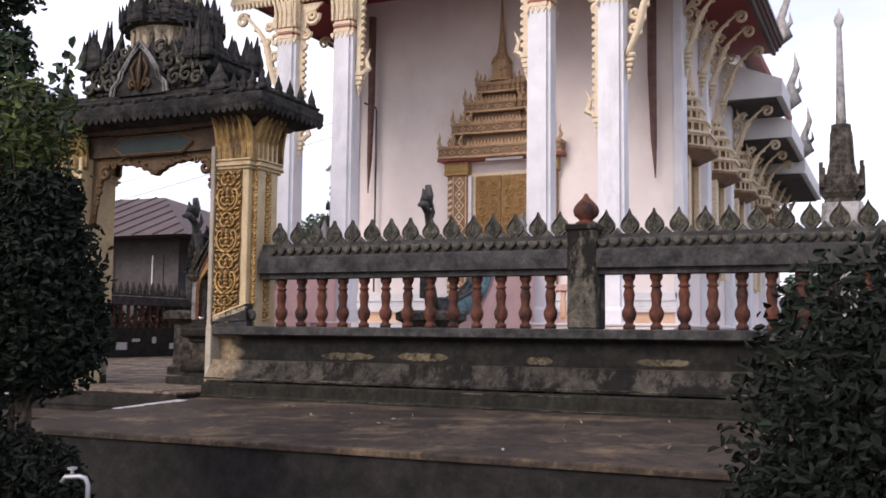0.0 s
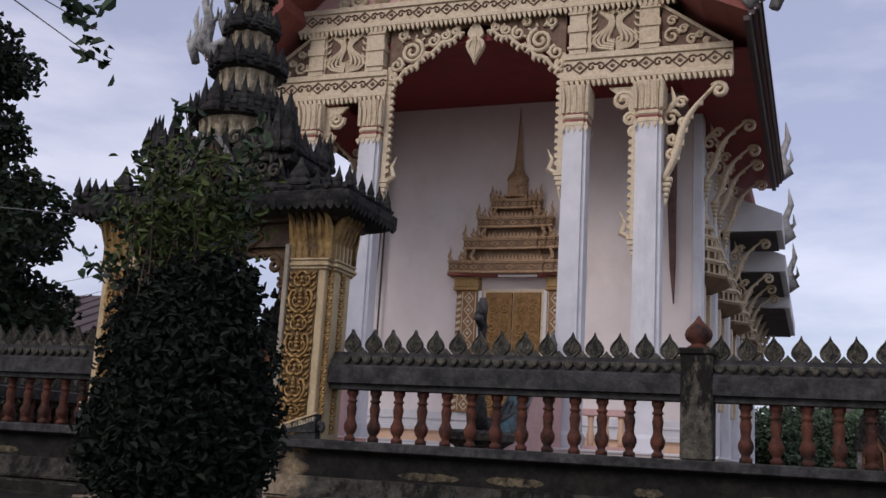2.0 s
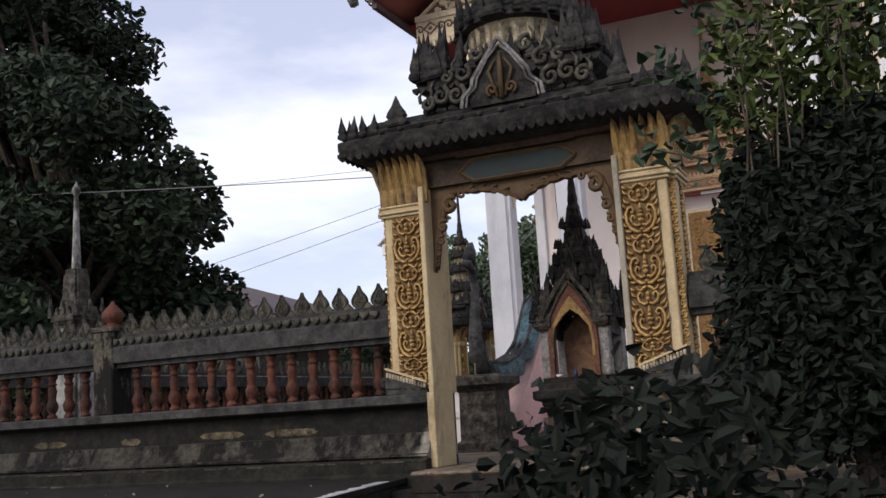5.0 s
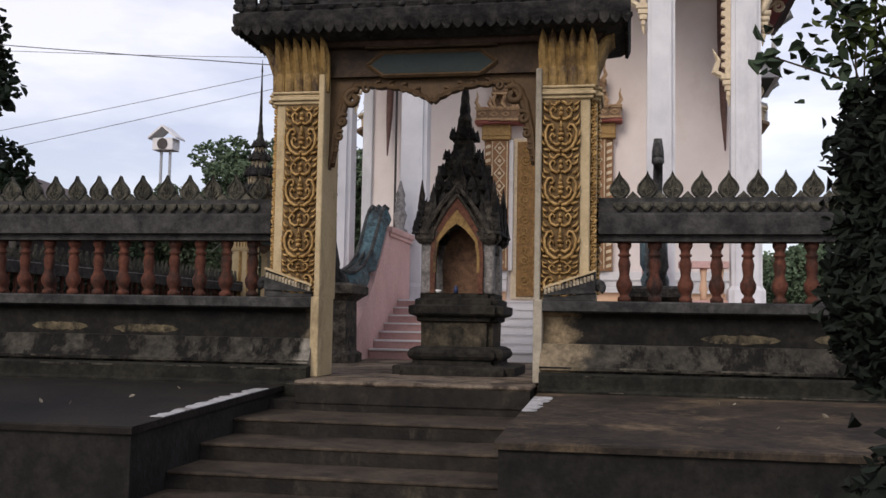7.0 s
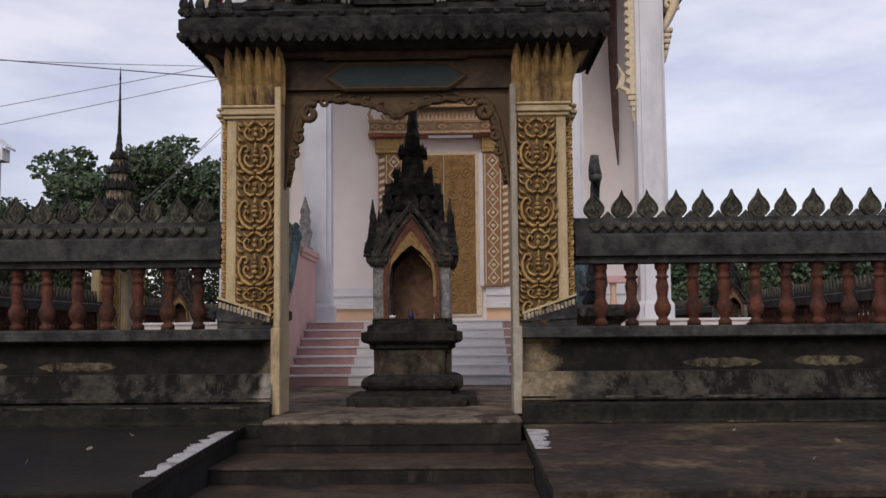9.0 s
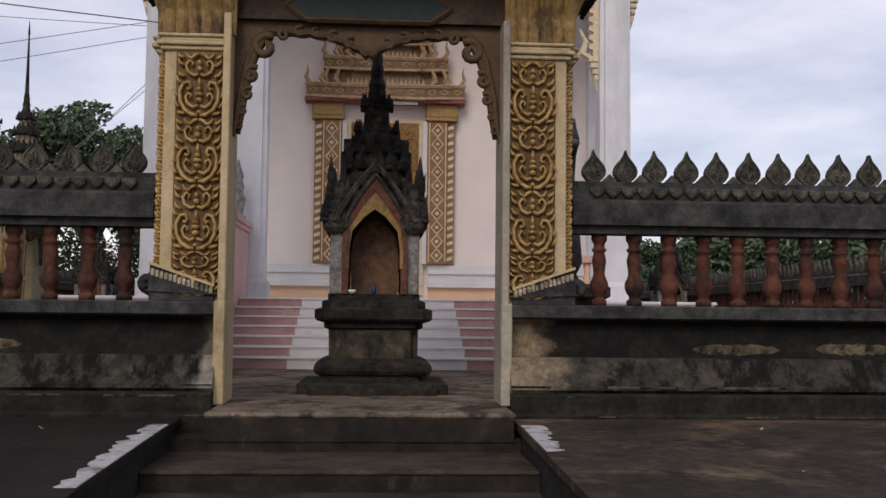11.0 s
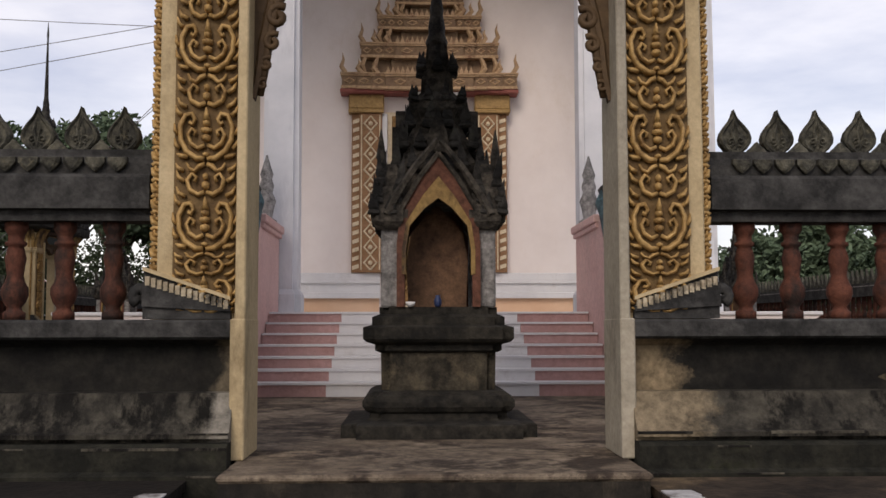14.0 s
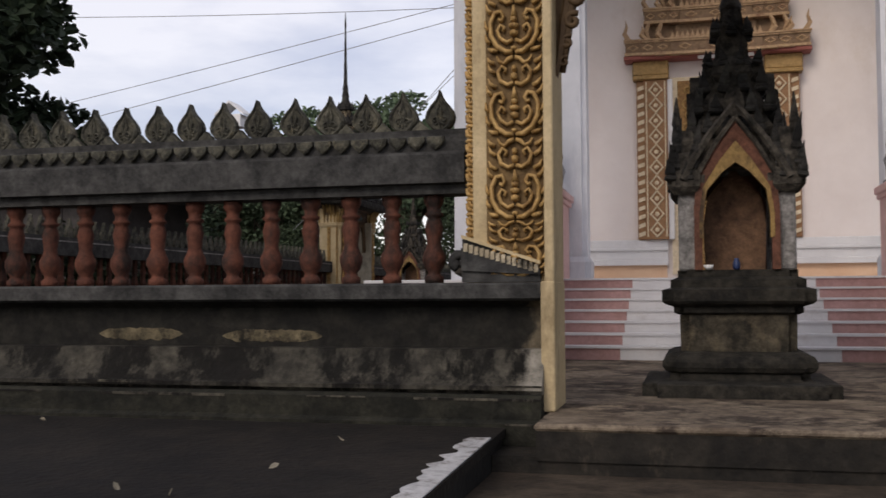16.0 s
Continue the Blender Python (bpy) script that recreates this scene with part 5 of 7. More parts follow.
def column(x, top, w=0.23, y=COL_Y):
    bm = B()
    k = 0.72
    rings = []
    for ww, z in ((w * 1.25, FLOOR), (w * 1.25, FLOOR + 0.25), (w * 1.05, FLOOR + 0.32), (w * 1.05, 2.6), (w, top - 0.85)):
        pts = [(-k, -1), (k, -1), (k, -k), (1, -k), (1, k), (k, k), (k, 1), (-k, 1), (-k, k), (-1, k), (-1, -k), (-k, -k)]
        rings.append([(x + px * ww, y + py * ww, z) for px, py in pts])
    ring_loft(bm, rings)
    col = part("column", bm, "column", temple, "white redented column with grey streaks")
    bm = B()
    redent(bm, x, y, [(w, top - 0.85), (w * 1.06, top - 0.83), (w * 1.06, top - 0.78), (w, top - 0.76), (w, top - 0.70), (w * 1.08, top - 0.68), (w * 1.08, top - 0.63), (w, top - 0.61), (w * 0.98, top - 0.3), (w * 1.12, top - 0.02)], 0.25)
    cap = part("column_capital", bm, "carve", col, "cream carved lotus capital")
    for za, zb in ((top - 0.755, top - 0.705), (top - 0.612, top - 0.585)):
        bm = B()
        redent(bm, x, y, [(w * 1.02, za), (w * 1.02, zb)], 0.25)
        part("capital_band", bm, "redband", cap, "dark red band")
    bm = B()
    for i in range(5):
        u = -w + 2 * w * i / 4
        for fy, sy in ((y - w * 1.02, -1), (y + w * 1.02, 1)):
            tube(bm, [(x + u, fy, top - 0.58), (x + u * 1.0, fy + sy * 0.01, top - 0.25), (x + u * 1.12, fy + sy * w * 0.14, top - 0.02)], [0.036, 0.042, 0.018], 5)
            flame(bm, x + u, fy, top - 0.85, 0.09, -0.13, 0, 0.03)
        for sx in (-1, 1):
            tube(bm, [(x + sx * w * 1.02, y + u, top - 0.58), (x + sx * w * 1.04, y + u, top - 0.25), (x + sx * w * 1.14, y + u * 1.12, top - 0.02)], [0.036, 0.042, 0.018], 5)
    part("capital_petal", bm, "carve", cap)


INNER, OUTER = 2.17, 3.58
for s in (-1, 1):
    column(CX + s * INNER, 7.85, 0.23)
    column(CX + s * OUTER, 7.85, 0.24)


def diamond_band(x0, x1, z0, z1, y, parent, name="carved_beam", n=None):
    """A carved beam with borders, raised lozenges and a row of hanging teeth."""
    bm = B()
    h = z1 - z0
    box(bm, x0, x1, y - 0.12, y + 0.16, z0, z1)
    ob = part(name, bm, "carve", parent, "cream beam carved with lozenges")
    for za, zb in ((z1 - 0.10 * h / 0.5, z1 + 0.02), (z0, z0 + 0.09 * h / 0.5)):
        bm = B()
        box(bm, x0 - 0.01, x1 + 0.01, y - 0.16, y - 0.122, za, zb, 0.01)
        part("beam_border", bm, "carve", ob)
    n = n or max(2, int((x1 - x0) / 0.62))
    step, cz, q = (x1 - x0) / n, (z0 + z1) / 2, h * 0.22
    bm = B()
    # lozenges and curls in the gap colour draw the carving's shaded outlines
    loop = [(-q * 1.2, 0, 0), (0, 0, q), (q * 1.2, 0, 0), (0, 0, -q), (-q * 1.2, 0, 0), (0, 0, q)]
    tube(bm, loop, 0.022, 5)
    bmesh.ops.create_icosphere(bm, subdivisions=1, radius=q * 0.35, matrix=Matrix.Diagonal((1.2, 0.5, 1, 1)))
    lozenge = shared("lozenge", bm, "carveshade")
    bm = B()
    tube(bm, spiral(0, 0, 0, q * 0.8, 1.1, 1, 0.5, 9), 0.02, 4)
    curl = shared("beam_curl", bm, "carveshade")
    for i in range(n):
        cx = x0 + (i + 0.5) * step
        piece("lozenge", lozenge, ob, T((cx, y - 0.13, cz)))
        for hh in (-1, 1):
            piece("beam_curl", curl, ob, T((cx + hh * step * 0.36, y - 0.13, cz)) @ Matrix.Diagonal((hh, 1, 1, 1)))
    bm = B()
    k = int((x1 - x0) / 0.105)
    for i in range(k):
        cx = x0 + (i + 0.5) * (x1 - x0) / k
        prism_y(bm, [(cx - 0.04, z0), (cx + 0.015, z0 - 0.13), (cx + 0.045, z0 - 0.09), (cx + 0.04, z0)], y - 0.15, y - 0.09)
    part("beam_teeth", bm, "carve", ob)
    return ob


def swirl_panel(x0, x1, z0, z1, y, parent, field="carveshade"):
    """A square panel with a vase of scrolls."""
    bm = B()
    # dark panel face carries the shade between the scrolls in its colour
    box(bm, x0, x1, y - 0.08, y + 0.10, z0, z1)
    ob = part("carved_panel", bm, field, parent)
    bm = B()
    cx, w, h = (x0 + x1) / 2, (x1 - x0) / 2, z1 - z0
    for s in (-1, 1):
        for f, v0, v1 in ((0.88, 0.03, 0.97), (0.68, 0.08, 0.95), (0.48, 0.13, 0.93), (0.28, 0.18, 0.9)):
            pts = []
            for q in range(15):
                v = v0 + (v1 - v0) * q / 14
                bulge = 0.60 + 0.36 * math.cos(2 * math.pi * 1.25 * (v - 0.26))
                if q == 0 or (q == 14 and f < 0.5):
                    bulge = 0.05
                pts.append((cx + s * w * f * bulge, y - 0.105, z0 + v * h))
            tube(bm, pts, 0.034, 5)
        for v in (0.2, 0.36, 0.52, 0.68, 0.84):
            tube(bm, [(cx + s * w * 0.95, y - 0.1, z0 + v * h), (cx + s * w * 0.8, y - 0.11, z0 + (v + 0.03) * h), (cx + s * w * 0.72, y - 0.1, z0 + (v + 0.12) * h)], [0.03, 0.026, 0.01], 5)
        tube(bm, spiral(cx + s * w * 0.17, y - 0.1, z0 + 0.24 * h, w * 0.15, 1.2, s, 0.5, 9), 0.026, 5)
        box(bm, cx + s * w - 0.035, cx + s * w + 0.035, y - 0.13, y - 0.05, z0, z1)
    part("panel_scroll", bm, "carve", ob)
    return ob


# lower side beams, upper middle beam, pilasters above the columns
for s in (-1, 1):
    a, b = sorted((CX + s * (INNER - 0.27), CX + s * 5.1))
    diamond_band(a, b, 7.95, 8.50, COL_Y, temple)
    a, b = sorted((CX + s * (INNER + 0.22), CX + s * (OUTER - 0.18)))
    swirl_panel(a, b, 8.52, 9.44, COL_Y, temple)
    for xx in (INNER, OUTER):
        bm = B()
        tiers_z = [(0.17, 8.5), (0.17, 8.6), (0.20, 8.605), (0.20, 8.65), (0.17, 8.655), (0.17, 8.95), (0.20, 8.955), (0.20, 9.10), (0.17, 9.105), (0.17, 9.32), (0.20, 9.325), (0.20, 9.37), (0.17, 9.375), (0.17, 9.46)]
        ring_loft(bm, [[(CX + s * xx + a * w, COL_Y + b * w, z) for a, b in ((-1, -1), (1, -1), (1, 1), (-1, 1))] for w, z in tiers_z])
        part("beam_post", bm, "carve", temple, "short cream post over a column")
    # outer triangle beside the side beam
    bm = B()
    prism_y(bm, [(CX + s * (OUTER + 0.2), 8.5), (CX + s * 5.05, 8.5), (CX + s * (OUTER + 0.2), 9.4)], COL_Y - 0.06, COL_Y + 0.08)
    # dark triangle: shade behind the scrolls put into the colour
    tri = part("side_panel", bm, "carveshade", temple)
    bm = B()
    tube(bm, [(CX + s * (OUTER + 0.22), COL_Y - 0.08, 9.38), (CX + s * 5.0, COL_Y - 0.08, 8.53)], 0.04, 5)
    for cx, cz, r in ((3.98, 8.74, 0.17), (4.35, 8.64, 0.11), (3.98, 9.05, 0.1), (4.62, 8.59, 0.06), (4.2, 8.86, 0.09), (4.5, 8.72, 0.07)):
        tube(bm, spiral(CX + s * cx, COL_Y - 0.09, cz, r, 1.3, s, 0.3, 12), 0.035, 5)
    part("panel_scroll", bm, "carve", tri)
diamond_band(CX - 4.05, CX + 4.05, 9.48, 9.98, COL_Y - 0.06, temple)
# pediment above
bm = B()
prism_y(bm, [(CX - 4.0, 9.98), (CX + 4.0, 9.98), (CX, 14.4)], COL_Y + 0.02, COL_Y + 0.2)
pediment = part("pediment", bm, "pink", temple, "pediment with cream scroll carving on a pink field")
bm = B()
for s in (-1, 1):
    for cx, cz, r in ((0.35, 10.35, 0.3), (0.95, 10.3, 0.26), (1.55, 10.32, 0.28), (2.75, 10.22, 0.2), (3.1, 10.15, 0.12), (0.5, 10.95, 0.28), (1.1, 10.9, 0.26), (0.4, 11.6, 0.3), (1.6, 10.8, 0.2)):
        tube(bm, spiral(CX + s * cx, COL_Y - 0.03, cz, r, 1.5, s, 0.4, 16), [0.06] * 12 + [0.045] * 4, 5)
        tube(bm, [(CX + s * (cx - r), COL_Y - 0.02, cz - r), (CX + s * cx, COL_Y - 0.04, cz - r * 1.15), (CX + s * (cx + r), COL_Y - 0.02, cz - r * 0.8)], [0.03, 0.06, 0.03], 5)
    box(bm, CX + s * INNER - 0.13, CX + s * INNER + 0.13, COL_Y - 0.12, COL_Y + 0.05, 9.98, 12.0)
part("pediment_scroll", bm, "carve", pediment, "", True)

# fretted arch between the inner columns, with fringe strips down to the hooks
HW = INNER - 0.27


def fringe(parent, x, z0, z1, s, y=COL_Y):
    """A toothed strip that ends in a flame hook; s is the side the hook points to."""
    bm = B()
    box(bm, x - 0.05, x + 0.05, y - 0.06, y + 0.06, z0 + 0.25, z1)
    n = int((z1 - z0 - 0.3) / 0.15)
    for i in range(n):
        z = z0 + 0.35 + 0.15 * i
        prism_y(bm, [(x + s * 0.04, z), (x + s * 0.12, z + 0.04), (x + s * 0.11, z + 0.10), (x + s * 0.04, z + 0.12)], y - 0.05, y + 0.05)
    for i in range(4):
        wv = 0.14 - 0.03 * i
        box(bm, x - wv + 0.02, x + wv - 0.02, y - 0.06, y + 0.06, z0 + 0.25 - 0.1 * i - 0.08, z0 + 0.25 - 0.1 * i)
    tube(bm, [(x, y, z0 - 0.13), (x - s * 0.02, y, z0 - 0.3)], [0.05, 0.01], 5)
    tube(bm, [(x + s * 0.08, y, z0 + 0.22), (x + s * 0.22, y, z0 + 0.3), (x + s * 0.16, y, z0 + 0.5), (x + s * 0.26, y, z0 + 0.72)], [0.06, 0.07, 0.045, 0.008], 5)
    return part("fringe", bm, "carve", parent, "toothed cream fringe with flame hook")


bm = B()
arc = []
for i in range(41):
    fr = -1 + 2 * i / 40
    a = abs(fr)
    arc.append((CX + fr * HW, min(9.44, 9.40 - 0.95 * a ** 1.5)))
# solid dark board painted as the shade behind open fretwork
prism_y(bm, arc + [(CX + HW, 9.48), (CX - HW, 9.48)], COL_Y - 0.03, COL_Y + 0.05)
grand = part("arch_fretwork", bm, "carveshade", temple, "cream fretwork arch with deep scrolls")
bm = B()
for s in (-1, 1):
    tube(bm, spiral(CX + s * 1.38, COL_Y - 0.06, 8.90, 0.27, 1.9, s, 1.8 if s > 0 else math.pi - 1.8, 22), [0.05] * 22, 5)
    for off, cz, r in ((0.92, 9.10, 0.15), (0.66, 9.20, 0.12), (0.44, 9.28, 0.10), (1.72, 8.62, 0.16), (1.80, 8.36, 0.10), (1.62, 9.28, 0.13), (1.1, 9.33, 0.10)):
        tube(bm, spiral(CX + s * off, COL_Y - 0.06, cz, r, 1.35, s, 1.8 if s > 0 else math.pi - 1.8, 13), [0.042] * 13, 5)
    for k in range(11):
        a = 0.8 + 0.5 * k
        px, pz = CX + s * (1.38 + 0.30 * math.cos(a)), 8.90 + 0.30 * math.sin(a)
        tube(bm, [(px, COL_Y - 0.06, pz), (px + s * 0.09 * math.cos(a), COL_Y - 0.06, pz + 0.09 * math.sin(a))], [0.045, 0.02], 5)
    edge2 = [(CX + s * (0.25 + 1.62 * q / 14), COL_Y - 0.05, 9.20 - 1.02 * (q / 14) ** 1.35 + 0.05 * math.sin(q * 1.9)) for q in range(15)]
    tube(bm, edge2, 0.05, 5)
    for q in range(1, 14):
        x, y, z = edge2[q]
        tube(bm, [(x, y, z), (x - s * 0.05, y, z - 0.07), (x - s * 0.02, y, z - 0.13)], [0.05, 0.04, 0.01], 5)
part("arch_scroll", bm, "carve", grand, "", True)
bm = B()
pd = [(0.0, 8.52), (0.06, 8.66), (0.15, 8.80), (0.20, 8.92), (0.18, 9.02), (0.10, 9.08), (0.17, 9.16), (0.15, 9.26), (0.06, 9.40)]
prism_y(bm, [(CX + x, z) for x, z in pd] + [(CX - x, z) for x, z in reversed(pd)], COL_Y - 0.08, COL_Y + 0.04)
tube(bm, [(CX, COL_Y - 0.08, 8.6), (CX, COL_Y - 0.1, 9.1)], [0.02, 0.05], 5)
for h in (-1, 1):
    tube(bm, [(CX + h * 0.03, COL_Y - 0.09, 8.68), (CX + h * 0.13, COL_Y - 0.10, 8.86), (CX + h * 0.10, COL_Y - 0.10, 9.0), (CX + h * 0.04, COL_Y - 0.09, 9.04)], [0.015, 0.025, 0.022, 0.015], 5)
part("arch_pendant", bm, "carve", grand, "leaf-shaped pendant")
for s in (-1, 1):
    fringe(grand, CX + s * (HW - 0.04), 5.92, 8.6, -s)
    # small scroll bracket and long fringe between the side columns
    bm = B()
    xo = CX + s * (OUTER - 0.30)
    for dx, cz, r in ((0.22, 7.52, 0.2), (0.08, 7.15, 0.13), (0.02, 6.9, 0.09)):
        tube(bm, spiral(xo - s * dx, COL_Y, cz, r, 1.5, s, 0.2, 16), [0.05] * 16, 5)
    prism_y(bm, [(xo + s * 0.08, 6.7), (xo + s * 0.08, 7.8), (xo - s * 0.5, 7.8), (xo - s * 0.15, 7.5)], COL_Y - 0.03, COL_Y + 0.03)
    part("scroll_bracket", bm, "carve", temple, "cream scroll bracket")
    fringe(temple, xo + s * 0.02, 4.62, 6.95, -s)


def eave_bracket(x, y, z0, z1, s, reach, fat=1.0):
    """A slender serpent bracket that swings out from the wall up to the eave."""
    bm = B()
    h = z1 - z0
    pts = []
    for i in range(15):
        f = i / 14
        off = reach * (f ** 1.5) + 0.10 * math.sin(f * 6.6) * (1 - 0.4 * f)
        pts.append((x + s * off, y, z0 + h * f))
    tube(bm, pts, [fat * (0.04 + 0.042 * math.sin(math.pi * min(1.0, 0.15 + i / 14))) for i in range(15)], 6, 1.5)
    tube(bm, spiral(x + s * (reach + 0.06), y, z1 - 0.13, 0.16, 1.3, -s, 2.6 if s > 0 else 0.5, 14), [0.055 * fat] * 14, 5)
    for fx, fz, r, hand in ((0.10, 0.66, 0.17, 1), (0.14, 0.44, 0.13, -1), (0.12, 0.27, 0.11, 1), (0.34, 0.62, 0.10, -1), (0.30, 0.82, 0.12, 1)):
        tube(bm, spiral(x + s * (reach * fx + 0.03), y, z0 + h * fz, r * min(1.0, fat + 0.25), 1.3, hand * s, 0.2, 11), [0.045 * fat] * 11, 5)
    for k in range(3, 13, 2):
        px, py, pz = pts[k]
        tube(bm, [(px, py, pz), (px + s * 0.09, py, pz + 0.02), (px + s * 0.11, py, pz + 0.17)], [0.05 * fat, 0.045 * fat, 0.006], 5)
    tube(bm, [(x + s * 0.02, y, z0 + h * 0.7), (x + s * reach * 0.22, y, z0 + h * 0.84), (x + s * reach * 0.14, y, z0 + h * 1.0)], [0.06 * fat, 0.07 * fat, 0.01], 5)
    for k in range(4):
        wv = 0.11 - 0.024 * k
        box(bm, x + s * 0.06 - wv, x + s * 0.06 + wv, y - 0.06, y + 0.06, z0 - 0.02 - 0.1 * k, z0 + 0.06 - 0.1 * k)
    tube(bm, [(x + s * 0.05, y, z0 - 0.34), (x + s * 0.03, y, z0 - 0.55)], [0.05, 0.008], 5)
    part("eave_bracket", bm, "carve", temple, "cream curling serpent bracket", True)


for s in (-1, 1):
    eave_bracket(CX + s * (OUTER + 0.26), COL_Y, 5.9, 7.75, s, 0.95)

# ---- roofs: steep front gable and the stepped side eaves ----
for s in (-1, 1):
    bm = B()
    prism_y(bm, [(CX, 14.9), (CX + s * 2.6, 11.6), (CX + s * 4.55, 9.75), (CX + s * 4.5, 9.55), (CX + s * 2.5, 11.3), (CX, 14.5)], 7.1, 33.5)
    part("upper_roof", bm, "rust", temple, "steep red roof slope")
    bm = B()
    prism_y(bm, [(CX + s * 3.95, 9.98), (CX + s * 4.7, 9.26), (CX + s * 5.62, 8.74), (CX + s * 5.57, 8.54), (CX + s * 4.6, 9.0), (CX + s * 3.9, 9.68)], 7.1, 18.4)
    lower = part("lower_roof", bm, "rust", temple, "lower red roof with grey edge")
    bm = B()
    for k, (dx, dz) in enumerate(((-0.10, 0.0), (-0.02, 0.10), (0.06, 0.20), (0.12, 0.31))):
        box(bm, CX + s * (5.52 + dx) - 0.05, CX + s * (5.52 + dx) + 0.05, 7.0, 18.45, 8.38 + dz, 8.47 + dz)
    part("eave_edge", bm, "rooftile", lower, "brown layered eave boards")
    bm = B()
    for dx, dz in ((-0.06, 0.09), (0.02, 0.19), (0.10, 0.30)):
        box(bm, CX + s * (5.545 + dx) - 0.012, CX + s * (5.545 + dx) + 0.012, 6.99, 18.46, 8.385 + dz, 8.41 + dz)
    part("eave_fillet", bm, "farwhite", lower, "thin pale fillets")
    # upright flames along the verge
    for fx, fz, hh in ((5.55, 8.95, 1.0), (5.88, 8.72, 1.05), (5.15, 9.2, 0.9)):
        bm = B()
        tube(bm, [(CX + s * fx, 7.05, fz - 0.15), (CX + s * (fx + 0.13), 7.05, fz + 0.2 * hh), (CX + s * (fx + 0.02), 7.05, fz + 0.5 * hh), (CX + s * (fx + 0.12), 7.05, fz + 0.78 * hh), (CX + s * (fx + 0.08), 7.05, fz + 1.1 * hh)], [0.10, 0.13, 0.085, 0.06, 0.008], 6)
        tube(bm, [(CX + s * (fx + 0.1), 7.05, fz + 0.22 * hh), (CX + s * (fx + 0.25), 7.05, fz + 0.34 * hh), (CX + s * (fx + 0.22), 7.05, fz + 0.6 * hh)], [0.07, 0.05, 0.008], 5)
        tube(bm, [(CX + s * (fx + 0.02), 7.05, fz + 0.5 * hh), (CX + s * (fx - 0.1), 7.05, fz + 0.62 * hh), (CX + s * (fx - 0.08), 7.05, fz + 0.85 * hh)], [0.06, 0.045, 0.008], 5)
        part("verge_flame", bm, "stupa", lower, "grey flame on the verge", True)
    bm = B()
    prism_y(bm, [(CX + s * 3.9, 8.52), (CX + s * 5.47, 8.42), (CX + s * 5.47, 8.46), (CX + s * 3.9, 8.58)], 8.4, 18.4)
    part("soffit", bm, "red", lower)
    for y0, y1, z in ((18.45, 21.0, 7.25), (21.05, 25.5, 6.6), (25.55, 33, 6.2)):
        bm = B()
        prism_y(bm, [(CX + s * 3.9, z + 1.2), (CX + s * 4.7, z + 0.85), (CX + s * 5.62, z + 0.48), (CX + s * 5.62, z), (CX + s * 3.9, z)], y0, y1)
        step = part("stepped_roof", bm, "farwhite", temple, "grey boxed eave of a stepped roof")
        # thin dark sheet below the pale box, standing for the shade there
        bm = B()
        prism_y(bm, [(CX + s * 3.95, z - 0.02), (CX + s * 5.45, z - 0.02), (CX + s * 5.45, z - 0.05), (CX + s * 3.95, z - 0.05)], y0 + 0.05, y1)
        part("soffit", bm, "greywall", step)
    # flame finials at the eave corners
    for y, z in ((18.3, 8.62), (20.9, 7.4), (25.4, 6.7), (7.05, 8.7)):
        bm = B()
        tube(bm, [(CX + s * 5.4, y, z), (CX + s * 5.75, y, z + 0.25), (CX + s * 5.62, y, z + 0.7), (CX + s * 5.8, y, z + 1.2), (CX + s * 5.74, y, z + 1.7)], [0.16, 0.2, 0.12, 0.09, 0.01], 6)
        tube(bm, [(CX + s * 5.7, y, z + 0.4), (CX + s * 5.9, y, z + 0.6), (CX + s * 5.86, y, z + 0.9)], [0.1, 0.06, 0.01], 5)
        part("flame_finial", bm, "stupa", temple, "grey flame finial", True)
    # bargeboards of the front gable
    bm = B()
    brd = [(0.0, 15.0), (1.2, 13.2), (2.4, 11.75), (3.4, 10.7), (4.2, 10.1), (4.75, 9.95)]
    tube(bm, [(CX + s * x, 7.05, z) for x, z in brd], 0.13, 6)
    for (x0, z0), (x1, z1) in zip(brd, brd[1:]):
        for k in range(4):
            f = k / 4
            tube(bm, [(CX + s * (x0 + (x1 - x0) * f), 7.05, z0 + (z1 - z0) * f), (CX + s * (x0 + (x1 - x0) * f + 0.10), 7.05, z0 + (z1 - z0) * f + 0.22), (CX + s * (x0 + (x1 - x0) * f + 0.04), 7.05, z0 + (z1 - z0) * f + 0.42)], [0.07, 0.06, 0.01], 5)
    tube(bm, [(CX + s * 4.7, 7.05, 9.95), (CX + s * 5.1, 7.05, 10.0), (CX + s * 5.25, 7.05, 10.4), (CX + s * 5.05, 7.05, 10.75), (CX + s * 5.3, 7.05, 11.3)], [0.13, 0.16, 0.13, 0.1, 0.01], 6)
    part("bargeboard", bm, "stupa", temple, "grey serpent bargeboard with flame teeth", True)
    bm = B()
    brd = [(4.1, 9.9), (4.7, 9.3), (5.2, 9.0), (5.6, 8.86)]
    tube(bm, [(CX + s * x, 7.05, z) for x, z in brd], 0.1, 6)
    part("lower_bargeboard", bm, "stupa", temple, "", True)

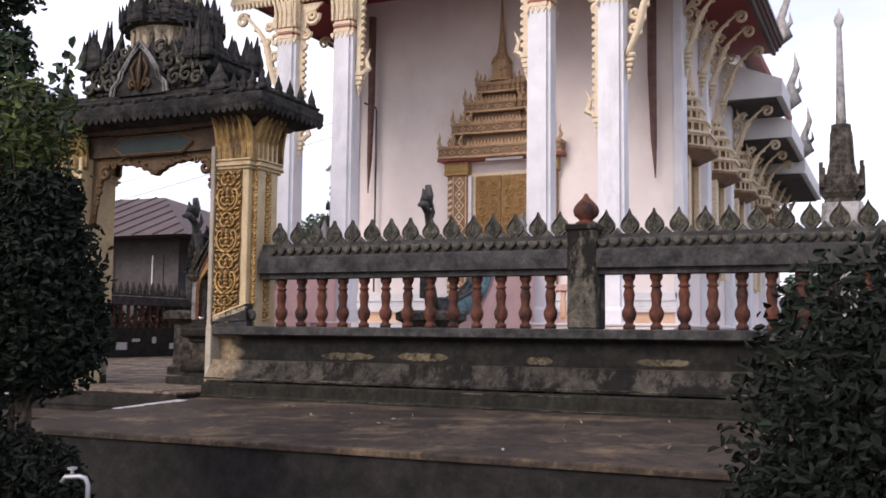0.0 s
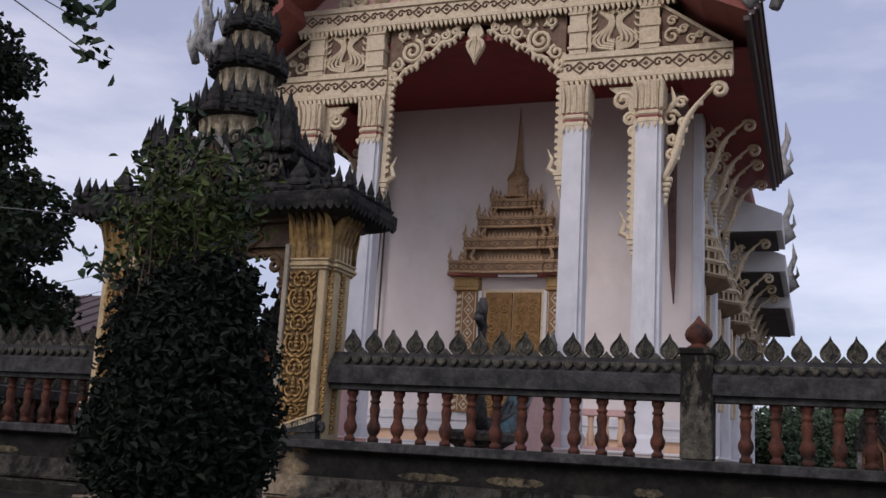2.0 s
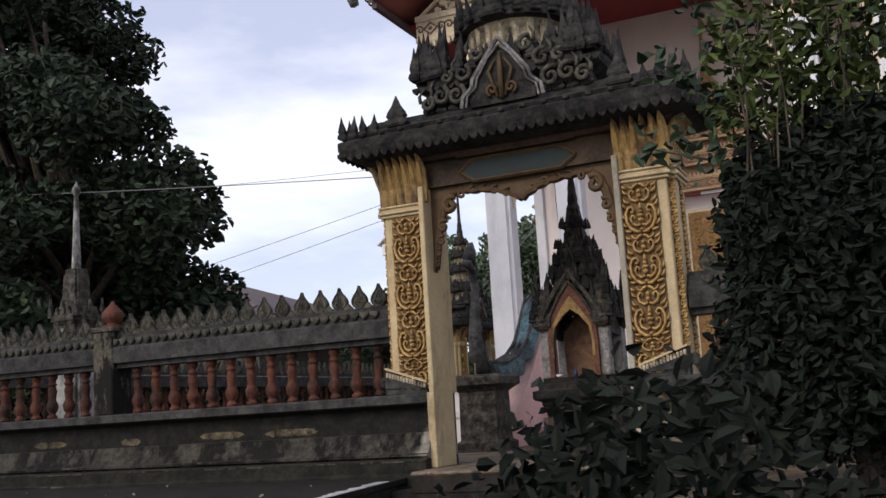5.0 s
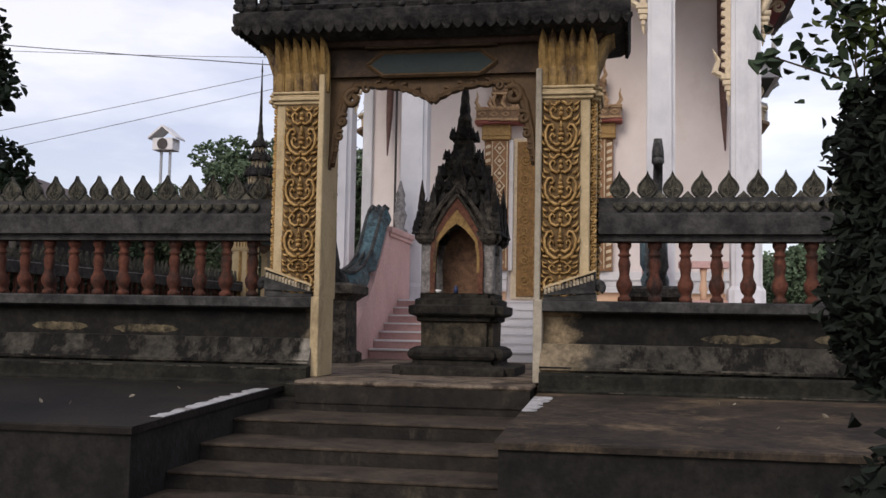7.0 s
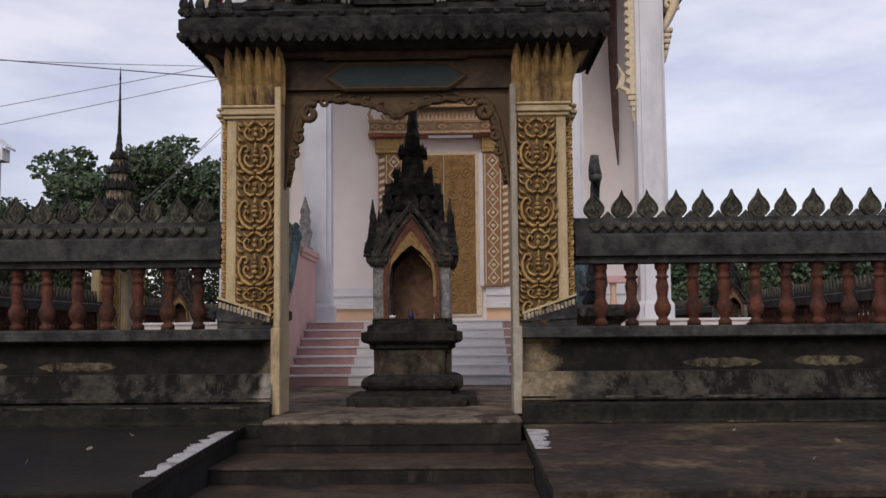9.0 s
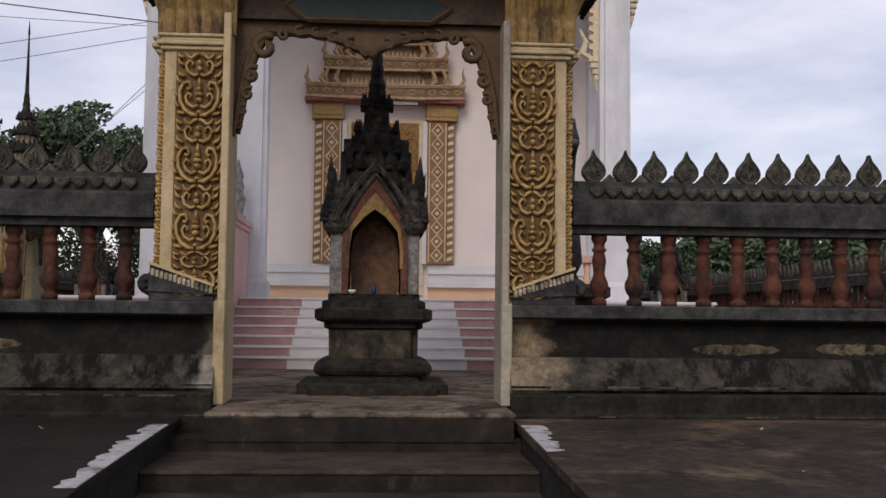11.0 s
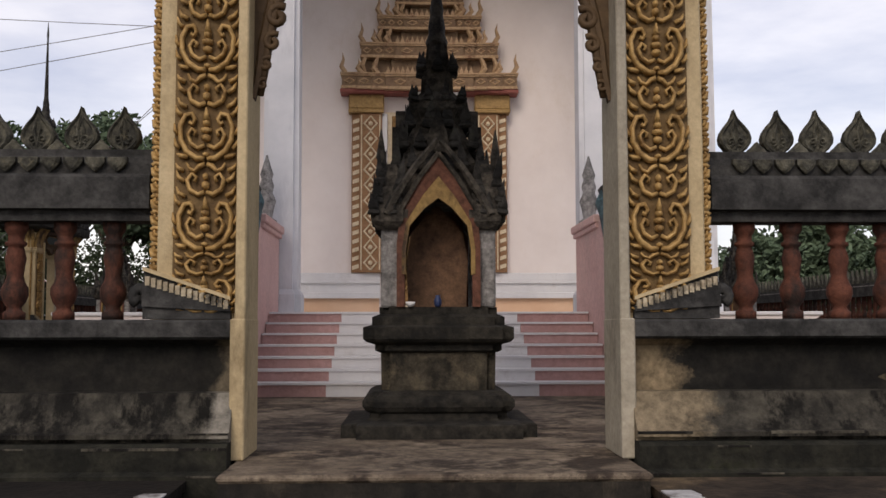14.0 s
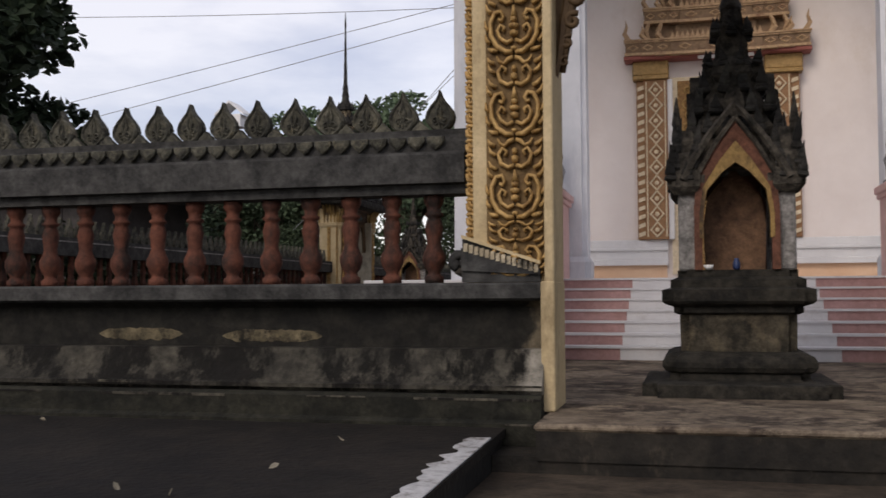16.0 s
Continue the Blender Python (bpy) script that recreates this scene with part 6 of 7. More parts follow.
# ---- side windows with tiered pediments and brackets ----
def side_window(y, s):
    xw = CX + s * 3.95
    bm = B()
    box(bm, min(xw, xw + s * 0.08), max(xw, xw + s * 0.08), y - 0.5, y + 0.5, 2.3, 4.7)
    win = part("side_window", bm, "doorwood", walls, "carved gilt shuttered window")
    for d in (-1, 1):
        bm = B()
        box(bm, min(xw, xw + s * 0.2), max(xw, xw + s * 0.2), y + d * 0.62 - 0.14, y + d * 0.62 + 0.14, 2.2, 4.76, 0.01)
        part("window_pilaster", bm, "carve", win)
    # bulging half-octagon crown with rows of little posts
    def rim(w, d, z):
        return [(xw + s * dx * d, y + dy * w, z) for dy, dx in ((-1, 0), (-1, 0.42), (-0.5, 1), (0.5, 1), (1, 0.42), (1, 0))]

    # the underside's shade is put into its brown
    bm = B()
    ring_loft(bm, [rim(0.70, 0.30, 4.70), rim(0.96, 0.62, 4.86), rim(1.0, 0.66, 4.90), rim(1.0, 0.66, 4.96)])
    part("crown_base", bm, "crown", win, "flared underside of the window crown")
    bm = B()
    box(bm, -0.022, 0.022, -0.03, 0.03, 0, 1)
    post = shared("crown_post", bm, "carve")
    for w, d, z0, z1 in ((0.92, 0.60, 4.95, 5.30), (0.76, 0.50, 5.30, 5.62), (0.60, 0.40, 5.62, 5.92), (0.44, 0.30, 5.92, 6.20), (0.28, 0.20, 6.20, 6.42)):
        # brown cores paint in the shaded gaps between the little posts
        bm = B()
        ring_loft(bm, [rim(w * 0.86, d * 0.84, z0), rim(w * 0.86, d * 0.84, z1)])
        part("crown_tier", bm, "crown", win)
        for za, zb, g in ((z0, z0 + 0.05, 1.0), (z1 - 0.09, z1 - 0.05, 0.97), (z1 - 0.05, z1 + 0.004, 1.05)):
            bm = B()
            ring_loft(bm, [rim(w * g, d * g, za), rim(w * g, d * g, zb)])
            part("crown_trim", bm, "carve", win)
        pts = rim(w * 0.92, d * 0.92, z0 + 0.04)
        for p, q in zip(pts, pts[1:]):
            ln = math.hypot(q[0] - p[0], q[1] - p[1])
            m = max(1, int(ln / 0.17))
            for k in range(m):
                f = (k + 0.5) / m
                piece("crown_post", post, win, T((p[0] + (q[0] - p[0]) * f, p[1] + (q[1] - p[1]) * f, z0 + 0.04)) @ Matrix.Diagonal((1, 1, z1 - z0 - 0.12, 1)))
    bm = B()
    tube(bm, [(xw + s * 0.1, y, 6.4), (xw + s * 0.1, y, 6.55), (xw + s * 0.1, y, 7.1)], [0.12, 0.07, 0.01], 6)
    part("crown_spire", bm, "carve", win)


for s in (-1, 1):
    for y in (13.5, 17.3, 21.1, 24.9, 28.7):
        if s > 0 or y < 15:
            side_window(y, s)
    for y in (12.25, 15.4, 19.2, 23.0, 26.8, 30.6):
        bm = B()
        xw = CX + s * 3.95
        box(bm, min(xw, xw + s * 0.22), max(xw, xw + s * 0.22), y - 0.25, y + 0.25, FLOOR, 8.5, 0.02)
        part("wall_pilaster", bm, "column", walls, "white wall pilaster")
        for y in ((y, y + 1.9) if s > 0 else ((y,) if y < 17 else ())):
            top = 8.4 if y < 18 else (7.2 if y < 21 else 6.55)
            eave_bracket(xw + s * 0.22, y, top - 1.45, top - 0.05, s, 0.9, 0.82)

for s in (-1, 1):
    bm = B()
    xb = CX + s * 3.52
    tube(bm, [(xb, 11.9, 8.6), (xb, 11.9, 6.5), (xb + s * 0.03, 11.9, 5.0), (xb + s * 0.06, 11.9, 4.15)], [0.11, 0.10, 0.07, 0.015], 6)
    part("wall_bracket", bm, "bracketwood", walls, "long brown wooden bracket on the wall")
bm = B()
tube(bm, [(CX - 3.75, 11.95, 6.45), (CX - 3.42, 11.95, 6.3), (CX - 3.40, 11.95, 6.2), (CX - 3.40, 11.95, 1.7)], 0.025, 6)
part("drain_pipe", bm, "greywall", walls, "thin dark pipe on the wall")

# ---- the temple door ----
door = thing("temple_door", "gilded carved double door with tiered crown", "door", (DX, WALL_Y, FLOOR))
bm = B()
box(bm, DX - 0.78, DX + 0.78, WALL_Y - 0.06, WALL_Y + 0.05, 1.05, 4.50)
part("door_frame", bm, "carve", door)
for s in (-1, 1):
    bm = B()
    a, b = sorted((DX + s * 0.012, DX + s * 0.66))
    box(bm, a, b, WALL_Y - 0.10, WALL_Y - 0.05, 1.1, 4.43, 0.01)
    leafd = part("door_leaf", bm, "doorwood", door, "gilt carved door leaf")
    bm = B()
    for i in range(7):
        for j in (-1, 1):
            cxx, czz = DX + s * 0.335 + j * 0.15, 1.45 + 0.43 * i
            tube(bm, spiral(cxx, WALL_Y - 0.11, czz, 0.13, 1.4, j, 0.6 + i, 12), 0.022, 4)
            tube(bm, spiral(cxx, WALL_Y - 0.11, czz + 0.21, 0.08, 1.2, -j, 0.6 + i, 9), 0.018, 4)
    part("door_carving", bm, "carvegold", leafd)
    # pilasters beside the door
    for off, w, dep in ((1.03, 0.20, 0.20), (1.265, 0.10, 0.14), (0.79, 0.05, 0.16)):
        bm = B()
        x = DX + s * off
        box(bm, x - w, x + w, WALL_Y - dep, WALL_Y, 1.655, 4.46, 0.01)
        pil = part("door_pilaster", bm, "pilasterfield" if off > 0.9 else "whitestair", door, "gold scroll-carved pilaster" if off > 0.9 else "white reveal strip")
        if off < 0.9:
            continue
        bm = B()
        n = 10 if w > 0.15 else 18
        hh = 2.72 / n
        for i in range(n):
            z = 1.70 + hh * i
            if w > 0.15:
                tube(bm, [(x, WALL_Y - dep - 0.01, z), (x - 0.11, WALL_Y - dep - 0.015, z + hh * 0.45), (x, WALL_Y - dep - 0.01, z + hh * 0.95)], [0.016, 0.02, 0.012], 4)
                tube(bm, [(x, WALL_Y - dep - 0.01, z), (x + 0.11, WALL_Y - dep - 0.015, z + hh * 0.45), (x, WALL_Y - dep - 0.01, z + hh * 0.95)], [0.016, 0.02, 0.012], 4)
                bmesh.ops.create_icosphere(bm, subdivisions=1, radius=0.045, matrix=T((x, WALL_Y - dep - 0.01, z + hh * 0.45)))
                for j in (-1, 1):
                    tube(bm, [(x + j * 0.16, WALL_Y - dep - 0.01, z), (x + j * 0.16, WALL_Y - dep - 0.01, z + hh)], 0.012, 4)
            else:
                prism_y(bm, [(x - 0.08, z), (x + 0.08, z + hh * 0.35), (x + 0.08, z + hh * 0.8), (x - 0.08, z + hh * 0.45)], WALL_Y - dep - 0.02, WALL_Y - dep + 0.01)
        part("pilaster_carving", bm, "carve", pil)
    bm = B()
    a, b = sorted((DX + s * 0.80, DX + s * 1.42))
    box(bm, a, b, WALL_Y - 0.26, WALL_Y, 4.46, 4.53, 0.01)
    box(bm, a, b, WALL_Y - 0.22, WALL_Y, 4.53, 4.79, 0.02)
    part("pilaster_cap", bm, "carvegold", door)
bm = B()
box(bm, DX - 1.56, DX + 1.56, WALL_Y - 0.36, WALL_Y, 4.79, 4.86, 0.01)
part("lintel_soffit", bm, "rust", door, "red underside of the crown")
bm = B()
box(bm, DX - 0.3, DX + 0.62, WALL_Y - 0.37, WALL_Y - 0.33, 4.745, 4.80)
part("lamp_tube", bm, "whitestair", door, "white lamp tube fixed under the crown")
# receding crown: breaks forward in the middle, each cornice on a recessed neck
CROWN = ((4.86, 0.27, 1.53, 0.36), (5.42, 0.26, 1.20, 0.31), (5.94, 0.24, 0.90, 0.27), (6.40, 0.22, 0.60, 0.23))
CROWN_TOP = 6.66
for n, (zc, hc, hw, dep) in enumerate(CROWN):
    znext = CROWN[n + 1][0] if n < 3 else CROWN_TOP
    hnext = CROWN[n + 1][2] if n < 3 else 0.34
    bays = ((-1.0, -0.83, 0.0), (-0.83, -0.66, 0.035), (-0.66, -0.50, 0.07), (-0.50, 0.50, 0.11), (0.50, 0.66, 0.07), (0.66, 0.83, 0.035), (0.83, 1.0, 0.0))
    die, trim = B(), B()
    for u0, u1, out in bays:
        xa, xb, yf = DX + u0 * hw, DX + u1 * hw, WALL_Y - dep - out
        drop = out * 0.35
        box(die, xa, xb, yf, WALL_Y, zc + 0.05 - drop, zc + hc - 0.05 - drop, 0.006)
        for za, zb, grow in ((0.0, 0.05, 0.02), (hc - 0.05, hc - 0.02, 0.025), (hc - 0.02, hc + 0.012, 0.045)):
            box(trim, xa - 0.004 - grow * 0.5, xb + 0.004 + grow * 0.5, yf - grow, WALL_Y, zc + za - drop, zc + zb - drop, 0.006)
        # lozenges on the front of the bay
        m = 3 if u1 - u0 > 0.5 else 1
        zm, q = zc + hc / 2 - drop, hc * 0.17
        for k in range(m):
            xm, wq = xa + (xb - xa) * (k + 0.5) / m, min((xb - xa) / m * 0.34, q * 2.2)
            loop = [(xm - wq, yf - 0.004, zm), (xm, yf - 0.004, zm + q), (xm + wq, yf - 0.004, zm), (xm, yf - 0.004, zm - q)]
            for p0, p1 in zip(loop, loop[1:] + loop[:1]):
                tube(trim, [p0, p1], 0.013, 4)
    part("crown_cornice", die, "crown", door)
    part("crown_trim", trim, "crowntrim", door)
    # neck in the deepened brown, shade between cornices included
    neck = B()
    zt = zc + hc + 0.01
    for u, back in ((0.98, 0.20), (0.80, 0.14), (0.56, 0.06)):
        box(neck, DX - hnext * u, DX + hnext * u, WALL_Y - dep + back, WALL_Y, zt - 0.06, znext + 0.02, 0.006)
    part("crown_neck", neck, "crown", door)
    # row of small leaves along the cornice, tall flames at the breaks
    leaf = B()
    count = max(5, int(2 * hw * 0.5 / 0.085))
    for k in range(count):
        flame(leaf, DX + hw * 0.5 * (2 * (k + 0.5) / count - 1), WALL_Y - dep - 0.07, zc + hc - 0.04, 0.075, 0.15, 0, 0.03)
    part("crown_leaf_row", leaf, "crowntrim", door)
    for sgn in (-1, 1):
        scroll = B()
        for u, hh in ((0.985, 0.36), (0.80, 0.24), (0.62, 0.22)):
            xf, yf = DX + sgn * hw * u, WALL_Y - dep + (0.03 if u > 0.9 else -0.02)
            tube(scroll, [(xf - sgn * 0.05, yf, zt - 0.02), (xf + sgn * 0.03, yf, zt + 0.10 * hh / 0.3), (xf - sgn * 0.005, yf, zt + 0.2 * hh / 0.3), (xf + sgn * 0.015, yf, zt + hh)], [0.05, 0.045, 0.026, 0.004], 5)
        for u in (0.72, 0.54):
            xf = DX + sgn * hnext * (u + 0.22)
            tube(scroll, [(xf, WALL_Y - dep + 0.06, zt), (xf + sgn * 0.05, WALL_Y - dep + 0.02, zt + (znext - zt) * 0.5), (xf - sgn * 0.01, WALL_Y - dep + 0.0, znext - 0.01)], [0.035, 0.05, 0.03], 5)
        part("crown_flame", scroll, "crowntrim", door)
bm = B()
lathe(bm, DX, WALL_Y - 0.12, [(0.33, CROWN_TOP - 0.02), (0.29, CROWN_TOP + 0.05), (0.25, CROWN_TOP + 0.12), (0.235, CROWN_TOP + 0.42), (0.27, CROWN_TOP + 0.46), (0.24, CROWN_TOP + 0.52), (0.13, CROWN_TOP + 0.66), (0.11, CROWN_TOP + 0.74), (0.075, CROWN_TOP + 1.0), (0.07, CROWN_TOP + 1.06), (0.045, CROWN_TOP + 1.45), (0.012, CROWN_TOP + 2.25)], 8)
part("crown_spire", bm, "crowntrim", door, "slender brown-gold spire")

# ---- temple stairs, cheek walls and serpents ----
tstair = thing("temple_stairs", "pink and white painted stairs to the temple porch", "stairs", (SX, 6.3, 0), kind="structure")
N, Y0, TREAD = 7, 5.2, 0.31
RISE = FLOOR / N
for i in range(N):
    y, z0, z1 = Y0 + TREAD * i, RISE * i, RISE * (i + 1)
    yb = 7.38
    for name, a, b, mat in (("white_step", -1.135, 1.135, "whitestair"), ("pink_step", -2.0, -1.137, "pinktile"), ("pink_step", 1.137, 2.0, "pinktile")):
        bm = B()
        w = 1.0 - 0.005 * i
        a2, b2 = (a * w, b * w) if name == "white_step" else ((a, -1.137 * w) if a < 0 else (1.137 * w, b))
        box(bm, SX + a2, SX + b2, y, yb, max(-0.02, z0 - 0.02), z1 - 0.022)
        ob = part(name, bm, mat, tstair)
        bm = B()
        box(bm, SX + a2, SX + b2, y - 0.02, y + 0.3, z1 - 0.024, z1)
        part("step_nosing", bm, "whitestair", ob, "white nosing")


def serpent_side(s):
    x = SX + s * 2.15
    cheek = thing("stair_cheek_wall", "faded pink stair wall with capped top", "wall", (x, 6, 0), group="stair walls", kind="structure")
    bm = B()
    prism_x(bm, [(4.35, -0.03), (4.55, 0.45), (5.2, 0.9), (5.9, 1.55), (6.3, 1.98), (8.0, 1.98), (8.0, -0.03)], x - 0.14, x + 0.14)
    part("cheek_body", bm, "pink", cheek)
    bm = B()
    box(bm, x - 0.18, x + 0.18, 6.35, 8.0, 1.90, 1.96, 0.01)
    box(bm, x - 0.21, x + 0.21, 6.33, 8.0, 1.96, 2.06, 0.015)
    part("cheek_cap", bm, "pink", cheek)
    serpent = thing("serpent_statue", "teal cement serpent rearing on a blackened pedestal", "statue", (x, 4.0, 0), group="stair serpents")
    bm = B()
    tiers(bm, x, 3.75, [(0.34, -0.03), (0.34, 0.10), (0.28, 0.14), (0.27, 0.80), (0.34, 0.86), (0.40, 0.90), (0.40, 1.0), (0.33, 1.04)])
    part("pedestal", bm, "shrine", serpent, "blackened cement pedestal")
    bm = B()
    pts = [(x, 6.45, 2.18), (x, 6.25, 2.20), (x, 6.05, 2.10), (x, 5.8, 1.8), (x, 5.45, 1.42), (x, 5.0, 1.18), (x, 4.5, 1.06), (x, 4.1, 1.05)]
    tube(bm, pts, [0.16, 0.19, 0.2, 0.2, 0.2, 0.2, 0.18, 0.16], 8)
    body = part("serpent_body", bm, "naga", serpent, "teal painted body", True)
    bm = B()
    for d in (-0.1, 0.0, 0.1):
        tube(bm, [(px + d, py - 0.04, pz + 0.17) for px, py, pz in pts], 0.035, 5)
    part("back_ridge", bm, "nagadark", body)
    bm = B()
    neck = [(x, 4.2, 1.06), (x, 3.85, 1.10), (x, 3.62, 1.28), (x, 3.55, 1.6), (x, 3.62, 1.95), (x, 3.66, 2.25), (x, 3.58, 2.5), (x, 3.44, 2.62), (x, 3.28, 2.58)]
    tube(bm, neck, [0.13, 0.15, 0.14, 0.10, 0.075, 0.06, 0.06, 0.075, 0.03], 8)
    for i in range(5):
        z = 1.35 + 0.27 * i
        tube(bm, [(x, 3.66, z), (x, 3.76, z + 0.1), (x, 3.74, z + 0.24)], [0.05, 0.04, 0.008], 5)
    tube(bm, [(x, 3.55, 2.6), (x, 3.62, 2.76), (x, 3.58, 2.92)], [0.08, 0.075, 0.05], 6)
    tube(bm, [(x, 3.44, 2.65), (x, 3.46, 2.76), (x, 3.4, 2.84)], [0.07, 0.05, 0.008], 6)
    part("serpent_neck", bm, "nagadark", serpent, "blackened rearing neck and crest", True)
    # small seated finial by the column
    fin = thing("guardian_finial", "small pale cement finial on the stair wall", "finial", (x, 7.75, 2.06), group="stair finials")
    bm = B()
    lathe(bm, x, 7.75, [(0.14, 2.06), (0.14, 2.12), (0.08, 2.16), (0.1, 2.28), (0.13, 2.38), (0.08, 2.5), (0.1, 2.58), (0.07, 2.68), (0.09, 2.74), (0.05, 2.86), (0.01, 3.0)], 10)
    part("finial_body", bm, "shrinepost", fin, "", True)


serpent_side(1)
serpent_side(-1)


# ---- porch balustrade beside the stairs ----
def porch_rail(x0, x1, y):
    root = thing("porch_balustrade", "pink rail on squat ochre balusters at the porch edge", "balustrade", ((x0 + x1) / 2, y, FLOOR), group="porch balustrades")
    bm = B()
    box(bm, x0, x1, y - 0.12, y + 0.12, FLOOR + 0.62, FLOOR + 0.74, 0.012)
    part("rail", bm, "pink", root)
    bm = B()
    box(bm, x0, x1, y - 0.1, y + 0.1, FLOOR, FLOOR + 0.08, 0.01)
    part("base_rail", bm, "pink", root)
    k = max(2, int((x1 - x0) / 0.27))
    for i in range(k):
        bm = B()
        lathe(bm, x0 + (i + 0.5) * (x1 - x0) / k, y, [(0.06, FLOOR + 0.08), (0.045, FLOOR + 0.16), (0.075, FLOOR + 0.26), (0.045, FLOOR + 0.42), (0.05, FLOOR + 0.5), (0.065, FLOOR + 0.62)], 8)
        part("baluster", bm, "peach", root, "", True)


for s in (-1, 1):
    a, b = sorted((CX + s * (INNER + 0.3), CX + s * (OUTER - 0.28)))
    porch_rail(a, b, COL_Y)


# ---- more shrines and stupas in the yard ----
def spire_stupa(name, cx, cy, base, top, r, label, group="", bodymat="shrine", spiremat="stupa", spirelabel="pale grey spire"):
    root = thing(name, label, "stupa", (cx, cy, 0), group=group)
    h = top - base
    bm = B()
    redent(bm, cx, cy, [(r * 1.1, -0.02), (r * 1.1, base * 0.2), (r * 0.95, base * 0.24), (r * 0.85, base * 0.6), (r * 0.8, base * 0.85), (r * 0.95, base * 0.9), (r * 0.9, base)], 0.2)
    part("stupa_base", bm, "stupa", root)
    bm = B()
    redent(bm, cx, cy, [(r * w, base + f * h) for w, f in ((0.80, 0), (0.78, 0.02), (1.0, 0.05), (1.0, 0.08), (0.86, 0.10), (0.80, 0.13), (0.66, 0.15), (0.60, 0.19), (0.56, 0.20), (0.50, 0.35), (0.46, 0.36), (0.44, 0.38), (0.44, 0.395), (0.36, 0.40))], 0.25)
    part("stupa_body", bm, bodymat, root, "weathered redented body")
    bm = B()
    lathe(bm, cx, cy, [(r * 0.26, base + 0.395 * h), (r * 0.24, base + 0.42 * h), (r * 0.19, base + 0.6 * h), (r * 0.13, base + 0.85 * h), (r * 0.11, base + 0.90 * h), (r * 0.17, base + 0.912 * h), (r * 0.24, base + 0.935 * h), (r * 0.20, base + 0.955 * h), (r * 0.08, base + 0.975 * h), (r * 0.02, top)], 12)
    part("stupa_spire", bm, spiremat, root, spirelabel, True)
    for k in range(4):
        for u, g in ((-0.86, 1.5), (-0.4, 0.8), (0, 1.3), (0.4, 0.8), (0.86, 1.5)):
            bm = B()
            a = math.pi / 2 * k
            dx, dy = math.cos(a) * r * 0.9 - math.sin(a) * u * r, math.sin(a) * r * 0.9 + math.cos(a) * u * r
            flame(bm, cx + dx, cy + dy, base + 0.075 * h, r * 0.26, 0.085 * h * g, 0, 0.05, "x" if k % 2 else "y")
            part("stupa_flame", bm, "shrine", root)
    return root


spire_stupa("spire_stupa", 8.02, 3.9, 2.42, 5.0, 0.27, "grey weathered shrine with a tall needle spire", "corner stupas")
spire_stupa("spire_stupa", -8.1, 2.2, 2.15, 4.48, 0.30, "grey weathered shrine with a tall needle spire", "corner stupas")
# a second gate of the same build in the side fence
side_gate = copy_thing(gate, T((-10.3 + 0.42, 22.5, 0)) @ Matrix.Rotation(math.pi / 2, 4, "Z") @ T((0, 0.4, 0)))
tagged(side_gate, "ornate gold and black gate in the far side fence", "gate")
for xx, yy in ((-7.5, 20.0), (8.1, 19.7)):
    sema_shrine(xx, yy, 0.6, label="weathered cement boundary-stone shrine with pale spire in the yard")

# ---- vegetation ----
def leaves_mesh(name, centres, sizes, mat, seed, fold=0.35, shape=(1.0, 0.52)):
    """Folded oval leaves (two quads each) at the given places, turned at random."""
    rg = np.random.default_rng(seed)
    n = len(centres)
    d = rg.normal(size=(n, 3))
    d /= np.linalg.norm(d, axis=1)[:, None]
    d[:, 2] = d[:, 2] * 0.7 - 0.25
    d /= np.linalg.norm(d, axis=1)[:, None]
    e = rg.normal(size=(n, 3))
    sdir = np.cross(d, e)
    sdir /= np.linalg.norm(sdir, axis=1)[:, None]
    nrm = np.cross(sdir, d)
    L = (sizes * shape[0])[:, None]
    W = (sizes * shape[1])[:, None]
    base = centres - d * L * 0.5
    tip = centres + d * L * 0.5 - nrm * L * 0.08
    lo, hi = centres - d * L * 0.16, centres + d * L * 0.20
    side, rise = sdir * W * 0.46, nrm * W * fold * 0.8
    verts = np.stack([base, lo + side + rise, hi + side * 0.86 + rise, tip, hi - side * 0.86 + rise, lo - side + rise], axis=1).reshape(-1, 3)
    faces = []
    for i in range(n):
        k = 6 * i
        faces += [(k, k + 1, k + 2, k + 3), (k, k + 3, k + 4, k + 5)]
    me = bpy.data.meshes.new(name)
    me.from_pydata(verts.tolist(), [], faces)
    me.materials.append(MAT[mat])
    return me


def limb(bm, a, b, r0, r1, bend, rg, n=6):
    a, b = np.array(a, float), np.array(b, float)
    pts = []
    off = rg.normal(size=3) * bend
    for i in range(n):
        f = i / (n - 1)
        pts.append(tuple(a + (b - a) * f + off * math.sin(math.pi * f)))
    tube(bm, pts, [r0 + (r1 - r0) * i / (n - 1) for i in range(n)], 7)


def blob_points(rg, n, blobs, shell=0.62):
    """Points in the outer shells of ellipsoid clumps (x, y, z, rx, ry, rz)."""
    blobs = np.array(blobs, float)
    wts = blobs[:, 3] * blobs[:, 4] * blobs[:, 5]
    pick = rg.choice(len(blobs), n, p=wts ** 0.67 / (wts ** 0.67).sum())
    v = rg.normal(size=(n, 3))
    v /= np.linalg.norm(v, axis=1)[:, None]
    r = shell + (1 - shell) * rg.random(n) ** 0.7 + rg.normal(size=n) * 0.05
    return blobs[pick, :3] + v * r[:, None] * blobs[pick, 3:]


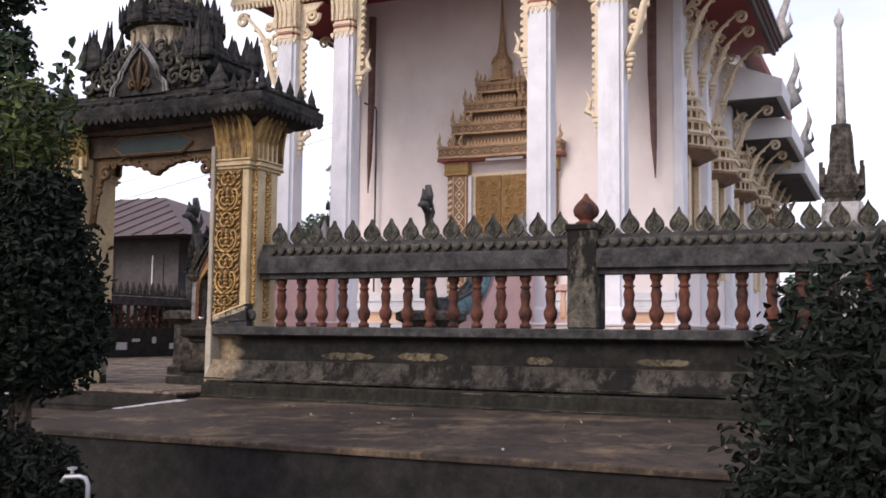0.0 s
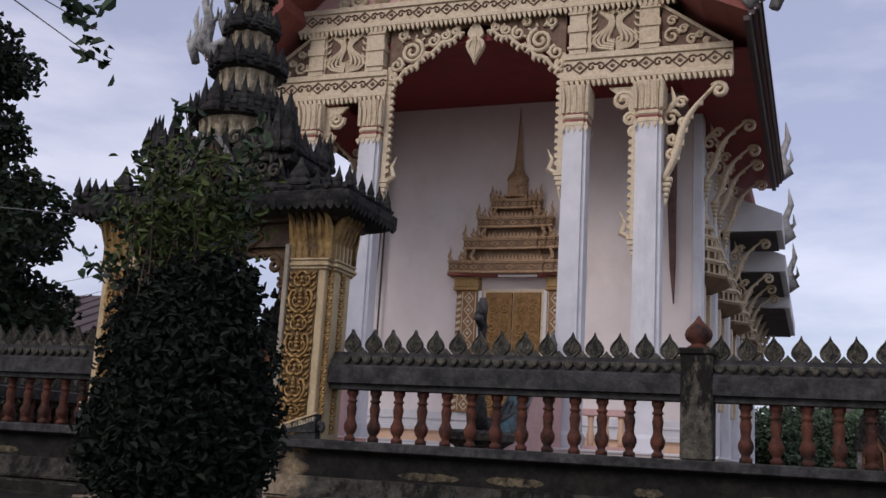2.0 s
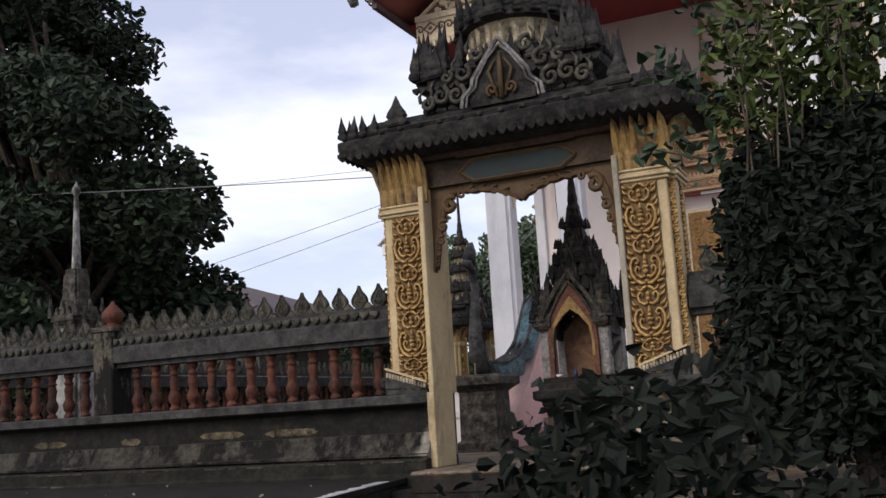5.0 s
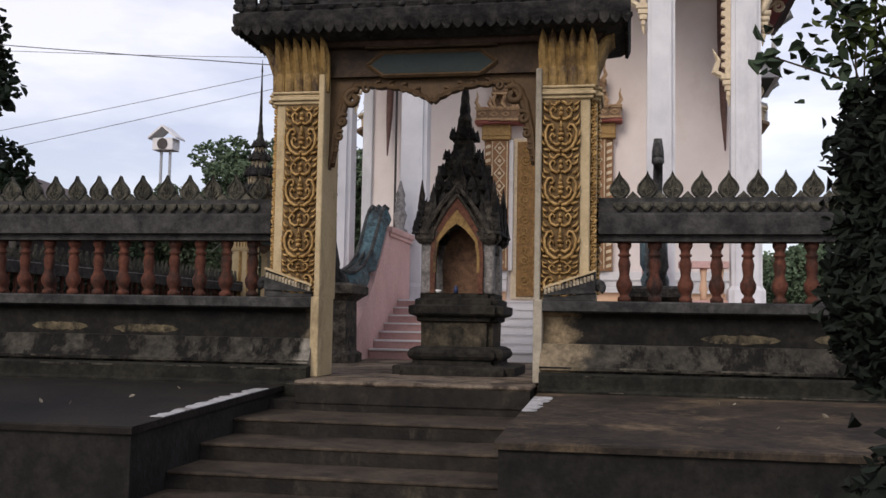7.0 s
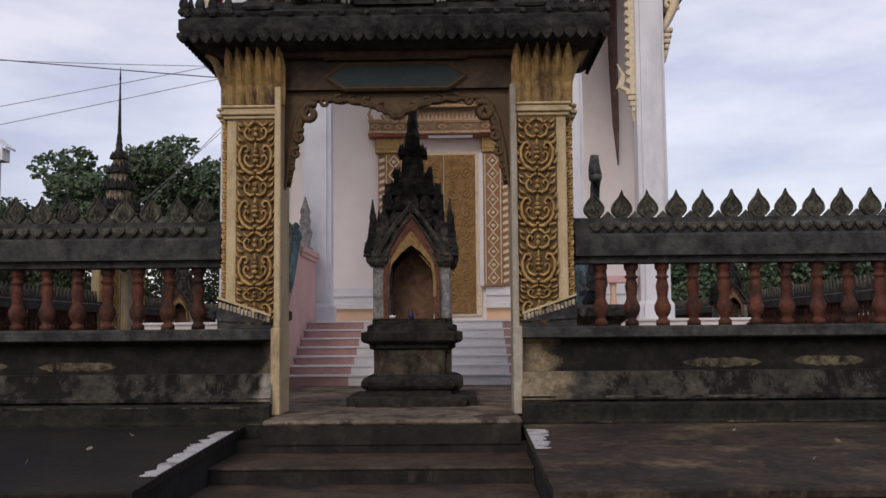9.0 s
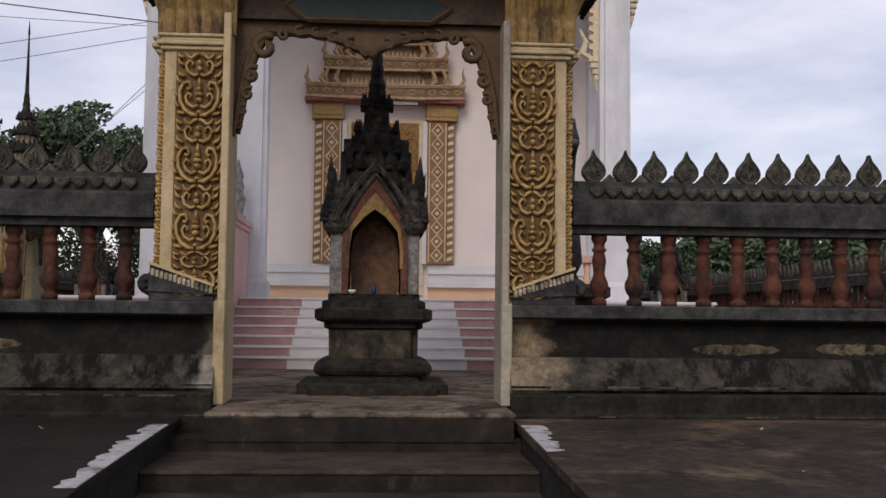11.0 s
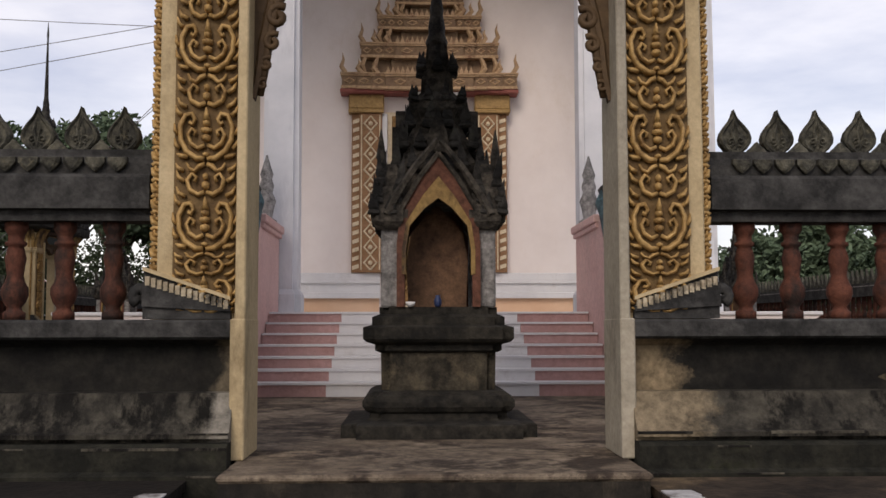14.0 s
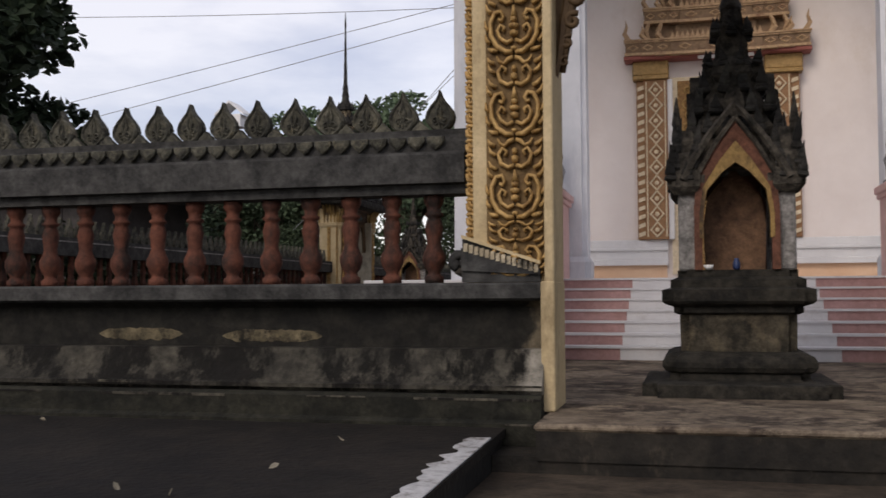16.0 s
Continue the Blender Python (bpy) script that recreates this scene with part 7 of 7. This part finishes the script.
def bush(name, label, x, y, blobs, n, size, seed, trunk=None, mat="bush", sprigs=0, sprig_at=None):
    rg = np.random.default_rng(seed)
    root = thing(name, label, "bush", (x, y, GROUND))
    bm = B()
    top = trunk if trunk else 0.2
    limb(bm, (x, y, GROUND - 0.05), (x, y, top), 0.06 if trunk else 0.04, 0.035, 0.03, rg)
    for k in range(7):
        a = k * 2.4
        bx = blobs[k % len(blobs)]
        limb(bm, (x, y, GROUND + (top - GROUND) * (0.45 + 0.07 * k)), (bx[0] + 0.5 * bx[3] * math.cos(a), bx[1] + 0.5 * bx[4] * math.sin(a), bx[2] + 0.3 * bx[5]), 0.022, 0.008, 0.04, rg, 5)
    part("trunk", bm, "bark", root)
    pts = blob_points(rg, n, blobs, 0.45)
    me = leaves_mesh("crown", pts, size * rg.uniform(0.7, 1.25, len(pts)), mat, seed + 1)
    ob = new("crown", me)
    hang(ob, root)
    tagged(ob, "dense dark green leaves", kind="stuff")
    if sprigs:
        sp = []
        bm = B()
        sx, sy, sz, sr, sh = sprig_at
        for k in range(sprigs):
            a, rr = rg.uniform(0, 6.28), sr * rg.random() ** 0.5
            p0 = np.array((sx + rr * math.cos(a), sy + rr * math.sin(a), sz))
            p1 = p0 + np.array((rg.normal() * 0.10, rg.normal() * 0.10, sh * rg.uniform(0.35, 1.0)))
            limb(bm, p0 - np.array((0, 0, 0.25)), p1, 0.005, 0.002, 0.02, rg, 4)
            for j in range(38):
                sp.append(p0 + (p1 - p0) * rg.uniform(0.0, 1.05) + rg.normal(size=3) * 0.07)
        part("sprig_stem", bm, "bark", root)
        ob = new("young_leaves", leaves_mesh("young_leaves", np.array(sp), size * rg.uniform(0.7, 1.25, len(sp)), "newleaf", seed + 5))
        hang(ob, root)
        tagged(ob, "fresh yellow-green shoots", kind="stuff")
    return root


BX, BY = 3.28, -4.95
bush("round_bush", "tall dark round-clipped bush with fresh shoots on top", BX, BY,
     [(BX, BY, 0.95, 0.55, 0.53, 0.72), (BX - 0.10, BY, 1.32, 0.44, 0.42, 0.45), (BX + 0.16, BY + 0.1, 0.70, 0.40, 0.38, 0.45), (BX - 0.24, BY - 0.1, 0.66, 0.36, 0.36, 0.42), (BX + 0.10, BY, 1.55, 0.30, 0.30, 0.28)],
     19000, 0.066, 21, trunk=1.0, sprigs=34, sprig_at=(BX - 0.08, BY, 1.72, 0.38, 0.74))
# long arching shoots on the bush
shoots = thing("bush_shoots", "arching leafy shoots of the clipped bush", "bush", (BX - 0.3, BY, GROUND))
rgs = np.random.default_rng(17)
bm = B()
spots = []
for a0, a1 in (((-0.30, 0.0, 1.55), (-0.82, -0.05, 1.72)), ((-0.30, 0.0, 1.75), (-0.72, -0.1, 2.12)), ((-0.25, 0.1, 1.95), (-0.58, 0.05, 2.45)), ((0.0, 0.0, 2.1), (-0.25, 0.0, 2.75)), ((0.2, 0.0, 2.0), (0.28, 0.0, 2.5))):
    p0, p1 = np.array(a0) + (BX, BY, 0), np.array(a1) + (BX, BY, 0)
    limb(bm, p0, p1, 0.008, 0.003, 0.02, rgs, 6)
    for q in range(52):
        spots.append(p0 + (p1 - p0) * (0.1 + 0.93 * q / 51) + rgs.normal(size=3) * 0.055)
limb(bm, (BX - 0.05, BY, GROUND - 0.02), (BX - 0.1, BY, 1.9), 0.03, 0.01, 0.03, rgs, 6)
part("stem", bm, "bark", shoots)
ob = new("shoot_leaves", leaves_mesh("shoot_leaves", np.array(spots), 0.078 * rgs.uniform(0.7, 1.2, len(spots)), "tree", 19, shape=(1.0, 0.66)))
hang(ob, shoots)
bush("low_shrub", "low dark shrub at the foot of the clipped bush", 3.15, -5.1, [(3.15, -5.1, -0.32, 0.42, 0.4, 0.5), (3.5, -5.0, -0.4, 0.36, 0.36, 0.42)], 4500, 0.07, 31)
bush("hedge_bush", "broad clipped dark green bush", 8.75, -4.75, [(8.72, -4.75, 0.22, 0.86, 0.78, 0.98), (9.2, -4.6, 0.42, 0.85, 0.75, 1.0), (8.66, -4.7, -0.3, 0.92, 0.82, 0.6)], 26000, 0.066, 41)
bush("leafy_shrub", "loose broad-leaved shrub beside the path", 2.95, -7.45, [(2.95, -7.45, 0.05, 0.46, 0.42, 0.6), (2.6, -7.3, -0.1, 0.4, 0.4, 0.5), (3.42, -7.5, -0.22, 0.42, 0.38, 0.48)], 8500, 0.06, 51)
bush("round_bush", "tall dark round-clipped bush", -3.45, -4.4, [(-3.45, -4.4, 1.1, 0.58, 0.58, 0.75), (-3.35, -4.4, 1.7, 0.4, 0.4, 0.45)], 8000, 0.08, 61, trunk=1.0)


def tree(name, label, x, y, z0, blobs, n, size, seed, trunk_r, fork_z, mat="tree", thin=0.42):
    rg = np.random.default_rng(seed)
    root = thing(name, label, "tree", (x, y, z0))
    bm = B()
    limb(bm, (x, y, z0 - 0.1), (x, y, fork_z), trunk_r, trunk_r * 0.7, 0.1, rg, 7)
    for b in blobs:
        limb(bm, (x, y, fork_z - rg.uniform(0, 0.8)), (b[0], b[1], b[2]), trunk_r * thin, trunk_r * thin * 0.2, 0.3, rg, 6)
    part("trunk", bm, "bark", root)
    pts = blob_points(rg, n, blobs, 0.5)
    ob = new("crown", leaves_mesh("crown", pts, size * rg.uniform(0.7, 1.3, len(pts)), mat, seed + 1, shape=(1.0, 0.62)))
    hang(ob, root)
    tagged(ob, "uneven dark leafy crown", kind="stuff")
    return root


def clumps(rg, cx, cy, cz, r, h, k, lo, hi):
    out = []
    for _ in range(k):
        v = rg.normal(size=3)
        v /= np.linalg.norm(v)
        f = rg.random() ** 0.45
        s = rg.uniform(lo, hi)
        out.append((cx + v[0] * r * f, cy + v[1] * r * f, cz + v[2] * h * f, s, s, s * 0.7))
    return out


rg0 = np.random.default_rng(5)
tree("shade_tree", "large dark leafy shade tree beyond the fence", -14.4, 8.6, GROUND, clumps(rg0, -14.3, 8.6, 5.2, 4.3, 3.6, 62, 0.8, 1.4) + clumps(rg0, -16.6, 8.6, 9.6, 3.8, 4.4, 55, 0.8, 1.5), 56000, 0.24, 71, 0.34, 3.6)
# the tree whose limb hangs over the gate
rg1 = np.random.default_rng(6)
# the wide crown is out of view, added to shade the left terrace
hang_blobs = clumps(rg1, -6.0, -4.8, 10.8, 3.8, 1.4, 44, 0.9, 1.3) + [(-3.6, -3.5, 8.6, 0.9, 0.6, 0.5), (-0.6, -3.5, 6.4, 0.5, 0.4, 0.35), (0.62, -3.5, 4.6, 0.24, 0.2, 0.4), (0.97, -3.5, 4.1, 0.2, 0.18, 0.36), (1.12, -3.5, 3.75, 0.12, 0.12, 0.2)]
tree("overhanging_tree", "leafy tree with a limb hanging over the gate path, unseen crown added for shade", -7.6, -3.6, GROUND, hang_blobs, 19000, 0.14, 81, 0.14, 9.0, thin=0.16)
rg2 = np.random.default_rng(7)
for k, (x, y, zc, r, h) in enumerate(((-17, 41, 7.0, 3.6, 3.4), (-13.2, 40, 7.0, 3.0, 3.0), (-10.6, 41, 6.2, 2.4, 2.6), (-20.8, 42, 5.4, 3.0, 2.6), (-5.5, 44, 4.8, 2.4, 2.0), (-25, 46, 4.0, 3, 1.6), (-9.5, 47, 6.0, 2.4, 3.2),
                                     (17, 38, 3.4, 3.0, 2.2), (23, 40, 3.6, 3.0, 2.2), (29, 42, 4.5, 3.4, 2.8), (36, 44, 3.6, 3.4, 2.2), (13.5, 45, 2.6, 2.4, 1.8), (21, 30, 2.0, 2.0, 1.5), (-29, 38, 3.4, 2.2, 1.6), (-34, 48, 4.0, 3.2, 2.0), (44, 46, 3.6, 3.4, 2.2), (8.2, 50, 2.2, 2.2, 1.8), (4.9, 47, 2.0, 1.8, 2.0), (6.6, 45, 1.8, 1.7, 1.8), (10.8, 47, 2.4, 2.2, 2.0), (13.0, 50, 2.8, 2.2, 2.0), (15.5, 46, 2.4, 2.4, 2.0), (19.5, 47, 2.6, 2.4, 2.0), (26, 48, 2.6, 2.6, 2.0), (32.5, 50, 2.8, 2.6, 2.0), (40, 52, 2.8, 2.8, 2.2))):
    tree("distant_tree", "round green tree beyond the courtyard", x, y, GROUND, clumps(rg2, x, y, zc, r, h, 34, 0.8, 1.4), 9000, 0.29, 100 + k, 0.2, zc - h, "fartree")
bush("thin_shrub", "thin wispy shrub behind the fence", -15.2, 24, [(-15.2, 24, 3.6, 0.5, 0.5, 1.0), (-15.6, 24, 2.6, 0.7, 0.7, 0.9)], 700, 0.2, 91, trunk=3.2, mat="tree")

for k, (x, y, top, w) in enumerate(((-11.8, 2.6, 1.9, 1.0), (-12.2, 5.4, 2.1, 1.2), (-11.9, 8.4, 1.8, 1.2), (-12.4, 11.6, 2.2, 1.3), (-12.0, 15.0, 1.9, 1.3), (-12.6, 18.6, 2.2, 1.4), (-12.2, 22.6, 2.0, 1.4), (-12.8, 27, 2.2, 1.5), (-17.2, 36, 4.4, 1.7), (-14.9, 36.6, 4.8, 1.8), (-12.6, 36.2, 4.9, 1.8), (-10.4, 36.6, 4.6, 1.7),
                                   (12.0, 9.0, 1.2, 1.1), (12.4, 14.0, 1.4, 1.3), (12.2, 19.0, 1.2, 1.3), (12.8, 24.5, 1.5, 1.4), (12.4, 30, 1.6, 1.4), (13.5, 36, 1.8, 1.5), (16, 26, 1.4, 1.4), (19, 33, 1.6, 1.5))):
    tagged(bush("hedge_shrub", "dusty green shrub outside the side fence", x, y, [(x, y, (top + GROUND) / 2, w * 0.8, w, (top - GROUND) / 2), (x - 0.2, y + w * 0.8, (top + GROUND) / 2 - 0.2, w * 0.7, w * 0.8, (top - GROUND) / 2 - 0.2)], 3900, 0.19, 200 + k, mat="hedge"), group="shrubs outside the fence")

# ---- buildings and poles beyond the fence ----
def hip_hall(name, label, x0, x1, y0, y1, wall_h, eave, ridge_h, roofmat, wallmat):
    root = thing(name, label, "building", ((x0 + x1) / 2, (y0 + y1) / 2, GROUND))
    bm = B()
    box(bm, x0, x1, y0, y1, GROUND, wall_h)
    part("wall", bm, wallmat, root)
    bm = B()
    ex0, ex1, ey0, ey1 = x0 - eave, x1 + eave, y0 - eave, y1 + eave
    ym, ins = (y0 + y1) / 2, (y1 - y0) / 2 + eave
    v = [bm.verts.new(p) for p in ((ex0, ey0, wall_h), (ex1, ey0, wall_h), (ex1, ey1, wall_h), (ex0, ey1, wall_h), (ex0 + ins, ym, ridge_h), (ex1 - ins, ym, ridge_h))]
    for f in ((0, 1, 5, 4), (1, 2, 5), (2, 3, 4, 5), (3, 0, 4), (3, 2, 1, 0)):
        bm.faces.new([v[i] for i in f])
    roof = part("roof", bm, roofmat, root)
    for k in range(22):
        bm = B()
        x = ex0 + (ex1 - ex0) * (k + 0.5) / 22
        f = min(1.0, (x - ex0) / ins, (ex1 - x) / ins)
        tube(bm, [(x, ey0, wall_h + 0.04), (x, ey0 + (ym - ey0) * f, wall_h + (ridge_h - wall_h) * f + 0.04)], 0.05, 4)
        part("roof_rib", bm, roofmat, roof)
    n = max(3, int((x1 - x0) / 3))
    for k in range(n):
        x = x0 + (k + 0.5) * (x1 - x0) / n
        bm = B()
        box(bm, x - 0.7, x + 0.7, y0 - 0.06, y0 + 0.02, GROUND + 1.4, wall_h - 0.9)
        win = part("window", bm, "greywall", root)
        bm = B()
        box(bm, x - 0.03, x + 0.03, y0 - 0.1, y0 - 0.06, GROUND + 1.4, wall_h - 0.9)
        box(bm, x - 0.75, x + 0.75, y0 - 0.12, y0 - 0.06, GROUND + 1.28, GROUND + 1.4)
        part("window_bar", bm, "farwhite", win)
    return root


hip_hall("assembly_hall", "low dark hall under a broad brown hipped roof", -53, -26.2, 33, 46, 5.6, 2.0, 8.9, "rooftile", "greywall")
hip_hall("white_house", "white house under a faded red-brown roof", -29.5, -23.0, 52, 60, 3.0, 0.8, 5.6, "brownroof", "farwhite")
hip_hall("grey_house", "dark grey house with white window frames", 5.0, 13.0, 58, 66, 4.6, 0.6, 5.6, "rooftile", "greywall")
hip_hall("white_house", "long white house with pale roof among trees", 27, 36.0, 52, 60, 2.6, 0.6, 4.2, "farwhite", "farwhite")

tower = thing("loudspeaker_tower", "twin steel poles with a roofed speaker box on top", "tower", (-32, 60, GROUND))
for dx in (-0.35, 0.35):
    bm = B()
    tube(bm, [(-32 + dx, 60, GROUND - 0.1), (-32 + dx, 60, 13.0)], 0.11, 8)
    part("pole", bm, "metal", tower)
bm = B()
box(bm, -32.8, -31.2, 59.4, 60.6, 12.8, 13.7, 0.03)
part("speaker_box", bm, "farwhite", tower)
bm = B()
prism_y(bm, [(-33.1, 13.6), (-32, 14.5), (-30.9, 13.6), (-30.9, 13.75), (-32, 14.65), (-33.1, 13.75)], 59.2, 60.8)
part("box_roof", bm, "farwhite", tower)
bm = B()
lathe(bm, 0, 0, [(0.42, 0), (0.3, 0.25), (0.1, 0.45)], 12)
horn = part("horn", bm, "greywall", tower)
horn.matrix_basis = T((-32, 59.35, 13.25)) @ Matrix.Rotation(math.pi / 2, 4, "X") @ Matrix.Rotation(math.pi, 4, "X")

for k, (a, b, sag) in enumerate((((-40, 25, 12.3), (3, 25, 9.7), 0.6), ((-40, 25, 4.6), (3, 25, 12.0), 0.25), ((-40, 25, 3.5), (3, 25, 11.7), 0.25), ((-34, 6.0, 8.6), (-2, 6.0, 4.5), 0.3),
                                  ((-13, 25, 2.9), (-4, 25, 10.9), 0.05), ((-12.6, 25, 2.7), (-4, 25, 11.6), 0.05))):
    bm = B()
    pts = []
    for i in range(17):
        f = i / 16
        pts.append(tuple(Vector(a).lerp(Vector(b), f) - Vector((0, 0, sag * 4 * f * (1 - f)))))
    tube(bm, pts, 0.009 if k == 3 else 0.012, 5)
    tagged(part("overhead_cable", bm, "cable", None), "thin grey overhead cable", "cable", "overhead cables")

# ---- offerings and fallen leaves ----
cup = thing("offering_jar", "small blue glazed jar on the shrine sill", "jar", (0.06, 1.38, 0.86))
bm = B()
lathe(bm, 0.06, 1.38, [(0.018, 0.86), (0.026, 0.875), (0.027, 0.905), (0.015, 0.93), (0.018, 0.94)], 10)
MAT["blueglaze"] = material("blue_glaze", (0.02, 0.032, 0.09), (0.035, 0.055, 0.13), 20, 0.3, 0)
part("jar_body", bm, "blueglaze", cup, "", True)
for x, y in ((-0.13, 1.36),):
    c = thing("offering_bowl", "small white bowl on the shrine sill", "bowl", (x, y, 0.86))
    bm = B()
    lathe(bm, x, y, [(0.016, 0.86), (0.03, 0.875), (0.036, 0.895), (0.030, 0.893), (0.02, 0.88)], 10)
    part("bowl_body", bm, "farwhite", c, "", True)
rgl = np.random.default_rng(44)
lit = []
for k in range(46):
    s = -1 if k % 2 else 1
    lit.append((s * rgl.uniform(1.6, 8.0), rgl.uniform(-3.0, -0.35), 0.0))
    lit[-1] = (*lit[-1][:2], terrace_z(lit[-1][1]) + 0.012)
ob = new("fallen_leaves", leaves_mesh("fallen_leaves", np.array(lit), rgl.uniform(0.03, 0.06, len(lit)), "litter", 45, fold=0.08))
tagged(ob, "few dry fallen leaves on the terrace", "leaf litter", kind="stuff")

# a garden tap beside the clipped bush
tap = thing("garden_tap", "bent galvanised pipe tap standing beside the clipped bush", "tap", (4.0, -5.05, GROUND))
bm = B()
tube(bm, [(4.0, -5.05, GROUND - 0.05), (4.0, -5.05, -0.26), (3.985, -5.06, -0.22), (3.95, -5.07, -0.21), (3.86, -5.10, -0.215), (3.84, -5.11, -0.25)], 0.016, 8)
part("pipe", bm, "metal", tap, "", True)
bm = B()
lathe(bm, 3.90, -5.085, [(0.012, -0.20), (0.012, -0.17), (0.03, -0.168), (0.03, -0.155), (0.008, -0.15)], 10)
part("valve", bm, "metal", tap)
